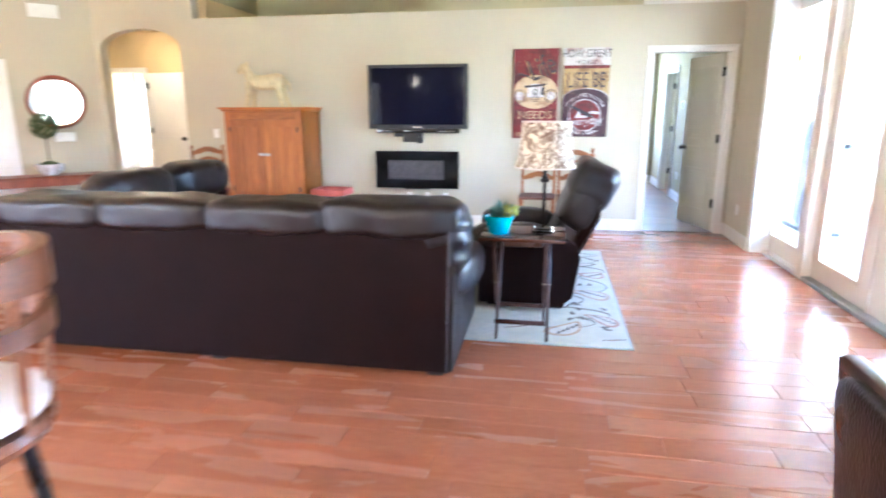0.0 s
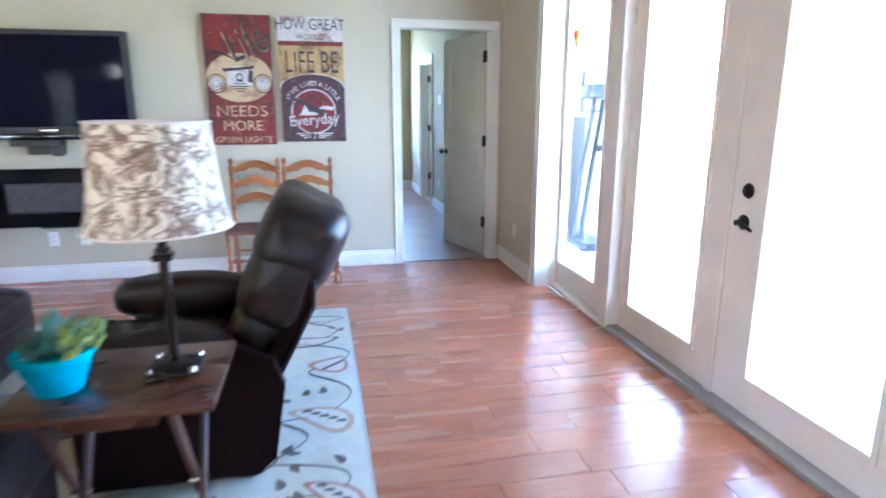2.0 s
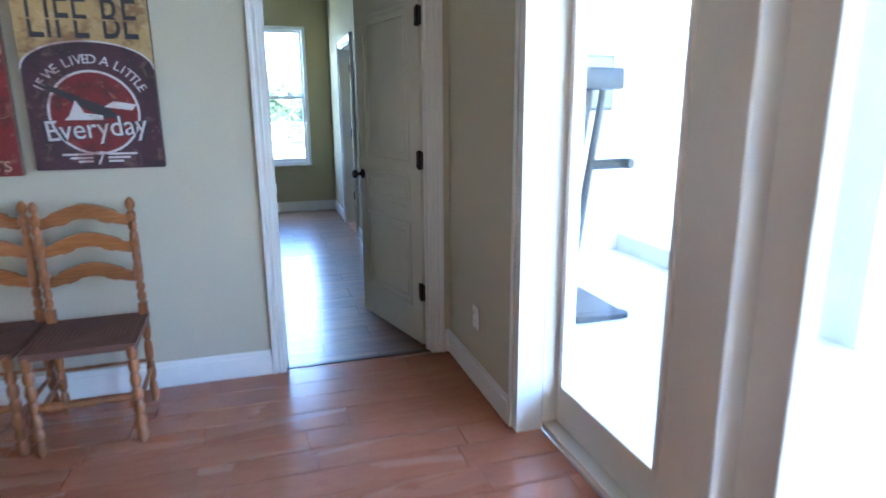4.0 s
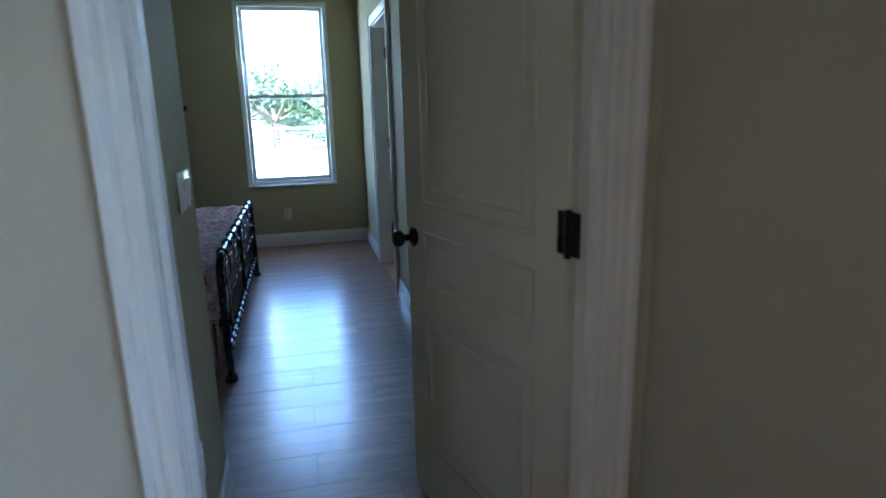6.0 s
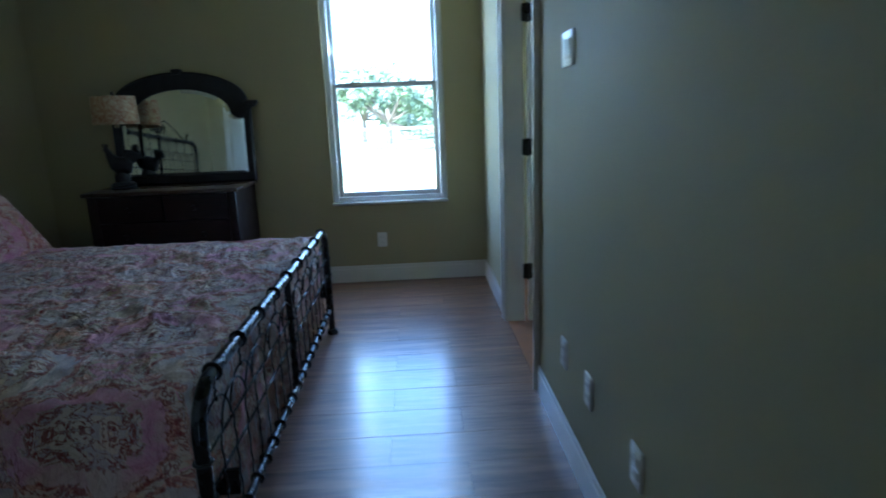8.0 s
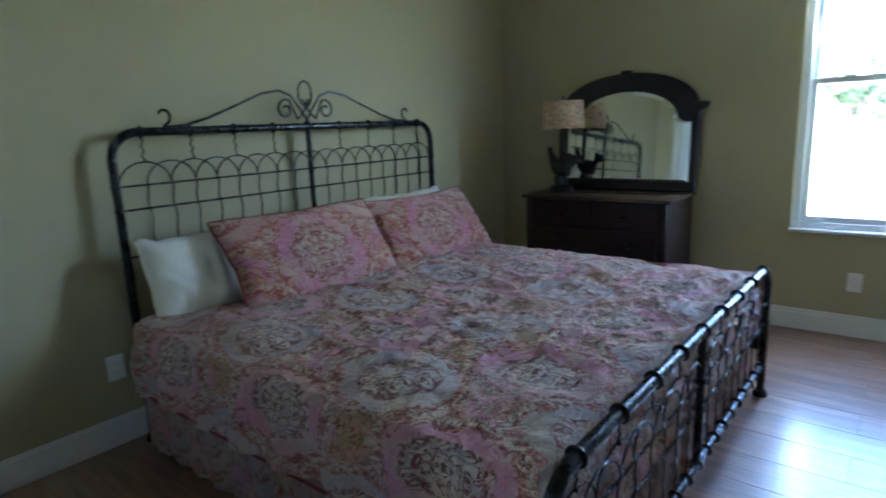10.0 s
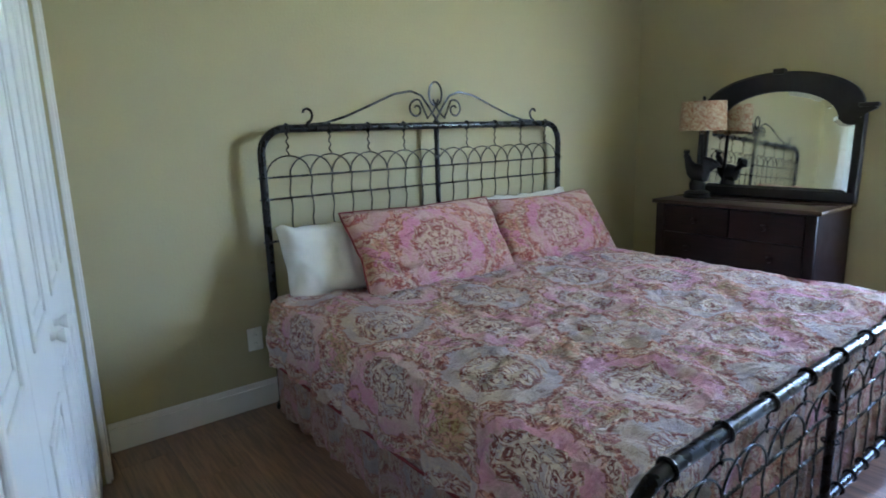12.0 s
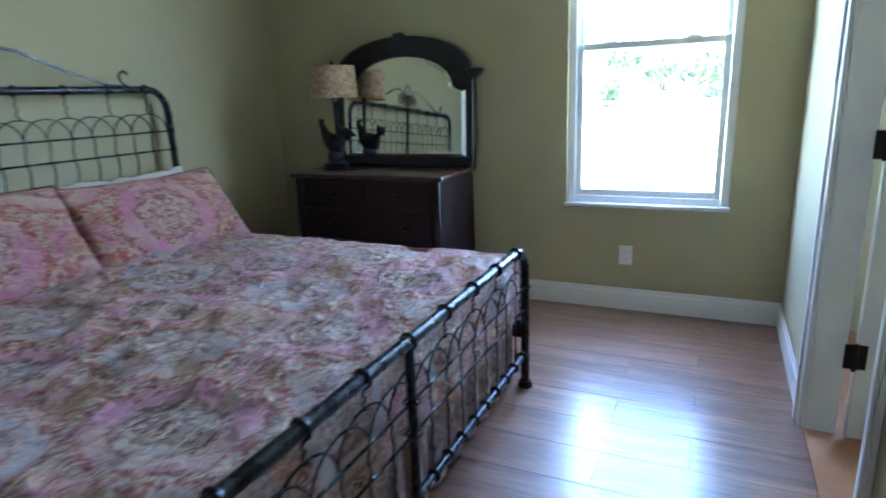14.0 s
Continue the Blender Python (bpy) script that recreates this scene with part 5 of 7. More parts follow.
def flat(parent, name, outline, y, material, label=""):
    return part(name, slab(bmesh.new(), outline, 1, y, y + 0.0006), material, parent, label, 0)


def oval(cx, cz, rx, rz, n=40, a0=0.0, a1=2 * math.pi):
    return [(cx + rx * math.cos(a), cz + rz * math.sin(a)) for a in (a0 + (a1 - a0) * k / n for k in range(n if a1 - a0 > 6.28 else n + 1))]


def rect(x0, z0, x1, z1):
    return [(x0, z0), (x1, z0), (x1, z1), (x0, z1)]


def ringed(cx, cz, r0, r1, n=40, sx=1.0):
    bm = bmesh.new()
    rings = [[bm.verts.new((cx + r * sx * math.cos(a), 0, cz + r * math.sin(a))) for a in (2 * math.pi * k / n for k in range(n))] for r in (r0, r1)]
    ring_faces(bm, rings)
    return bm


UP = pose(0, 0, 0, 90, 0, 0)


def posters():
    p = poster_base("poster", (-0.097, 6.9605, 1.085), 0.515, 1.01, "faded red retro poster print with a cream car front")
    w, h = 0.515, 1.01
    flat(p, "red_field", rect(-w / 2, 0, w / 2, h), -0.0010, POSTER_RED)
    flat(p, "cream_oval", oval(0.0, 0.53, w / 2 - 0.004, 0.19), -0.0022, POSTER_CREAM, "cream oval with a car front")
    for s in (-1, 1):
        for r0, r1, mt, y in ((0.066, 0.075, POSTER_BLACK, -0.0034), (0.047, 0.052, POSTER_BLACK, -0.0034), (0.0, 0.047, POSTER_WHITE, -0.0032), (0.026, 0.030, POSTER_BLACK, -0.0040)):
            bm = ringed(s * 0.178, 0.485, max(r0, 0.0005), r1)
            part("headlight_print", rot(pose(0, y, 0), bm), mt, p, "", 0)
    flat(p, "bonnet_print", [(-0.10, 0.47), (0.10, 0.47), (0.085, 0.57), (0.05, 0.62), (-0.05, 0.62), (-0.085, 0.57)], -0.0032, POSTER_WHITE)
    for zz in (0.42, 0.44, 0.46, 0.48, 0.50):
        flat(p, "grille_print", rect(-0.07 + abs(zz - 0.46), zz, 0.07 - abs(zz - 0.46), zz + 0.008), -0.0042, POSTER_BLACK)
    part("badge_print", rot(pose(0, -0.0045, 0), ringed(0.0, 0.535, 0.018, 0.030)), POSTER_BLACK, p, "", 0)
    flat(p, "dark_streak", [(-0.12, 0.575), (0.11, 0.60), (0.12, 0.625), (0.02, 0.612), (-0.13, 0.60)], -0.0046, POSTER_BLACK)
    flat(p, "shade_patch", [(0.06, 0.50), (0.10, 0.49), (0.105, 0.58), (0.075, 0.60)], -0.0043, POSTER_BLACK)
    lettering("word_life_edge", "Life", 0.37, POSTER_TAN, p, pose(0.066, -0.0030, 0.796) @ UP @ pose(0, 0, 0, 0, 0, 22), widen=0.60)
    lettering("word_life", "Life", 0.355, POSTER_BLACK, p, pose(0.07, -0.0042, 0.80) @ UP @ pose(0, 0, 0, 0, 0, 22), widen=0.60)
    bm = tube(bmesh.new(), [(-0.22, -0.002, 0.70), (-0.19, -0.002, 0.735), (-0.10, -0.002, 0.71), (-0.02, -0.002, 0.665)], [0.003, 0.012, 0.010, 0.003], 6)
    part("scroll_stroke", bm, POSTER_BLACK, p)
    lettering("word_needs", "NEEDS", 0.125, POSTER_CREAM, p, pose(0, -0.0030, 0.265) @ UP, widen=1.08)
    lettering("word_more", "MORE", 0.115, POSTER_CREAM, p, pose(0, -0.0030, 0.150) @ UP, widen=1.0)
    lettering("word_green_lights", "GREEN LIGHTS", 0.068, POSTER_CREAM, p, pose(0, -0.0030, 0.040) @ UP, widen=0.98)

    q = poster_base("poster", (0.473, 6.9605, 1.105), 0.515, 0.99, "retro sign print of lettering over a red round badge")
    w, h = 0.515, 0.99
    flat(q, "maroon_field", rect(-w / 2, 0, w / 2, h), -0.0010, POSTER_MAROON)
    flat(q, "white_band", rect(-w / 2, 0.80, w / 2, h), -0.0020, POSTER_WHITE)
    flat(q, "red_band", rect(-w / 2, 0.765, w / 2, 0.80), -0.0020, POSTER_RED)
    flat(q, "mustard_band", rect(-w / 2, 0.45, w / 2, 0.765), -0.0020, POSTER_TAN)
    flat(q, "maroon_hump", [(-w / 2, 0.38), (w / 2, 0.38)] + [(w / 2 * math.cos(a), 0.43 + 0.115 * math.sin(a)) for a in (math.pi * k / 20 for k in range(0, 21))], -0.0030, POSTER_MAROON)
    bm = tube(bmesh.new(), [(w / 2 * math.cos(a), -0.0034, 0.43 + 0.115 * math.sin(a)) for a in (math.pi * k / 20 for k in range(0, 21))], 0.004, 5)
    part("white_edge", bm, POSTER_WHITE, q)
    part("red_disc", rot(pose(0, -0.0040, 0), ringed(0.0, 0.245, 0.001, 0.172)), POSTER_RED, q, "", 0)
    part("disc_edge", rot(pose(0, -0.0044, 0), ringed(0.0, 0.245, 0.172, 0.182)), POSTER_WHITE, q, "", 0)
    flat(q, "arrow_print", [(-0.20, 0.36), (-0.19, 0.375), (0.06, 0.265), (0.10, 0.22), (0.03, 0.225)], -0.0052, POSTER_BLACK)
    flat(q, "wing_print", [(-0.10, 0.235), (-0.07, 0.30), (-0.04, 0.245), (0.03, 0.235), (0.03, 0.215), (-0.12, 0.215)], -0.0056, POSTER_WHITE)
    flat(q, "wing_print", [(0.04, 0.27), (0.15, 0.255), (0.17, 0.28), (0.08, 0.295)], -0.0056, POSTER_WHITE)
    lettering("word_how_great", "HOW GREAT", 0.125, POSTER_BLACK, q, pose(0, -0.0034, 0.925) @ UP, widen=0.74)
    lettering("word_would", "WOULD", 0.062, POSTER_BLACK, q, pose(0.0, -0.0034, 0.833) @ UP, widen=1.0)
    lettering("word_life_be", "LIFE BE", 0.245, POSTER_BLACK, q, pose(0, -0.0034, 0.63) @ UP, widen=0.58)
    flat(q, "cut_line", rect(-w / 2, 0.628, w / 2, 0.635), -0.0052, POSTER_TAN)
    text = "IF WE LIVED A LITTLE"
    for k, ch in enumerate(text):
        if ch != " ":
            a = math.radians(152 - k * (124 / (len(text) - 1)))
            lettering("letter", ch, 0.055, POSTER_WHITE, q, pose(0.225 * math.cos(a), -0.0044, 0.245 + 0.225 * math.sin(a)) @ UP @ pose(0, 0, 0, 0, 0, math.degrees(a) - 90))
    lettering("word_everyday", "Everyday", 0.135, POSTER_BLACK, q, pose(0.0, -0.0062, 0.175) @ UP @ pose(0, 0, 0, 0, 0, 4), widen=0.90)
    lettering("word_everyday_face", "Everyday", 0.125, POSTER_WHITE, q, pose(0.0, -0.0072, 0.177) @ UP @ pose(0, 0, 0, 0, 0, 4), widen=0.90)
    lettering("number_seven", "7", 0.085, POSTER_WHITE, q, pose(0.0, -0.0062, 0.045) @ UP)
    for s in (-1, 1):
        for k in range(3):
            flat(q, "wing_bar", [(s * 0.03, 0.03 + k * 0.016), (s * (0.09 + k * 0.03), 0.03 + k * 0.016), (s * (0.09 + k * 0.03), 0.039 + k * 0.016), (s * 0.03, 0.039 + k * 0.016)], -0.0060, POSTER_WHITE)


def rug():
    r = thing("area_rug", (0, 0, 0), 0, "pale aqua area rug with leaf and paisley motifs", "rug")
    x0, y0, x1, y1 = -2.15, 3.23, 0.64, 5.815
    part("field", boxm(x0 + 0.012, y0 + 0.012, 0.0, x1 - 0.012, y1 - 0.012, 0.012, 0.003), RUGFIELD, r)
    bm = bmesh.new()
    for b in ((x0, y0, x1, y0 + 0.012), (x0, y1 - 0.012, x1, y1), (x0, y0 + 0.012, x0 + 0.012, y1 - 0.012), (x1 - 0.012, y0 + 0.012, x1, y1 - 0.012)):
        bx(bm, b[0], b[1], 0.0, b[2], b[3], 0.011, 0.003)
    part("binding", bm, RUGEDGE, r)
    rnd = random.Random(11)

    def leaf_shape(cx, cy, ln, wd, ang, n=16, curl=0.25):
        pts = []
        for k in range(n):
            u = 2 * math.pi * k / n
            lx = ln * 0.5 * math.cos(u)
            ly = wd * 0.5 * math.sin(u) * (1 - 0.45 * math.cos(u)) + curl * wd * math.cos(u) ** 2
            pts.append((cx + lx * math.cos(ang) - ly * math.sin(ang), cy + lx * math.sin(ang) + ly * math.cos(ang)))
        return pts

    def lay(name, shapes, z, mt):
        for s in shapes:
            bm = bmesh.new()
            bm.faces.new([bm.verts.new((px, py, z)) for px, py in s])
            part(name, bm, mt, r, "", 0)
    dark, tan, cream, rust, small = [], [], [], [], []
    spots_at = [(-0.28, 3.42, 0.42, 0.30, 2.8), (0.26, 3.50, 0.34, 0.17, 0.9), (0.50, 3.72, 0.30, 0.13, 2.3), (0.20, 3.95, 0.20, 0.10, 0.4), (0.46, 4.30, 0.34, 0.18, 2.5),
                (0.52, 4.85, 0.22, 0.20, 0.7), (0.40, 5.20, 0.34, 0.15, 0.1), (0.54, 5.55, 0.24, 0.10, 0.5), (0.22, 5.55, 0.28, 0.14, 2.2), (-0.25, 5.5, 0.3, 0.16, 1.2),
                (-0.8, 5.55, 0.34, 0.16, 0.4), (-1.4, 5.6, 0.3, 0.14, 2.6), (-1.9, 5.3, 0.3, 0.15, 1.0), (-0.75, 4.2, 0.34, 0.18, 0.6), (-0.6, 4.9, 0.3, 0.16, 2.0),
                (-1.95, 4.3, 0.3, 0.16, 0.9), (-1.3, 4.1, 0.34, 0.17, 2.5), (0.54, 3.35, 0.22, 0.09, 0.2)]
    for i, (cx, cy, ln, wd, ang) in enumerate(spots_at):
        k = i % 3
        (dark if k == 0 else tan if k == 1 else rust).append(leaf_shape(cx, cy, ln, wd, ang))
        cream.append(leaf_shape(cx, cy, ln * 0.80, wd * 0.72, ang))
        for j in range(5):
            u = (j - 2) * 0.14 * ln
            (rust if k == 0 else small).append(leaf_shape(cx + u * math.cos(ang), cy + u * math.sin(ang), ln * 0.15, wd * 0.16, ang + 0.7))
        tan.append(leaf_shape(cx, cy, ln * 0.35, wd * 0.28, ang + 0.2))
        for j in range(3):
            a = ang + rnd.uniform(-1, 1)
            small.append(leaf_shape(cx + ln * 0.75 * math.cos(a), cy + ln * 0.75 * math.sin(a), 0.07, 0.035, a + rnd.uniform(-1, 1)))
    inside = lambda s: all(x0 + 0.02 < a < x1 - 0.02 and y0 + 0.02 < b < y1 - 0.02 for a, b in s)
    lay("dark_motif", [s for s in dark if inside(s)], 0.0132, RUGDARK)
    lay("tan_motif", [s for s in tan if inside(s)], 0.0136, RUGTAN)
    lay("rust_motif", [s for s in rust if inside(s)], 0.0140, RUGRUST)
    lay("cream_motif", [s for s in cream if inside(s)], 0.0146, RUGCREAM)
    lay("leaf_motif", [s for s in small if inside(s)], 0.0152, RUGDARK)
    for (cx, cy, ln, wd, ang), (dx, dy, *_r) in zip(spots_at, spots_at[1:]):
        pts = []
        for k in range(13):
            u = k / 12
            px = cx + (dx - cx) * u + 0.12 * math.sin(u * math.pi * 2)
            py = cy + (dy - cy) * u + 0.10 * math.sin(u * math.pi)
            pts.append((min(max(px, x0 + 0.03), x1 - 0.03), min(max(py, y0 + 0.03), y1 - 0.03), 0.0125))
        if math.hypot(dx - cx, dy - cy) < 1.0:
            part("vine_motif", tube(bmesh.new(), pts, [0.002 + 0.0025 * math.sin(math.pi * k / 12) for k in range(13)], 5), RUGDARK, r)


def console_and_topiary():
    m = pose(-5.98, 6.88, 0, 0, 0, 45)
    c = thing("console_table", tuple((m @ Vector((-0.42, -0.22, 0)))), 45, "reddish wooden console table against the angled wall", "table")
    part("tabletop", boxm(-0.85, -0.2, 0.575, 0.48, 0.2, 0.61, 0.006), REDWOOD, c)
    part("apron", boxm(-0.80, -0.17, 0.48, 0.43, 0.17, 0.575, 0.004), REDWOOD, c)
    for x in (-0.77, 0.40):
        for y in (-0.14, 0.14):
            part("leg", boxm(x - 0.03, y - 0.03, 0, x + 0.03, y + 0.03, 0.48, 0.006), REDWOOD, c)
    o = m @ Vector((-0.42, -0.22, 0.61))
    t = thing("topiary", tuple(m @ Vector((-0.52, -0.20, 0.61))), 0, "round topiary ball in a blue and white pot", "plant")
    part("pot", lathe(bmesh.new(), [(0.0, 0.0), (0.09, 0.0), (0.15, 0.06), (0.16, 0.13), (0.15, 0.14), (0.13, 0.12), (0.0, 0.12)], n=22), CERAMIC, t)
    part("stem", tube(bmesh.new(), [(0, 0, 0.1), (0.004, 0, 0.3), (0, 0, 0.52)], 0.01, 7), BARK, t)
    rnd = random.Random(3)
    for nm, cz, R, cnt in (("crown", 0.62, 0.16, 900), ("moss", 0.13, 0.10, 160)):
        bm = bmesh.new()
        for k in range(cnt):
            d = Vector((rnd.gauss(0, 1), rnd.gauss(0, 1), rnd.gauss(0, 1))).normalized()
            if nm == "moss":
                d.z = abs(d.z) * 0.4
            p = Vector((0, 0, cz)) + d * R * rnd.uniform(0.82, 1.05)
            s1 = d.orthogonal().normalized() * 0.018
            s2 = (d + Vector((rnd.uniform(-.7, .7), rnd.uniform(-.7, .7), rnd.uniform(-.7, .7)))).cross(s1).normalized() * 0.012
            bm.faces.new([bm.verts.new(p + q) for q in (s1, s2, -s1, -s2)])
        part(nm, bm, TOPIARY, t, "", 0)
    w = thing("round_mirror", tuple(m @ Vector((-0.34, 0.0, 1.52))), 45, "round wall mirror in a reddish wooden frame", "mirror")
    bm = bmesh.new()
    tube(bm, [(0.31 * math.cos(a), -0.012, 0.31 * math.sin(a)) for a in (2 * math.pi * k / 48 for k in range(48))], 0.028, 8, closed=True)
    part("rim", bm, REDWOOD, w)
    part("mirror_glass", lathe(bmesh.new(), [(0.0, 0.0), (0.30, 0.0), (0.30, 0.008), (0.0, 0.008)], n=48, m=pose(0, -0.004, 0, 90, 0, 0)), MIRROR, w, "", 20)
    wall_plate("thermostat", tuple(m @ Vector((-0.30, -0.085, 1.08))), 45, 2, "none", "white wall control plate under the mirror", 0.22)
    v = thing("wall_vent", tuple(m @ Vector((-0.35, -0.085, 2.62))), 45, "small white wall vent near the ceiling", "vent")
    part("vent_frame", boxm(-0.16, -0.012, -0.08, 0.16, 0, 0.08, 0.003), PLATE, v)
    for k in range(5):
        part("slat", boxm(-0.14, -0.018, -0.06 + k * 0.028, 0.14, -0.012, -0.05 + k * 0.028, 0.001), PLATE, v)


def bar_stool():
    s = thing("bar_stool", (-1.26, 0.77, 0), 0, "wooden bar stool with curved back rail and pale cushion", "stool")
    part("seat_cushion", lathe(bmesh.new(), [(0.0, 0.70), (0.20, 0.70), (0.235, 0.72), (0.24, 0.745), (0.21, 0.77), (0.0, 0.78)], n=28), CREAMCLOTH, s, "pale round cushion")
    part("seat_ring", lathe(bmesh.new(), [(0.18, 0.66), (0.235, 0.66), (0.245, 0.68), (0.235, 0.70), (0.18, 0.70)], n=28), STOOLWOOD, s)
    for z, r0, wd in ((1.06, 0.262, 0.05), (0.93, 0.255, 0.028)):
        bm = bmesh.new()
        rings = []
        for k in range(25):
            a = math.radians(-45 + 190 * k / 24)
            e = math.sin(math.pi * k / 24) ** 0.5
            cs = [(r0 - 0.016, z - wd * e), (r0 + 0.016, z - wd * e), (r0 + 0.018, z + wd * e), (r0 - 0.012, z + wd * e)]
            rings.append([bm.verts.new((r * math.cos(a), r * math.sin(a), h)) for r, h in cs])
        ring_faces(bm, rings)
        bm.faces.new(rings[0])
        bm.faces.new(rings[-1][::-1])
        bmesh.ops.recalc_face_normals(bm, faces=bm.faces)
        part("back_rail", bm, STOOLWOOD, s, "curved wooden back rail")
    for k in range(5):
        a = math.radians(-35 + 170 * k / 4)
        part("spindle", tube(bmesh.new(), [(0.232 * math.cos(a), 0.232 * math.sin(a), 0.69), (0.258 * math.cos(a), 0.258 * math.sin(a), 1.03)], 0.012, 8), STOOLWOOD, s)
    for k in range(4):
        a = math.radians(45 + 90 * k)
        part("leg", tube(bmesh.new(), [(0.16 * math.cos(a), 0.16 * math.sin(a), 0.67), (0.24 * math.cos(a), 0.24 * math.sin(a), 0.0)], [0.02, 0.015], 8), IRON, s, "dark leg")
    bm = tube(bmesh.new(), [(0.215 * math.cos(a), 0.215 * math.sin(a), 0.25) for a in (2 * math.pi * k / 32 for k in range(32))], 0.011, 8, closed=True)
    part("foot_ring", bm, IRON, s)


def dining_chair():
    c = thing("dining_chair", (0.965, 0.77, 0), 0, "dark espresso dining chair with a padded back", "chair")
    for y in (-0.24, 0.24):
        prof = [(-0.24, 0.0), (-0.20, 0.0), (-0.185, 0.45), (-0.235, 0.915), (-0.27, 0.915), (-0.225, 0.45)]
        part("back_post", slab(bmesh.new(), prof, 1, y - 0.018, y + 0.018), ESPRESSO, c)
        part("front_leg", boxm(0.18, y - 0.02, 0.0, 0.22, y + 0.02, 0.43, 0.004), ESPRESSO, c)
        part("side_rail", boxm(-0.2, y - 0.012, 0.37, 0.2, y + 0.012, 0.43, 0.003), ESPRESSO, c)
    bm = pad(bmesh.new(), -0.275, -0.225, 0.50, -0.215, 0.225, 0.92, 5.0, 10)
    for v in bm.verts:
        v.co.x += -0.06 * max(0, (v.co.z - 0.5)) / 0.42 + 0.05 * (1 - (v.co.y / 0.225) ** 2) * -0.4 + 0.03
    part("back_pad", bm, LEATHER, c, "dark brown padded back")
    part("top_rail", boxm(-0.285, -0.225, 0.90, -0.245, 0.225, 0.935, 0.01, 2), ESPRESSO, c)
    part("seat", pad(bmesh.new(), -0.2, -0.24, 0.42, 0.24, 0.24, 0.49, 5.0, 8), LEATHER, c)


def pet_bed():
    b = thing("pet_bed", (2.0, 2.45, 0), 0, "low wooden pet bed box with a cream cushion", "pet bed")
    for x0, y0, x1, y1 in ((-0.13, -0.36, -0.11, 0.36), (0.085, -0.36, 0.103, 0.36), (-0.11, -0.36, 0.085, -0.34), (-0.11, 0.34, 0.085, 0.36)):
        part("side_board", boxm(x0, y0, 0.0, x1, y1, 0.20, 0.004), REDWOOD, b)
    part("cushion", pad(bmesh.new(), -0.125, -0.37, 0.12, 0.10, 0.37, 0.245, 4.0, 10, 0.012, 2), CREAMCLOTH, b, "cream cushion")


def pendant(at):
    p = thing("pendant_lamp", at, 0, "lit glass pendant lamp hanging from the ceiling", "lamp", "pendant lamps")
    part("cord", tube(bmesh.new(), [(0, 0, 0.16), (0, 0, 3.6 - at[2])], 0.004, 6), MATTEBLACK, p)
    part("cap", lathe(bmesh.new(), [(0.0, 0.16), (0.02, 0.16), (0.045, 0.10), (0.045, 0.085), (0.0, 0.085)], n=16), BRONZE, p)
    part("bulb", lathe(bmesh.new(), [(0.0, -0.05), (0.035, -0.035), (0.05, 0.0), (0.04, 0.05), (0.02, 0.085), (0.0, 0.085)], n=16), BULB, p, "glowing bulb")


def suncatcher():
    s = thing("suncatcher", (2.296, 5.86, 1.80), 0, "orange and yellow glass ornament hung on the sidelight", "ornament")
    bm = lathe(bmesh.new(), [(0.0, 0.03), (0.020, 0.045), (0.030, 0.075), (0.022, 0.10), (0.0, 0.11)], n=12)
    part("bulb", bm, SUN_ORANGE, s)
    part("cone", lathe(bmesh.new(), [(0.0, -0.02), (0.012, 0.0), (0.021, 0.044), (0.0, 0.044)], n=12), SUN_YELLOW, s)
    part("drop", lathe(bmesh.new(), [(0.0, -0.055), (0.008, -0.045), (0.006, -0.02), (0.0, -0.018)], n=10), SUN_PURPLE, s)
    part("hook_wire", tube(bmesh.new(), [(0, 0, 0.108), (0.004, 0, 0.16), (0.011, 0, 0.19)], 0.0015, 5), STEEL, s)


def remote():
    r = thing("remote_control", (-0.265, 3.55, 0.662), 25, "small black remote control on the tray table", "remote")
    part("body", boxm(-0.02, -0.07, 0, 0.02, 0.07, 0.018, 0.005, 2), BLACKPLASTIC, r)
    for k in range(4):
        part("button", boxm(-0.012, -0.05 + k * 0.025, 0.018, 0.012, -0.038 + k * 0.025, 0.0205, 0.001), CHARCOAL, r)


def far_room_table():
    t = thing("small_table", (-7.25, 10.0, 0), 0, "small white table in the room past the hall", "table")
    part("tabletop", boxm(-0.25, -0.2, 0.66, 0.25, 0.2, 0.69, 0.006), TRIM, t)
    for x in (-0.22, 0.22):
        for y in (-0.17, 0.17):
            part("leg", boxm(x - 0.02, y - 0.02, 0, x + 0.02, y + 0.02, 0.66), TRIM, t)
    f = thing("flower_pot", (-7.22, 10.0, 0.69), 0, "small pot with green and pale flowers", "plant")
    part("pot", lathe(bmesh.new(), [(0.0, 0.0), (0.06, 0.0), (0.08, 0.1), (0.0, 0.1)], n=14), CERAMIC, f)
    rnd = random.Random(6)
    for nm, mt in (("leaves", LEAF_B), ("petals", POSTER_WHITE)):
        bm = bmesh.new()
        for k in range(80):
            p = Vector((rnd.gauss(0, 0.06), rnd.gauss(0, 0.06), 0.16 + abs(rnd.gauss(0, 0.07))))
            d1 = Vector((rnd.gauss(0, 1), rnd.gauss(0, 1), rnd.gauss(0, 1))).normalized() * 0.022
            d2 = d1.orthogonal().normalized() * 0.014
            bm.faces.new([bm.verts.new(p + q) for q in (d1, d2, -d1, -d2)])
        part(nm, bm, mt, f, "", 0)


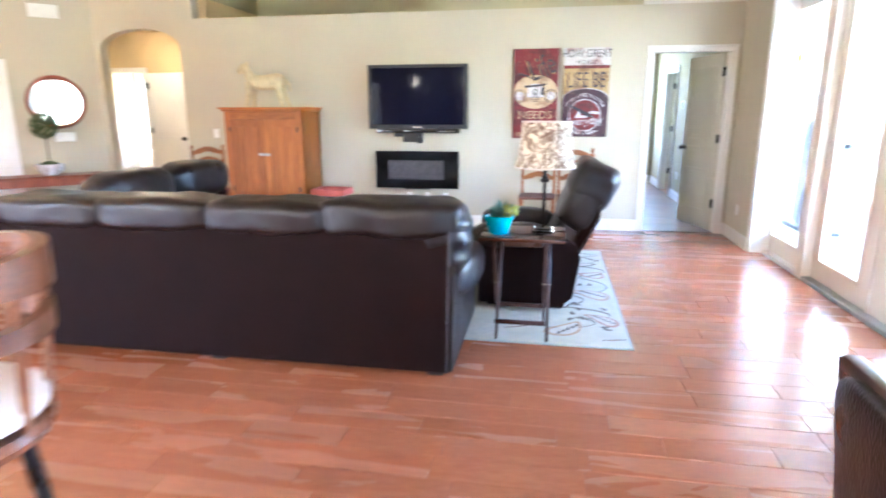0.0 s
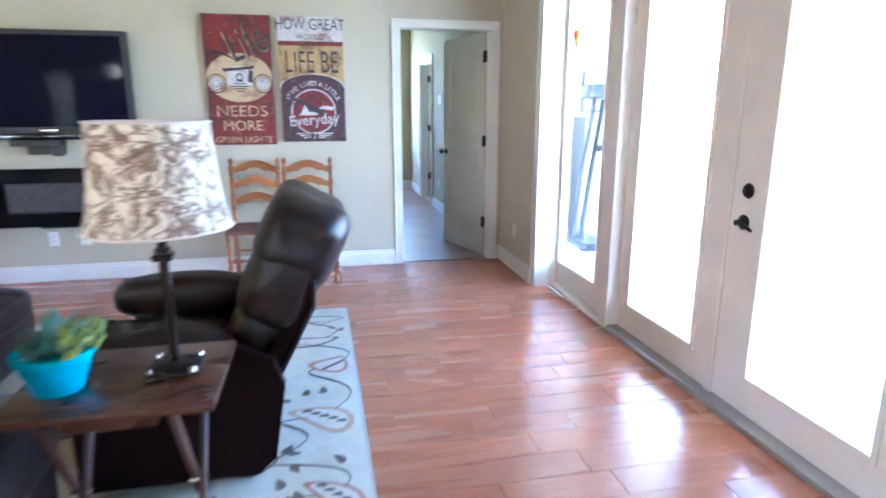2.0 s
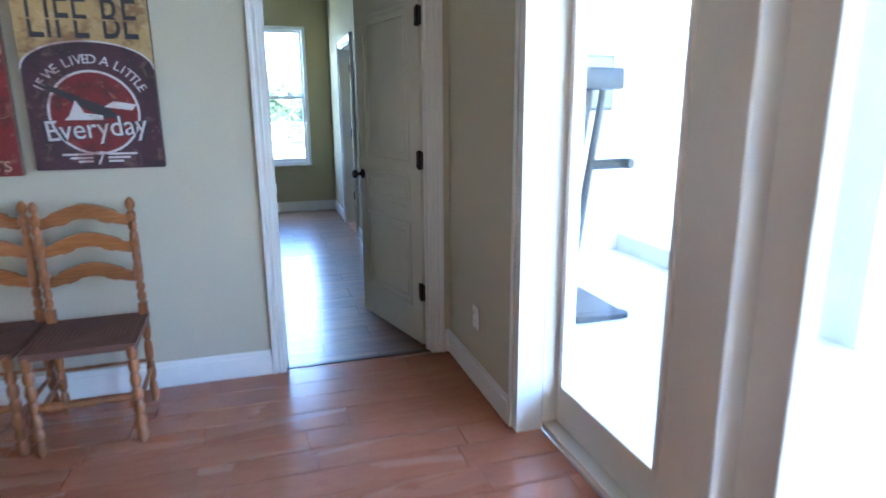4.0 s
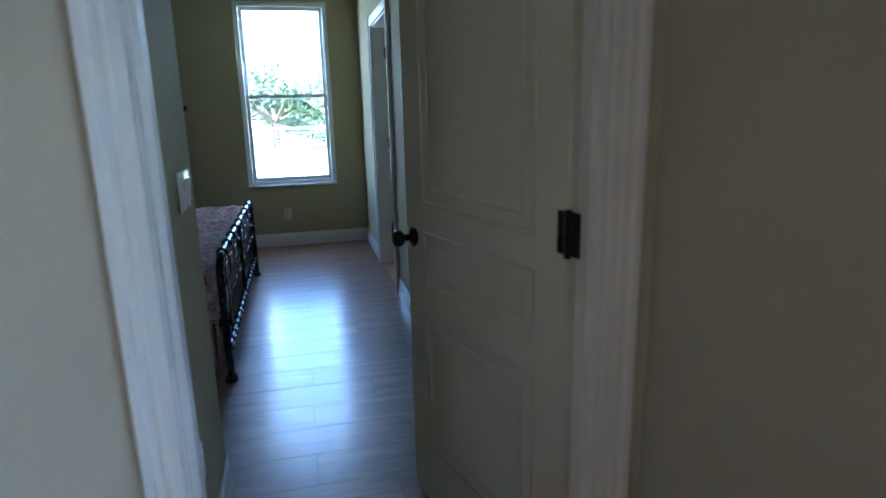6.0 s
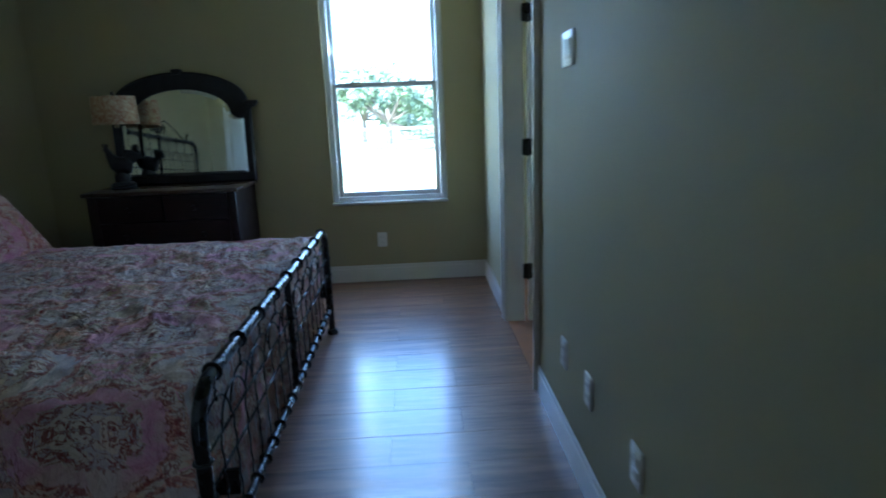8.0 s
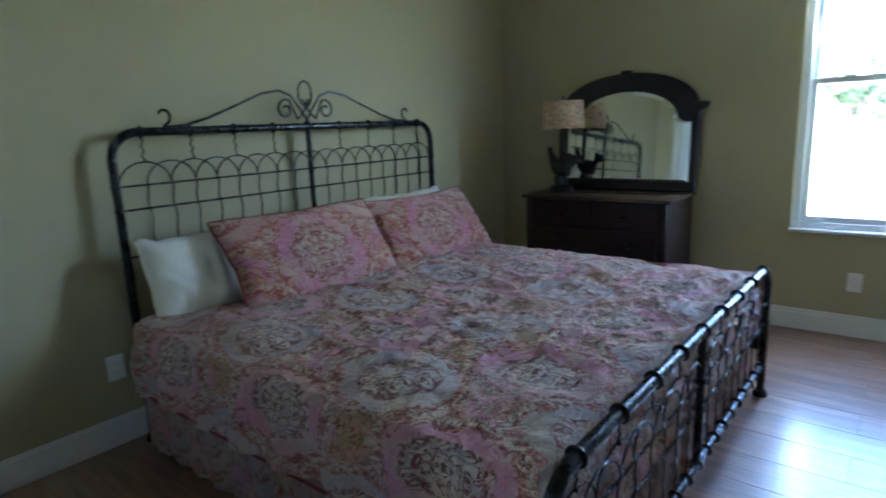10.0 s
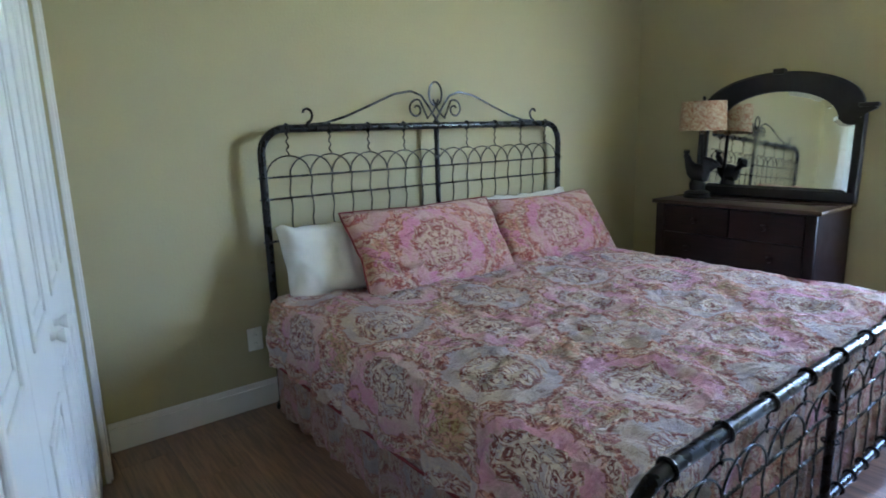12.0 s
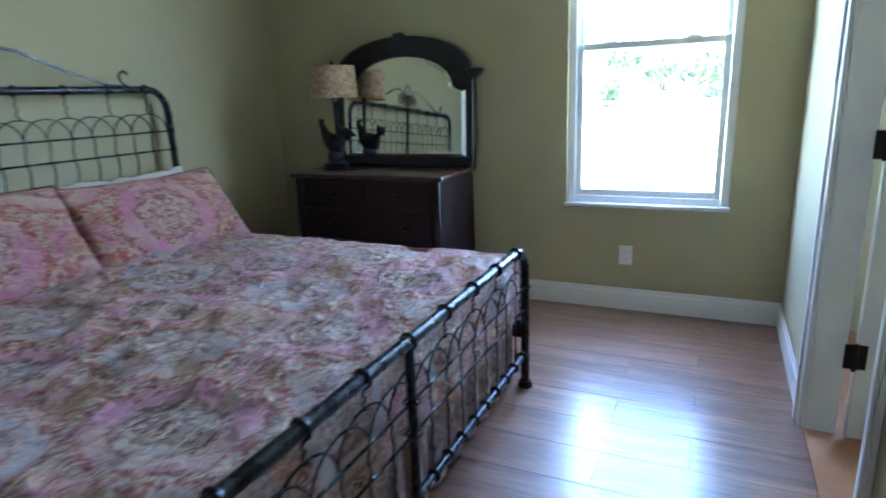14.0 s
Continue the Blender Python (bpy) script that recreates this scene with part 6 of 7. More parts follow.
sofa()
ottoman()
recliner()
tray_table()
table_lamp()
potted_plant()
remote()
chair_a = ladder_chair((0.405, 6.66, 0), 2, "honey wooden ladder-back chair with a rush seat", "ladder-back chairs by the wall")
copy_thing(chair_a, pose(-0.03, 6.70, 0, 0, 0, -1))
ladder_chair((-4.12, 6.62, 0), 35, "rustic ladder-back chair beside the armoire")
television()
fireplace()
armoire()
toy_horse()
waste_bin()
posters()
rug()
console_and_topiary()
bar_stool()
dining_chair()
pet_bed()
pendant((-3.4, -1.5, 2.1))
pendant((-2.1, -1.5, 2.1))
suncatcher()
far_room_table()
hall_light = thing("ceiling_light", (-6.1, 8.2, 2.62), 0, "lit dome ceiling light in the hall", "lamp")
part("dome", lathe(bmesh.new(), [(0.0, 0.0), (0.09, 0.012), (0.14, 0.045), (0.15, 0.078), (0.0, 0.078)], n=24), emits("hall_dome_glow", (1.0, 0.78, 0.46), 2.0), hall_light)
warm_light = thing("ceiling_light", (-7.3, 4.6, 3.52), 0, "lit warm dome ceiling light near the angled wall", "lamp")
part("dome", lathe(bmesh.new(), [(0.0, 0.0), (0.09, 0.012), (0.14, 0.045), (0.15, 0.08), (0.0, 0.08)], n=24), emits("warm_dome_glow", (1.0, 0.72, 0.38), 3.2), warm_light)
# ---- things: bedroom ----
def wavy(bm, x, y, z0, z1, r=0.0035, amp=0.006, n=15):
    tube(bm, [(x, y + amp * math.sin(k * 1.35), z0 + (z1 - z0) * k / (n - 1)) for k in range(n)], r, 5)


def twisted(bm, x, y0, y1, z, r=0.0055):
    """A rope-twisted wire along y."""
    n = int(abs(y1 - y0) / 0.0085)
    for ph in (0.0, math.pi):
        tube(bm, [(x + r * 0.6 * math.cos(k * 1.25 + ph), y0 + (y1 - y0) * k / n, z + r * 0.6 * math.sin(k * 1.25 + ph)) for k in range(n + 1)], r * 0.55, 5)


def bed_end(bed, x, ya, yb, top, rail, wires, low=None, prefix="headboard"):
    """A tubular iron bed end in the plane x, with arches, twisted wires and wavy rods."""
    rc = 0.12
    pts = [(x, ya, 0.0), (x, ya, 0.3), (x, ya, top - rc)]
    pts += [(x, ya + rc - rc * math.cos(a), top - rc + rc * math.sin(a)) for a in (math.pi / 2 * k / 8 for k in range(1, 9))]
    pts += [(x, ya + (yb - ya) * u, top) for u in (0.25, 0.5, 0.75)]
    pts += [(x, yb - rc + rc * math.sin(a), top - rc + rc * math.cos(a)) for a in (math.pi / 2 * k / 8 for k in range(0, 9))]
    pts += [(x, yb, 0.3), (x, yb, 0.0)]
    end = part(prefix, tube(bmesh.new(), pts, rail, 14), IRON, bed, "black tubular iron bed end")
    ym = (ya + yb) / 2
    part("centre_post", tube(bmesh.new(), [(x, ym, low or 0.25), (x, ym, top)], 0.015, 10), IRON, end)
    for y in (ya, yb):
        part("foot_cap", lathe(bmesh.new(), [(0.0, 0.0), (0.034, 0.0), (0.034, 0.012), (0.027, 0.03), (0.0, 0.03)], (x, y, 0), 14), IRON, end)
    for z in wires:
        bm = bmesh.new()
        twisted(bm, x, ya + rail, yb - rail, z)
        for y in (ya, ym, yb):
            tube(bm, [(x + (rail + 0.004) * math.cos(a), y + (rail + 0.004) * math.sin(a), z) for a in (2 * math.pi * k / 14 for k in range(14))], 0.004, 5, closed=True)
        part("twisted_wire", bm, IRON, end)
    # overlapping arches standing on the upper wire
    zw = wires[0]
    n = 18
    span = (yb - ya - 2 * rail) / n
    for k in range(n - 1):
        c = ya + rail + span * (k + 1)
        bm = tube(bmesh.new(), [(x + 0.006 * (1 if k % 2 else -1), c - span * math.cos(a), zw + 0.004 + 0.095 * math.sin(a)) for a in (math.pi * j / 12 for j in range(13))], 0.0036, 5)
        part("wire_arch", bm, IRON, end)
    step = (yb - ya - 2 * rail) / 9
    for k in range(9):
        y = ya + rail + step * (k + 0.5)
        if abs(y - ym) > 0.03:
            bm = bmesh.new()
            wavy(bm, x, y, zw + 0.095, top - rail * 0.5)
            part("hanger_rod", bm, IRON, end)
        bm = tube(bmesh.new(), [(x + (rail + 0.003) * math.cos(a), y, top + (rail + 0.003) * math.sin(a)) for a in (2 * math.pi * j / 16 for j in range(16))], 0.006, 6, closed=True)
        part("rail_ring", bm, IRON, end)
    zb = low or 0.55
    for k in range(n + 1):
        y = ya + rail + span * k
        if abs(y - ym) > 0.02 and ya + 0.03 < y < yb - 0.03:
            bm = bmesh.new()
            wavy(bm, x, y, zb, zw, amp=0.005, n=21)
            part("wavy_rod", bm, IRON, end)
    return end


def scroll(cx, cz, r0, r1, a0, a1, n=22):
    return [(cx + (r0 + (r1 - r0) * k / n) * math.cos(a0 + (a1 - a0) * k / n), cz + (r0 + (r1 - r0) * k / n) * math.sin(a0 + (a1 - a0) * k / n)) for k in range(n + 1)]


def bed():
    b = thing("bed", (0, 0, 0), 0, "king bed with black iron frame and damask bedding", "bed")
    hx, fx = -1.118, 1.012
    ya, yb = 9.16, 11.235
    ym = (ya + yb) / 2
    head = bed_end(b, hx, ya, yb, 1.385, 0.019, (1.158, 1.055, 0.85), 0.55, "headboard")
    fa, fb = 9.0, 11.125
    foot = bed_end(b, fx, fa, fb, 0.655, 0.019, (0.475, 0.375), 0.15, "footboard")
    part("lower_rail", tube(bmesh.new(), [(fx, fa, 0.165), (fx, fb, 0.165)], 0.015, 12), IRON, foot, "lower iron rail wrapped with wire rings")
    for k in range(19):
        y = fa + (fb - fa) * (k + 0.5) / 19
        bm = tube(bmesh.new(), [(fx + 0.018 * math.cos(a), y, 0.165 + 0.018 * math.sin(a)) for a in (2 * math.pi * j / 14 for j in range(14))], 0.0055, 6, closed=True)
        part("rail_ring", bm, IRON, foot)
    # crest of the headboard: two long scrolls and a looped centre
    bm = bmesh.new()
    for s in (-1, 1):
        line = [(ym + s * (0.82 - 0.02), 1.475)]
        line = [(ym + s * (0.80 + p), q) for p, q in scroll(0.0, 1.455, 0.012, 0.045, 0.3, 4.6)]
        mid = [(0.80, 1.402), (0.70, 1.408), (0.58, 1.44), (0.42, 1.50), (0.28, 1.555), (0.17, 1.572), (0.10, 1.55), (0.05, 1.49), (0.0, 1.42), (-0.02, 1.40)]
        line += [(ym + s * p, q) for p, q in mid]
        tube(bm, [(hx, p, q) for p, q in line], 0.0065, 7)
        sp = [(ym + s * p, q) for p, q in scroll(0.135, 1.475, 0.014, 0.055, math.pi * 0.2, math.pi * 2.65)]
        sp += [(ym + s * 0.06, 1.425), (ym + s * 0.015, 1.47), (ym - s * 0.02, 1.53)]
        tube(bm, [(hx, p, q) for p, q in sp], 0.006, 7)
    tube(bm, [(hx, ym + 0.045 * math.sin(a), 1.56 - 0.065 * math.cos(a)) for a in (2 * math.pi * k / 24 for k in range(24))], 0.006, 7, closed=True)
    part("crest", bm, IRON, head, "scrolled iron crest")
    for y in (9.24, 11.16):
        part("side_rail", boxm(hx, y - 0.012, 0.22, fx, y + 0.012, 0.30, 0.004), IRON, b)
    part("mattress", boxm(hx + 0.05, 9.16, 0.30, fx - 0.07, 11.16, 0.575, 0.05, 3), WHITECLOTH, b, "white mattress")
    return b


def comforter():
    """A quilted cover draped over the mattress on three sides."""
    x0, x1, ya, yb, top = -0.98, 0.93, 9.13, 11.15, 0.615
    nx, ny = 120, 130
    bm = bmesh.new()
    grid, weave = [], {}
    u0, u1, v0, v1 = x0, x1 + 0.38, ya - 0.36, yb + 0.36
    for i in range(nx + 1):
        row = []
        for j in range(ny + 1):
            u = u0 + (u1 - u0) * i / nx
            v = v0 + (v1 - v0) * j / ny
            dx, dya, dyb = max(0, u - x1), max(0, ya - v), max(0, v - yb)
            dy = max(dya, dyb)
            s = -1 if dya > 0 else 1
            d = (dx ** 3 + dy ** 3) ** (1 / 3)
            bend = 0.07 * (1 - math.exp(-d / 0.07))
            px = min(u, x1) + (bend * 0.55 if dx > 0 else 0)
            py = (v if dy == 0 else (ya if s < 0 else yb)) + s * (bend * 0.9 if dy > 0 else 0)
            pz = top - max(0, d - 0.05 * (1 - math.exp(-d / 0.05)))
            p = Vector((px, py, pz))
            w = noise.noise(Vector((u * 3.1, v * 3.4, 0))) * 0.02 + noise.noise(Vector((u * 8, v * 9, 3))) * 0.022 + abs(noise.noise(Vector((u * 15 + v * 6, v * 12, 7)))) * 0.030
            if d > 0.03:
                fold = 0.018 * math.sin((u if dy > dx else v) * 26 + 2 * noise.noise(Vector((u * 2, v * 2, 1)))) * min(1, d / 0.25)
                if dy > dx:
                    p.y += s * (fold + w)
                else:
                    p.x += min(0.012, fold * 0.5 + w * 0.5) - 0.01
            else:
                p.z += w
                e = min(u - x0, 9)
                p.z -= 0.02 * math.exp(-((v - ya) / 0.12) ** 2) + 0.02 * math.exp(-((v - yb) / 0.12) ** 2)
            row.append(bm.verts.new(p))
            weave[row[-1]] = (v - 10.14, -u)
        grid.append(row)
    for i in range(nx):
        for j in range(ny):
            bm.faces.new((grid[i][j], grid[i + 1][j], grid[i + 1][j + 1], grid[i][j + 1]))
    c = thing("comforter", (0, 0, 0), 0, "rumpled pink and grey-green damask comforter on the bed", "comforter")
    flat_uv(bm, weave)
    part("quilt", bm, COMFORTER, c, "", 80)
    hem = bmesh.new()
    tube(hem, [(-0.98, 9.07, 0.305), (0.0, 9.065, 0.30), (0.9, 9.07, 0.305)], 0.006, 5)
    part("piping", hem, REDCLOTH, c, "dark red corded edge")
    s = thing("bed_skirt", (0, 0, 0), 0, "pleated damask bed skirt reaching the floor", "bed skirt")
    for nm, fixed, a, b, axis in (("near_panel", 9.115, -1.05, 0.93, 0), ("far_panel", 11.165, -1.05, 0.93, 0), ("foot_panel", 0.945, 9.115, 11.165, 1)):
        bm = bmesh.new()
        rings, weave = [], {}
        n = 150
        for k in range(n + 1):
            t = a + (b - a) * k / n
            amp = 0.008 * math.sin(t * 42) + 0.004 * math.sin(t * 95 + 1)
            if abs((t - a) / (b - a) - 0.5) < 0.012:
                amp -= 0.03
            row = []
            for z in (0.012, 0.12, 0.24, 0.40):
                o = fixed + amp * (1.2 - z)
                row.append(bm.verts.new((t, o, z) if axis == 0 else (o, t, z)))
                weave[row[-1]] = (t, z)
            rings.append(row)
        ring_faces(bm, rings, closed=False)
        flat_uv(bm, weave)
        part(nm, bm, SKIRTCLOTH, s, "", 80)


def pillow(name, at, rx, ry, rz, w, h, t, cloth, label, category="pillow", flange=0.0, seed=0.0, group=""):
    p = thing(name, at, 0, label, category, group)
    n, m = (26, 18) if flange else (48, 34)
    bm = bmesh.new()
    layers, weave = [], {}
    for side in (1, -1):
        rows = []
        for i in range(n + 1):
            row = []
            for j in range(m + 1):
                u, v = 2 * i / n - 1, 2 * j / m - 1
                puff = max(0.0, (1 - abs(u) ** 3.2)) ** 0.55 * max(0.0, (1 - abs(v) ** 3.2)) ** 0.55
                pin = 1 - 0.06 * (1 - abs(v)) * abs(u) ** 3
                pin2 = 1 - 0.07 * (1 - abs(u)) * abs(v) ** 3
                q = Vector((u * w / 2 * pin, v * h / 2 * pin2, side * (t / 2 * puff + 0.004)))
                q.z += side * 0.012 * noise.noise(Vector((u * 3 + seed, v * 3, side)))
                q.z += 0.02 * noise.noise(Vector((u * 1.3, v * 1.3 + seed, 4)))
                if not flange:
                    q.z += side * 0.022 * abs(noise.noise(Vector((u * 4.5 + seed, v * 2.2 + u * 1.5, 9)))) * puff
                    q.y += 0.02 * noise.noise(Vector((u * 5, seed, 2))) * abs(v)
                row.append(bm.verts.new(q))
                weave[row[-1]] = (u * w / 2, v * h / 2)
            rows.append(row)
        layers.append(rows)
        for i in range(n):
            for j in range(m):
                f = (rows[i][j], rows[i + 1][j], rows[i + 1][j + 1], rows[i][j + 1])
                bm.faces.new(f if side > 0 else f[::-1])
    def rim(rows):
        return [rows[i][0] for i in range(n)] + [rows[n][j] for j in range(m)] + [rows[i][m] for i in range(n, 0, -1)] + [rows[0][j] for j in range(m, 0, -1)]
    a, b = rim(layers[0]), rim(layers[1])
    for k in range(len(a)):
        bm.faces.new((a[k], b[k], b[(k + 1) % len(a)], a[(k + 1) % len(a)]))
    edge = [tuple((x.co + y.co) / 2) for x, y in zip(a, b)]
    flat_uv(bm, weave)
    mt = pose(0, 0, 0, rx, ry, rz)
    part("case", rot(mt, bm), cloth, p, "", 70)
    if flange:
        part("piping", rot(mt, tube(bmesh.new(), edge, flange, 6, closed=True)), REDCLOTH, p, "dark red corded edge")
    return p


def dresser():
    d = thing("dresser", (-0.15, 11.92, 0), 0, "dark mahogany chest of drawers with a lighter brown top", "dresser")
    w, y0, y1 = 0.475, -0.21, 0.29
    part("top", boxm(-w - 0.045, y0 - 0.03, 0.835, w + 0.045, y1, 0.862, 0.008, 2), MAHOGANY_TOP, d, "lighter brown top with bevelled edge")
    for s in (-1, 1):
        part("side", boxm(s * w - 0.02, y0, 0.04, s * w + 0.02, y1, 0.835, 0.005), MAHOGANY, d)
        part("corner_post", boxm(s * (w - 0.01) - 0.03, y0 - 0.012, 0.0, s * (w - 0.01) + 0.03, y0 + 0.03, 0.835, 0.008, 2), MAHOGANY, d)
        part("rear_leg", boxm(s * w - 0.025, y1 - 0.05, 0.0, s * w + 0.025, y1, 0.05), MAHOGANY, d)
    part("back", boxm(-w, y1 - 0.012, 0.05, w, y1 - 0.002, 0.835), MAHOGANY, d)
    part("frame_rail", boxm(-w + 0.03, y0, 0.04, w - 0.03, y0 + 0.02, 0.075), MAHOGANY, d)
    for z0, z1, cols in ((0.655, 0.825, 2), (0.465, 0.645, 1), (0.275, 0.455, 1), (0.085, 0.265, 1)):
        for k in range(cols):
            a = -w + 0.04 + k * (2 * w - 0.08) / cols
            b = -w + 0.04 + (k + 1) * (2 * w - 0.08) / cols
            dr = part("drawer", boxm(a + 0.004, y0 - 0.003, z0 - 0.003, b - 0.004, y0 + 0.35, z1 + 0.003, 0.002), MAHOGANY, d)
            for u in ((0.5,) if cols == 2 else (0.2, 0.8)):
                kx = a + (b - a) * u
                part("knob", lathe(bmesh.new(), [(0.0, 0.0), (0.014, 0.0), (0.010, 0.012), (0.020, 0.022), (0.016, 0.034), (0.0, 0.038)], n=12, m=pose(kx, y0 - 0.003, (z0 + z1) / 2, 90, 0, 0)), MAHOGANY, dr, "round wooden knob")


def arched_mirror():
    m = thing("dresser_mirror", (-0.112, 12.15, 0.863), 0, "black arched mirror leaning on the wall above the dresser", "mirror")
    # outline of the frame: straight posts, shoulders, then an arch
    def outline(w, sh, zs, top, arch_w):
        right = [(w, 0.0), (w, zs)]
        if sh:
            right += [(w + sh, zs + 0.01), (w + sh, zs + 0.035), (w - 0.02, zs + 0.05)]
        else:
            right += [(w - 0.05, zs), (w - 0.09, zs + 0.03)]
        n = 22
        z_arch = right[-1][1]
        arc = [(right[-1][0] * math.cos(a), z_arch + (top - z_arch) * math.sin(a)) for a in (math.pi * k / n for k in range(1, n))]
        return right + arc + [(-x, z) for x, z in reversed(right)]
    outer = outline(0.50, 0.045, 0.53, 0.795, 0)
    inner = [(x, z + 0.06) for x, z in outline(0.442, 0.0, 0.40, 0.615, 0)]
    lean = pose(0, 0, 0, -3.2, 0, 0)
    bm = bmesh.new()
    no, ni = len(outer), len(inner)
    # resample both outlines to the same count
    def sample(o, cnt):
        pts = [Vector((x, 0, z)) for x, z in o]
        ls = [0.0]
        for a, b in zip(pts, pts[1:]):
            ls.append(ls[-1] + (b - a).length)
        out = []
        for k in range(cnt):
            t = ls[-1] * k / (cnt - 1)
            i = max(j for j in range(len(ls)) if ls[j] <= t + 1e-9)
            i = min(i, len(pts) - 2)
            f = (t - ls[i]) / max(1e-9, ls[i + 1] - ls[i])
            out.append(pts[i].lerp(pts[i + 1], f))
        return out
    cnt = 90
    so, si = sample(outer, cnt), sample(inner, cnt)
    mid = [a.lerp(b, 0.5) for a, b in zip(so, si)]
    rings = []
    for ring, y in ((so, 0.0), (so, -0.03), ([a.lerp(b, 0.12) for a, b in zip(so, si)], -0.042), (mid, -0.036), ([a.lerp(b, 0.86) for a, b in zip(so, si)], -0.026), (si, -0.018), (si, 0.0)):
        rings.append([bm.verts.new(p + Vector((0, y, 0))) for p in ring])
    for a, b in zip(rings, rings[1:]):
        for k in range(cnt - 1):
            bm.faces.new((a[k], a[k + 1], b[k + 1], b[k]))
    bx(bm, -0.50, -0.04, 0.0, 0.50, 0.0, 0.062, 0.006)
    for s in (-1, 1):
        bx(bm, s * 0.505 - 0.05, -0.05, 0.555, s * 0.505 + 0.05, 0.0, 0.58, 0.005)
    bmesh.ops.recalc_face_normals(bm, faces=bm.faces)
    part("mirror_frame", rot(lean, bm), EBONY, m)
    bm = bmesh.new()
    bx(bm, -0.035, -0.055, 0.775, 0.035, -0.005, 0.812, 0.006)
    part("keystone", rot(lean, bm), EBONY, m)
    # glass with a bevelled border
    bm = bmesh.new()
    c = Vector((0, 0, 0.30))
    o1 = [bm.verts.new(p + Vector((0, -0.010, 0))) for p in si]
    o2 = [bm.verts.new(c + (p - c) * 0.93 + Vector((0, -0.0135, 0))) for p in si]
    for k in range(cnt - 1):
        bm.faces.new((o1[k], o1[k + 1], o2[k + 1], o2[k]))
    bm.faces.new((o1[cnt - 1], o1[0], o2[0], o2[cnt - 1]))
    bm.faces.new(o2)
    bmesh.ops.recalc_face_normals(bm, faces=bm.faces)
    part("mirror_glass", rot(lean, bm), MIRROR, m, "bevelled mirror glass", 1)


def rooster_lamp():
    l = thing("rooster_lamp", (-0.49, 11.935, 0.862), 0, "table lamp with dark rooster base and toile shade", "lamp")
    bm = bmesh.new()
    lathe(bm, [(0.0, 0.0), (0.085, 0.0), (0.09, 0.012), (0.08, 0.022), (0.085, 0.032), (0.06, 0.045), (0.0, 0.045)], n=24)
    part("plinth", bm, EBONY, l)
    bm = bmesh.new()
    lathe(bm, [(0.0, 0.04), (0.055, 0.045), (0.062, 0.08), (0.045, 0.11), (0.0, 0.12)], n=14)
    tube(bm, [(-0.09, 0, 0.17), (-0.06, 0, 0.145), (0.0, 0, 0.14), (0.055, 0, 0.165), (0.085, 0, 0.205), (0.098, 0, 0.24)], [0.02, 0.052, 0.062, 0.048, 0.030, 0.022], 12)
    tube(bm, [(0.098, 0, 0.235), (0.112, 0, 0.25), (0.135, 0, 0.243)], [0.022, 0.024, 0.004], 10)
    for k in range(4):
        tube(bm, [(0.088 + 0.013 * k, 0, 0.262), (0.086 + 0.014 * k, 0, 0.285)], [0.008, 0.003], 6)
    for k in range(6):
        a = 0.5 + k * 0.22
        tube(bm, [(-0.07, (k - 2.5) * 0.008, 0.16), (-0.07 - 0.075 * math.cos(a), (k - 2.5) * 0.012, 0.16 + 0.075 * math.sin(a)), (-0.08 - 0.10 * math.cos(a * 0.7), (k - 2.5) * 0.014, 0.15 + 0.08 * math.sin(a * 0.9))], [0.02, 0.016, 0.005], 7)
    rot(pose(0, 0, 0, 0, 0, 180) @ Matrix.Diagonal((0.82, 1.0, 1.12, 1.0)), bm)
    part("rooster_figure", bm, EBONY, l, "dark carved rooster")
    part("stem", tube(bmesh.new(), [(-0.01, 0.05, 0.04), (-0.01, 0.05, 0.44)], 0.012, 10), EBONY, l)
    part("collar", lathe(bmesh.new(), [(0.0, 0.42), (0.02, 0.42), (0.018, 0.445), (0.008, 0.45), (0.006, 0.645), (0.0, 0.645)], (-0.01, 0.05, 0), 10), STEEL, l)
    bm = bmesh.new()
    shells = []
    for off in (0.0, -0.003):
        rings = [[bm.verts.new((-0.01 + (r + off) * math.cos(a), 0.05 + (r + off) * math.sin(a), z)) for a in (2 * math.pi * k / 40 for k in range(40))] for r, z in ((0.150, 0.445), (0.145, 0.54), (0.140, 0.635))]
        ring_faces(bm, rings)
        shells.append(rings)
    for e in (0, -1):
        ring_faces(bm, [shells[0][e], shells[1][e]])
    bmesh.ops.recalc_face_normals(bm, faces=bm.faces)
    part("shade", bm, SHADE_TOILE, l, "tan toile drum shade")
    bm = bmesh.new()
    for k in range(3):
        a = 2 * math.pi * k / 3
        tube(bm, [(-0.01, 0.05, 0.64), (-0.01 + 0.138 * math.cos(a), 0.05 + 0.138 * math.sin(a), 0.634)], 0.0025, 5)
    lathe(bm, [(0.0, 0.64), (0.008, 0.642), (0.012, 0.655), (0.006, 0.668), (0.0, 0.67)], (-0.01, 0.05, 0), 10)
    part("finial", bm, EBONY, l)


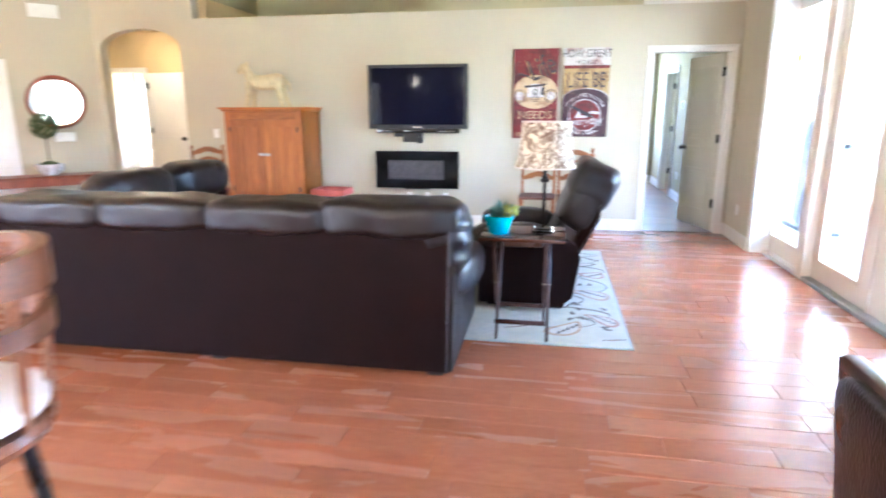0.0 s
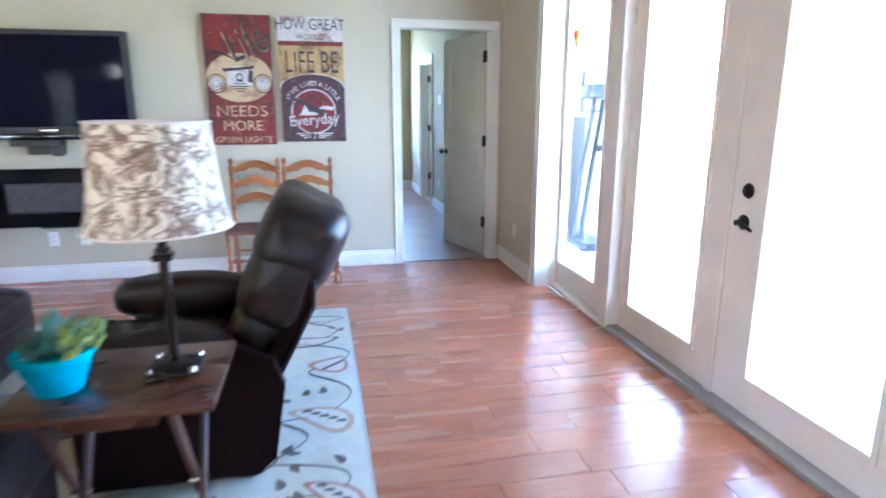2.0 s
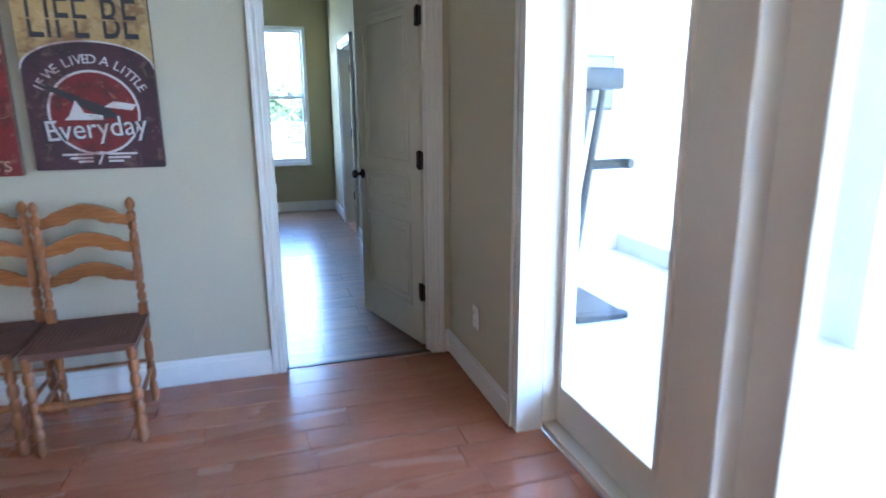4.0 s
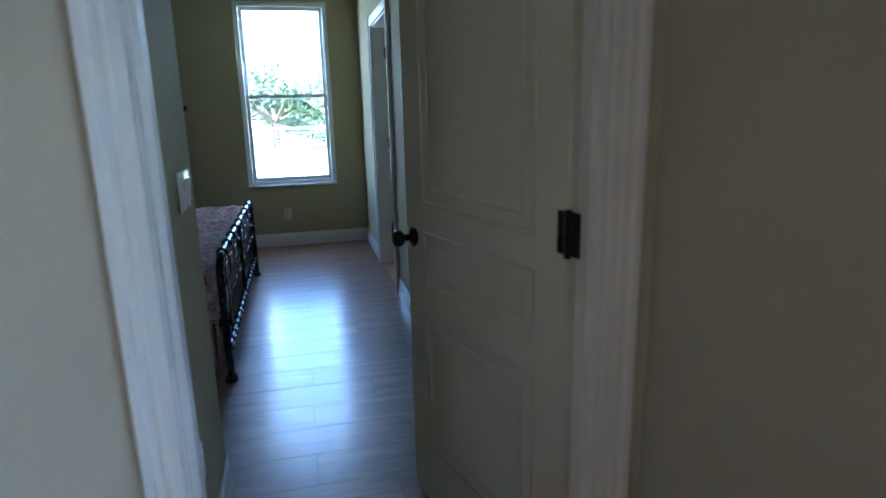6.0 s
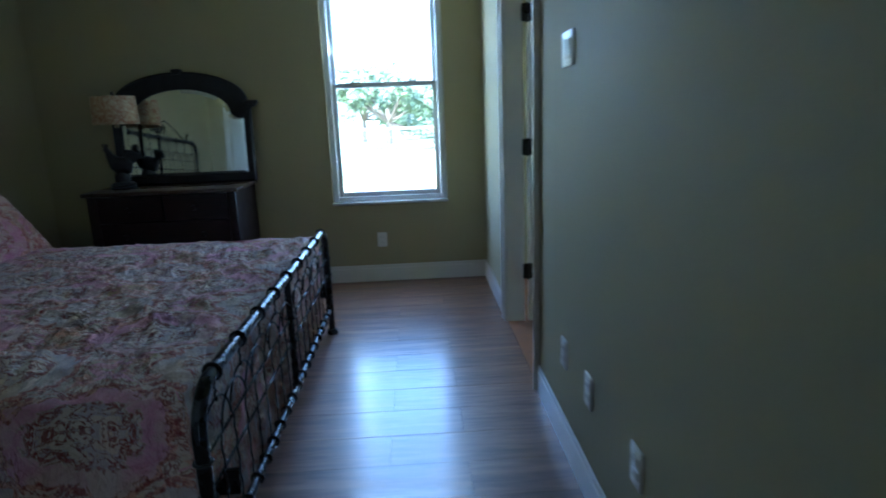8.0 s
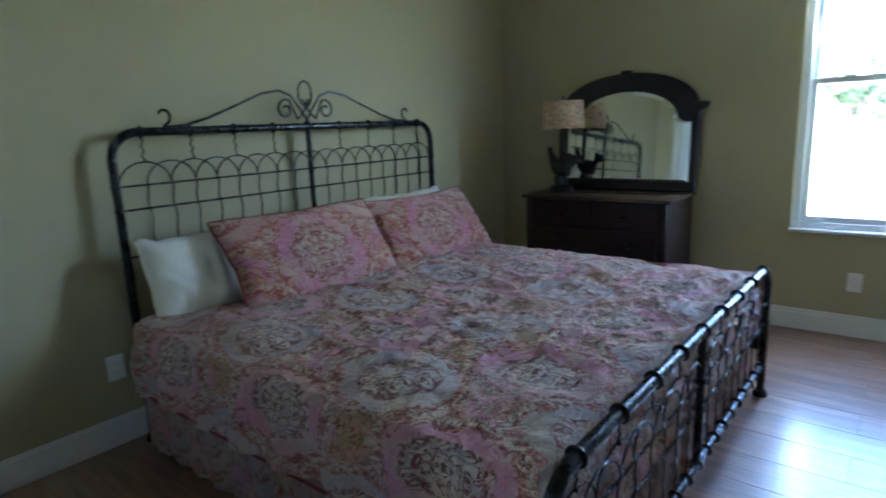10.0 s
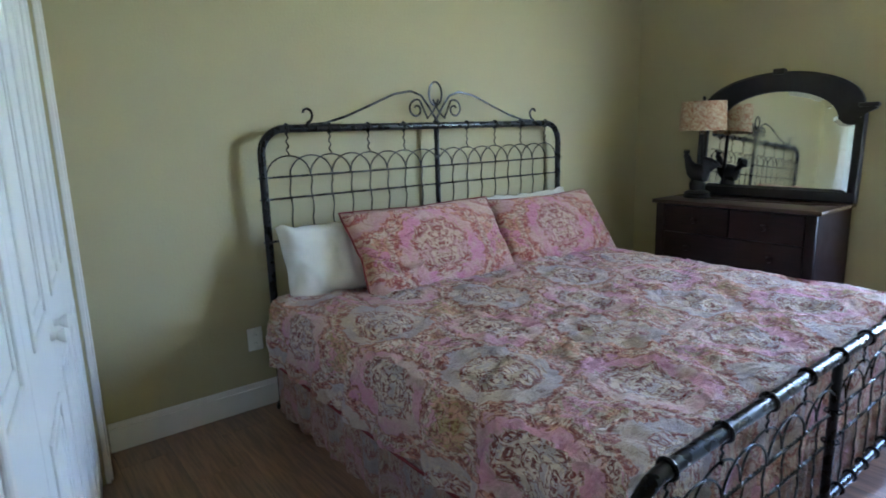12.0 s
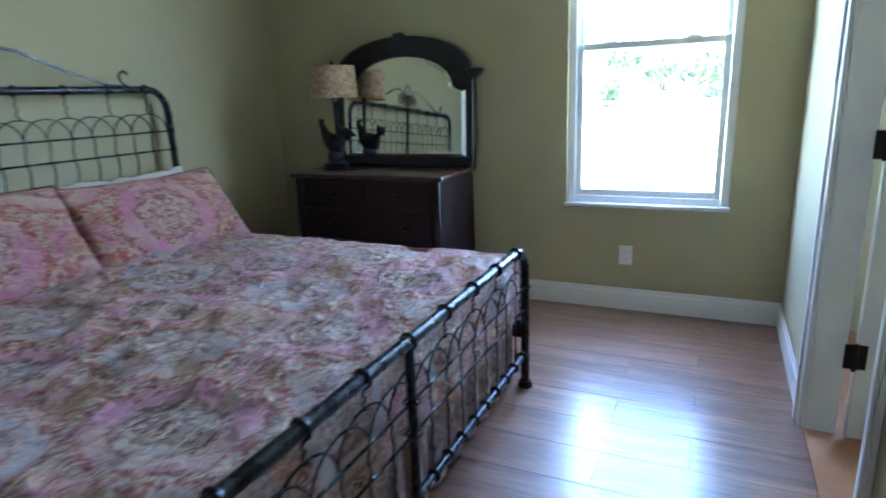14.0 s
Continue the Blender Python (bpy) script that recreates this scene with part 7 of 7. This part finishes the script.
bed()
comforter()
pillow("bed_pillow", (-0.99, 9.50, 0.735), 90 - 18, 0, 90, 0.66, 0.40, 0.18, WHITECLOTH, "white pillow propped against the headboard", seed=1.0, group="white pillows")
pillow("bed_pillow", (-0.99, 10.86, 0.755), 90 - 18, 0, 90, 0.72, 0.42, 0.18, WHITECLOTH, "white pillow propped against the headboard", seed=4.0, group="white pillows")
pillow("pillow_sham", (-0.80, 9.93, 0.765), 90 - 34, 0, 90, 0.96, 0.50, 0.17, SHAMCLOTH, "pink damask sham with dark red piping", flange=0.006, seed=2.0, group="damask shams")
pillow("pillow_sham", (-0.80, 10.83, 0.755), 90 - 38, 0, 88, 0.90, 0.48, 0.17, SHAMCLOTH, "pink damask sham with dark red piping", flange=0.006, seed=6.0, group="damask shams")
dresser()
arched_mirror()
rooster_lamp()
# ---- outside ----
bm = bmesh.new()
bx(bm, -400, -400, -0.6, 400, 400, -0.30)
struct("ground", bm, GRASS, "sunlit dry lawn reaching far away")
boxes("pavement_patio", PATIO, (2.40, -4.4, -0.30, 7.0, 9.2, -0.05), label="pale concrete patio beside the house")
boxes("wall_outside", STUCCO, (2.25, 7.12, -0.3, 2.33, 9.2, 2.85), (2.26, 6.11, -0.3, 2.40, 7.115, 2.85), (2.33, 9.05, -0.3, 7.0, 9.19, 3.0), label="cream stucco outside wall")
boxes("wall_patio_pier", STUCCO, (4.42, 6.36, -0.05, 4.75, 6.70, 3.0), label="cream stucco pier on the patio")
boxes("wall_patio_low", STUCCO, (4.55, 6.70, -0.05, 4.70, 9.05, 0.12), label="low stucco kerb between pier and wall")


# soffit out of view, added to cut the sky light through the glass doors
boxes("ceiling_patio", STUCCO, (2.41, -4.4, 2.95, 4.80, 9.04, 3.07), label="unseen soffit added over the patio to block sky light")


def outdoor_tv():
    t = thing("outdoor_television", (4.09, 9.05, 1.58), 0, "flat television on the patio wall", "television")
    part("casing", boxm(-0.28, -0.06, -0.25, 0.28, -0.001, 0.25, 0.006), BLACKPLASTIC, t)
    part("screen", boxm(-0.26, -0.064, -0.22, 0.26, -0.0605, 0.23), plain("grey_screen", (0.10, 0.12, 0.13), 0.1), t)


def treadmill():
    t = thing("treadmill", (3.28, 7.75, -0.05), 0, "folded dark treadmill standing on the patio", "treadmill")
    part("base", boxm(-0.16, -0.45, 0.0, 0.16, 0.35, 0.06, 0.01), MATTEBLACK, t)
    part("foot", boxm(-0.2, -0.5, 0.0, 0.2, -0.42, 0.05, 0.01), MATTEBLACK, t)
    for x in (-0.05, 0.05):
        part("upright", tube(bmesh.new(), [(x - 0.04, 0.0, 0.05), (x, -0.1, 0.8), (x + 0.05, -0.2, 1.55)], [0.034, 0.03, 0.028], 8), MATTEBLACK, t)
    part("console", boxm(-0.12, -0.32, 1.52, 0.18, -0.10, 1.66, 0.02, 2), MATTEBLACK, t)
    part("handle", tube(bmesh.new(), [(0.08, -0.15, 1.02), (0.22, -0.30, 1.04), (0.24, -0.36, 1.04)], 0.035, 8), MATTEBLACK, t)
    part("deck", rot(pose(-0.05, 0.12, 0.10, 4, 0, 0), boxm(-0.07, -0.04, 0.0, 0.07, 0.04, 1.25, 0.015)), MATTEBLACK, t)


def tree(at, height, spread, seed):
    rnd = random.Random(seed)
    t = thing("tree", at, 0, "leafy green tree beyond the fence", "tree", "trees beyond the fence")
    bm = bmesh.new()
    tube(bm, [(0, 0, 0), (0.05, 0.03, height * 0.2), (0.0, 0.08, height * 0.45)], [0.20, 0.15, 0.10], 8)
    centres = []
    for k in range(9):
        a = rnd.uniform(0, 6.28)
        r = spread * rnd.uniform(0.35, 0.9)
        z = height * rnd.uniform(0.18, 0.92)
        c = Vector((r * math.cos(a), r * math.sin(a), z))
        centres.append((c, spread * rnd.uniform(0.25, 0.42)))
        tube(bm, [(0.0, 0.05, height * 0.3), tuple(c * 0.5 + Vector((0, 0, height * 0.12))), tuple(c)], [0.09, 0.05, 0.02], 6)
    part("trunk", bm, BARK, t)
    bm = bmesh.new()
    for c, r in centres + [(Vector((0, 0, height * 0.8)), spread * 0.4)]:
        for k in range(420):
            d = Vector((rnd.gauss(0, 1), rnd.gauss(0, 1), rnd.gauss(0, 0.8)))
            p = c + d.normalized() * r * rnd.random() ** 0.4
            s1 = Vector((rnd.gauss(0, 1), rnd.gauss(0, 1), rnd.gauss(0, 1))).normalized() * rnd.uniform(0.07, 0.16)
            s2 = s1.orthogonal().normalized() * rnd.uniform(0.05, 0.10)
            bm.faces.new([bm.verts.new(p + q) for q in (s1, s2, -s1, -s2)])
    part("crown", bm, LEAVES, t, "", 0)


def wire_fence():
    f = thing("wire_fence", (0, 31, -0.3), 0, "wire mesh fence with wooden posts across the lawn", "fence")
    for k in range(9):
        x = -12 + k * 3.0
        part("post", boxm(x - 0.07, -0.07, 0.0, x + 0.07, 0.07, 1.15, 0.01), FENCEWOOD, f)
    bm = bmesh.new()
    for k in range(8):
        tube(bm, [(-12, 0, 0.08 + k * 0.14), (12, 0, 0.08 + k * 0.14)], 0.008, 4)
    for k in range(161):
        x = -12 + k * 0.15
        tube(bm, [(x, 0, 0.05), (x, 0, 1.08)], 0.006, 4)
    part("mesh", bm, FENCEWIRE, f)
    part("rail", boxm(-12, -0.03, 1.08, 12, 0.03, 1.16), FENCEWOOD, f)


outdoor_tv()
treadmill()
for i, (x, y, hgt, spr) in enumerate(((-3.4, 37, 4.0, 2.2), (0.4, 36, 4.3, 2.1), (3.6, 37, 3.5, 1.9), (-7.6, 40, 4.6, 2.6), (7.4, 40, 4.2, 2.4), (-1.6, 46, 4.8, 2.6), (2.6, 47, 4.4, 2.5))):
    tree((x, y, -0.3), hgt, spr, i + 1)
wire_fence()
# ---- floor pieces ----
def plank_mesh(name, ln, wd, th, material, bevel):
    me = bpy.data.meshes.new(name)
    b = bevel
    x, y = ln / 2, wd / 2
    vs = [(-x, -y, -th), (x, -y, -th), (x, y, -th), (-x, y, -th), (-x, -y, -b), (x, -y, -b), (x, y, -b), (-x, y, -b), (-x + b, -y + b, 0), (x - b, -y + b, 0), (x - b, y - b, 0), (-x + b, y - b, 0)]
    fs = [(0, 1, 5, 4), (1, 2, 6, 5), (2, 3, 7, 6), (3, 0, 4, 7), (4, 5, 9, 8), (5, 6, 10, 9), (6, 7, 11, 10), (7, 4, 8, 11), (8, 9, 10, 11)]
    me.from_pydata(vs, [], fs)
    me.materials.append(material)
    return me


def lay_planks(parent, x0, x1, y0, y1, wd, lengths, gap, th, bevel, material, joined_mat, near, starts=None, clip=None):
    """Rows of planks along x; those inside the near rectangle are objects, the rest one joined mesh."""
    rnd = random.Random(21)
    cache = {}
    jv, jf = [], []
    y, row = y0, 0
    while y < y1 - 0.01:
        yy = min(y + wd, y1)
        x = x0 - (rnd.choice(lengths) * rnd.random() if starts is None else starts[row % len(starts)])
        while x < x1 - 0.005:
            ln = rnd.choice(lengths)
            a, b = max(x, x0), min(x + ln, x1)
            if b - a > 0.03 and (clip is None or clip(a, b, y, yy)):
                cx, cy = (a + b) / 2, (y + yy) / 2
                if near[0] < cx < near[2] and near[1] < cy < near[3]:
                    key = (round(b - a - gap, 3), round(yy - y - gap, 3))
                    if key not in cache:
                        cache[key] = plank_mesh("plank", key[0], key[1], th, material, bevel)
                    ob = new("plank", cache[key])
                    ob.parent = parent
                    ob.location = (cx, cy, rnd.uniform(-0.0003, 0.0003))
                else:
                    i = len(jv)
                    g = gap / 2
                    jv += [(a + g, y + g, 0), (b - g, y + g, 0), (b - g, yy - g, 0), (a + g, yy - g, 0)]
                    jv += [(a + g, y + g, -th), (b - g, y + g, -th), (b - g, yy - g, -th), (a + g, yy - g, -th)]
                    jf += [(i, i + 1, i + 2, i + 3), (i + 4, i + 5, i + 1, i), (i + 5, i + 6, i + 2, i + 1), (i + 6, i + 7, i + 3, i + 2), (i + 7, i + 4, i, i + 3)]
            x += ln
        y, row = yy, row + 1
    if jv:
        me = bpy.data.meshes.new("planks_far")
        me.from_pydata(jv, [], jf)
        me.materials.append(joined_mat)
        ob = new("planks_far", me)
        ob.parent = parent
        tagged(ob, kind="stuff")


lay_planks(floor_living, -8.2, 2.234, -4.2, 7.02, 0.1575, (0.61, 0.61, 0.9, 0.45), 0.0020, 0.0038, 0.0007, PLANK, PLANK_J, (-0.6, 0.9, 2.4, 7.1))
lay_planks(floor_bed, -1.2, 2.09, 7.05, 7.12, 0.07, (1.22,), 0.0012, 0.0028, 0.0006, LAMINATE, LAMINATE, (-9, 0, 9, 99), starts=(0.74,))
lay_planks(floor_bed, -1.2, 2.108, 7.12, 12.27, 0.2125, (1.22,), 0.0012, 0.0028, 0.0006, LAMINATE, LAMINATE, (-9, 0, 9, 99), starts=(1.04, 0.74), clip=None)
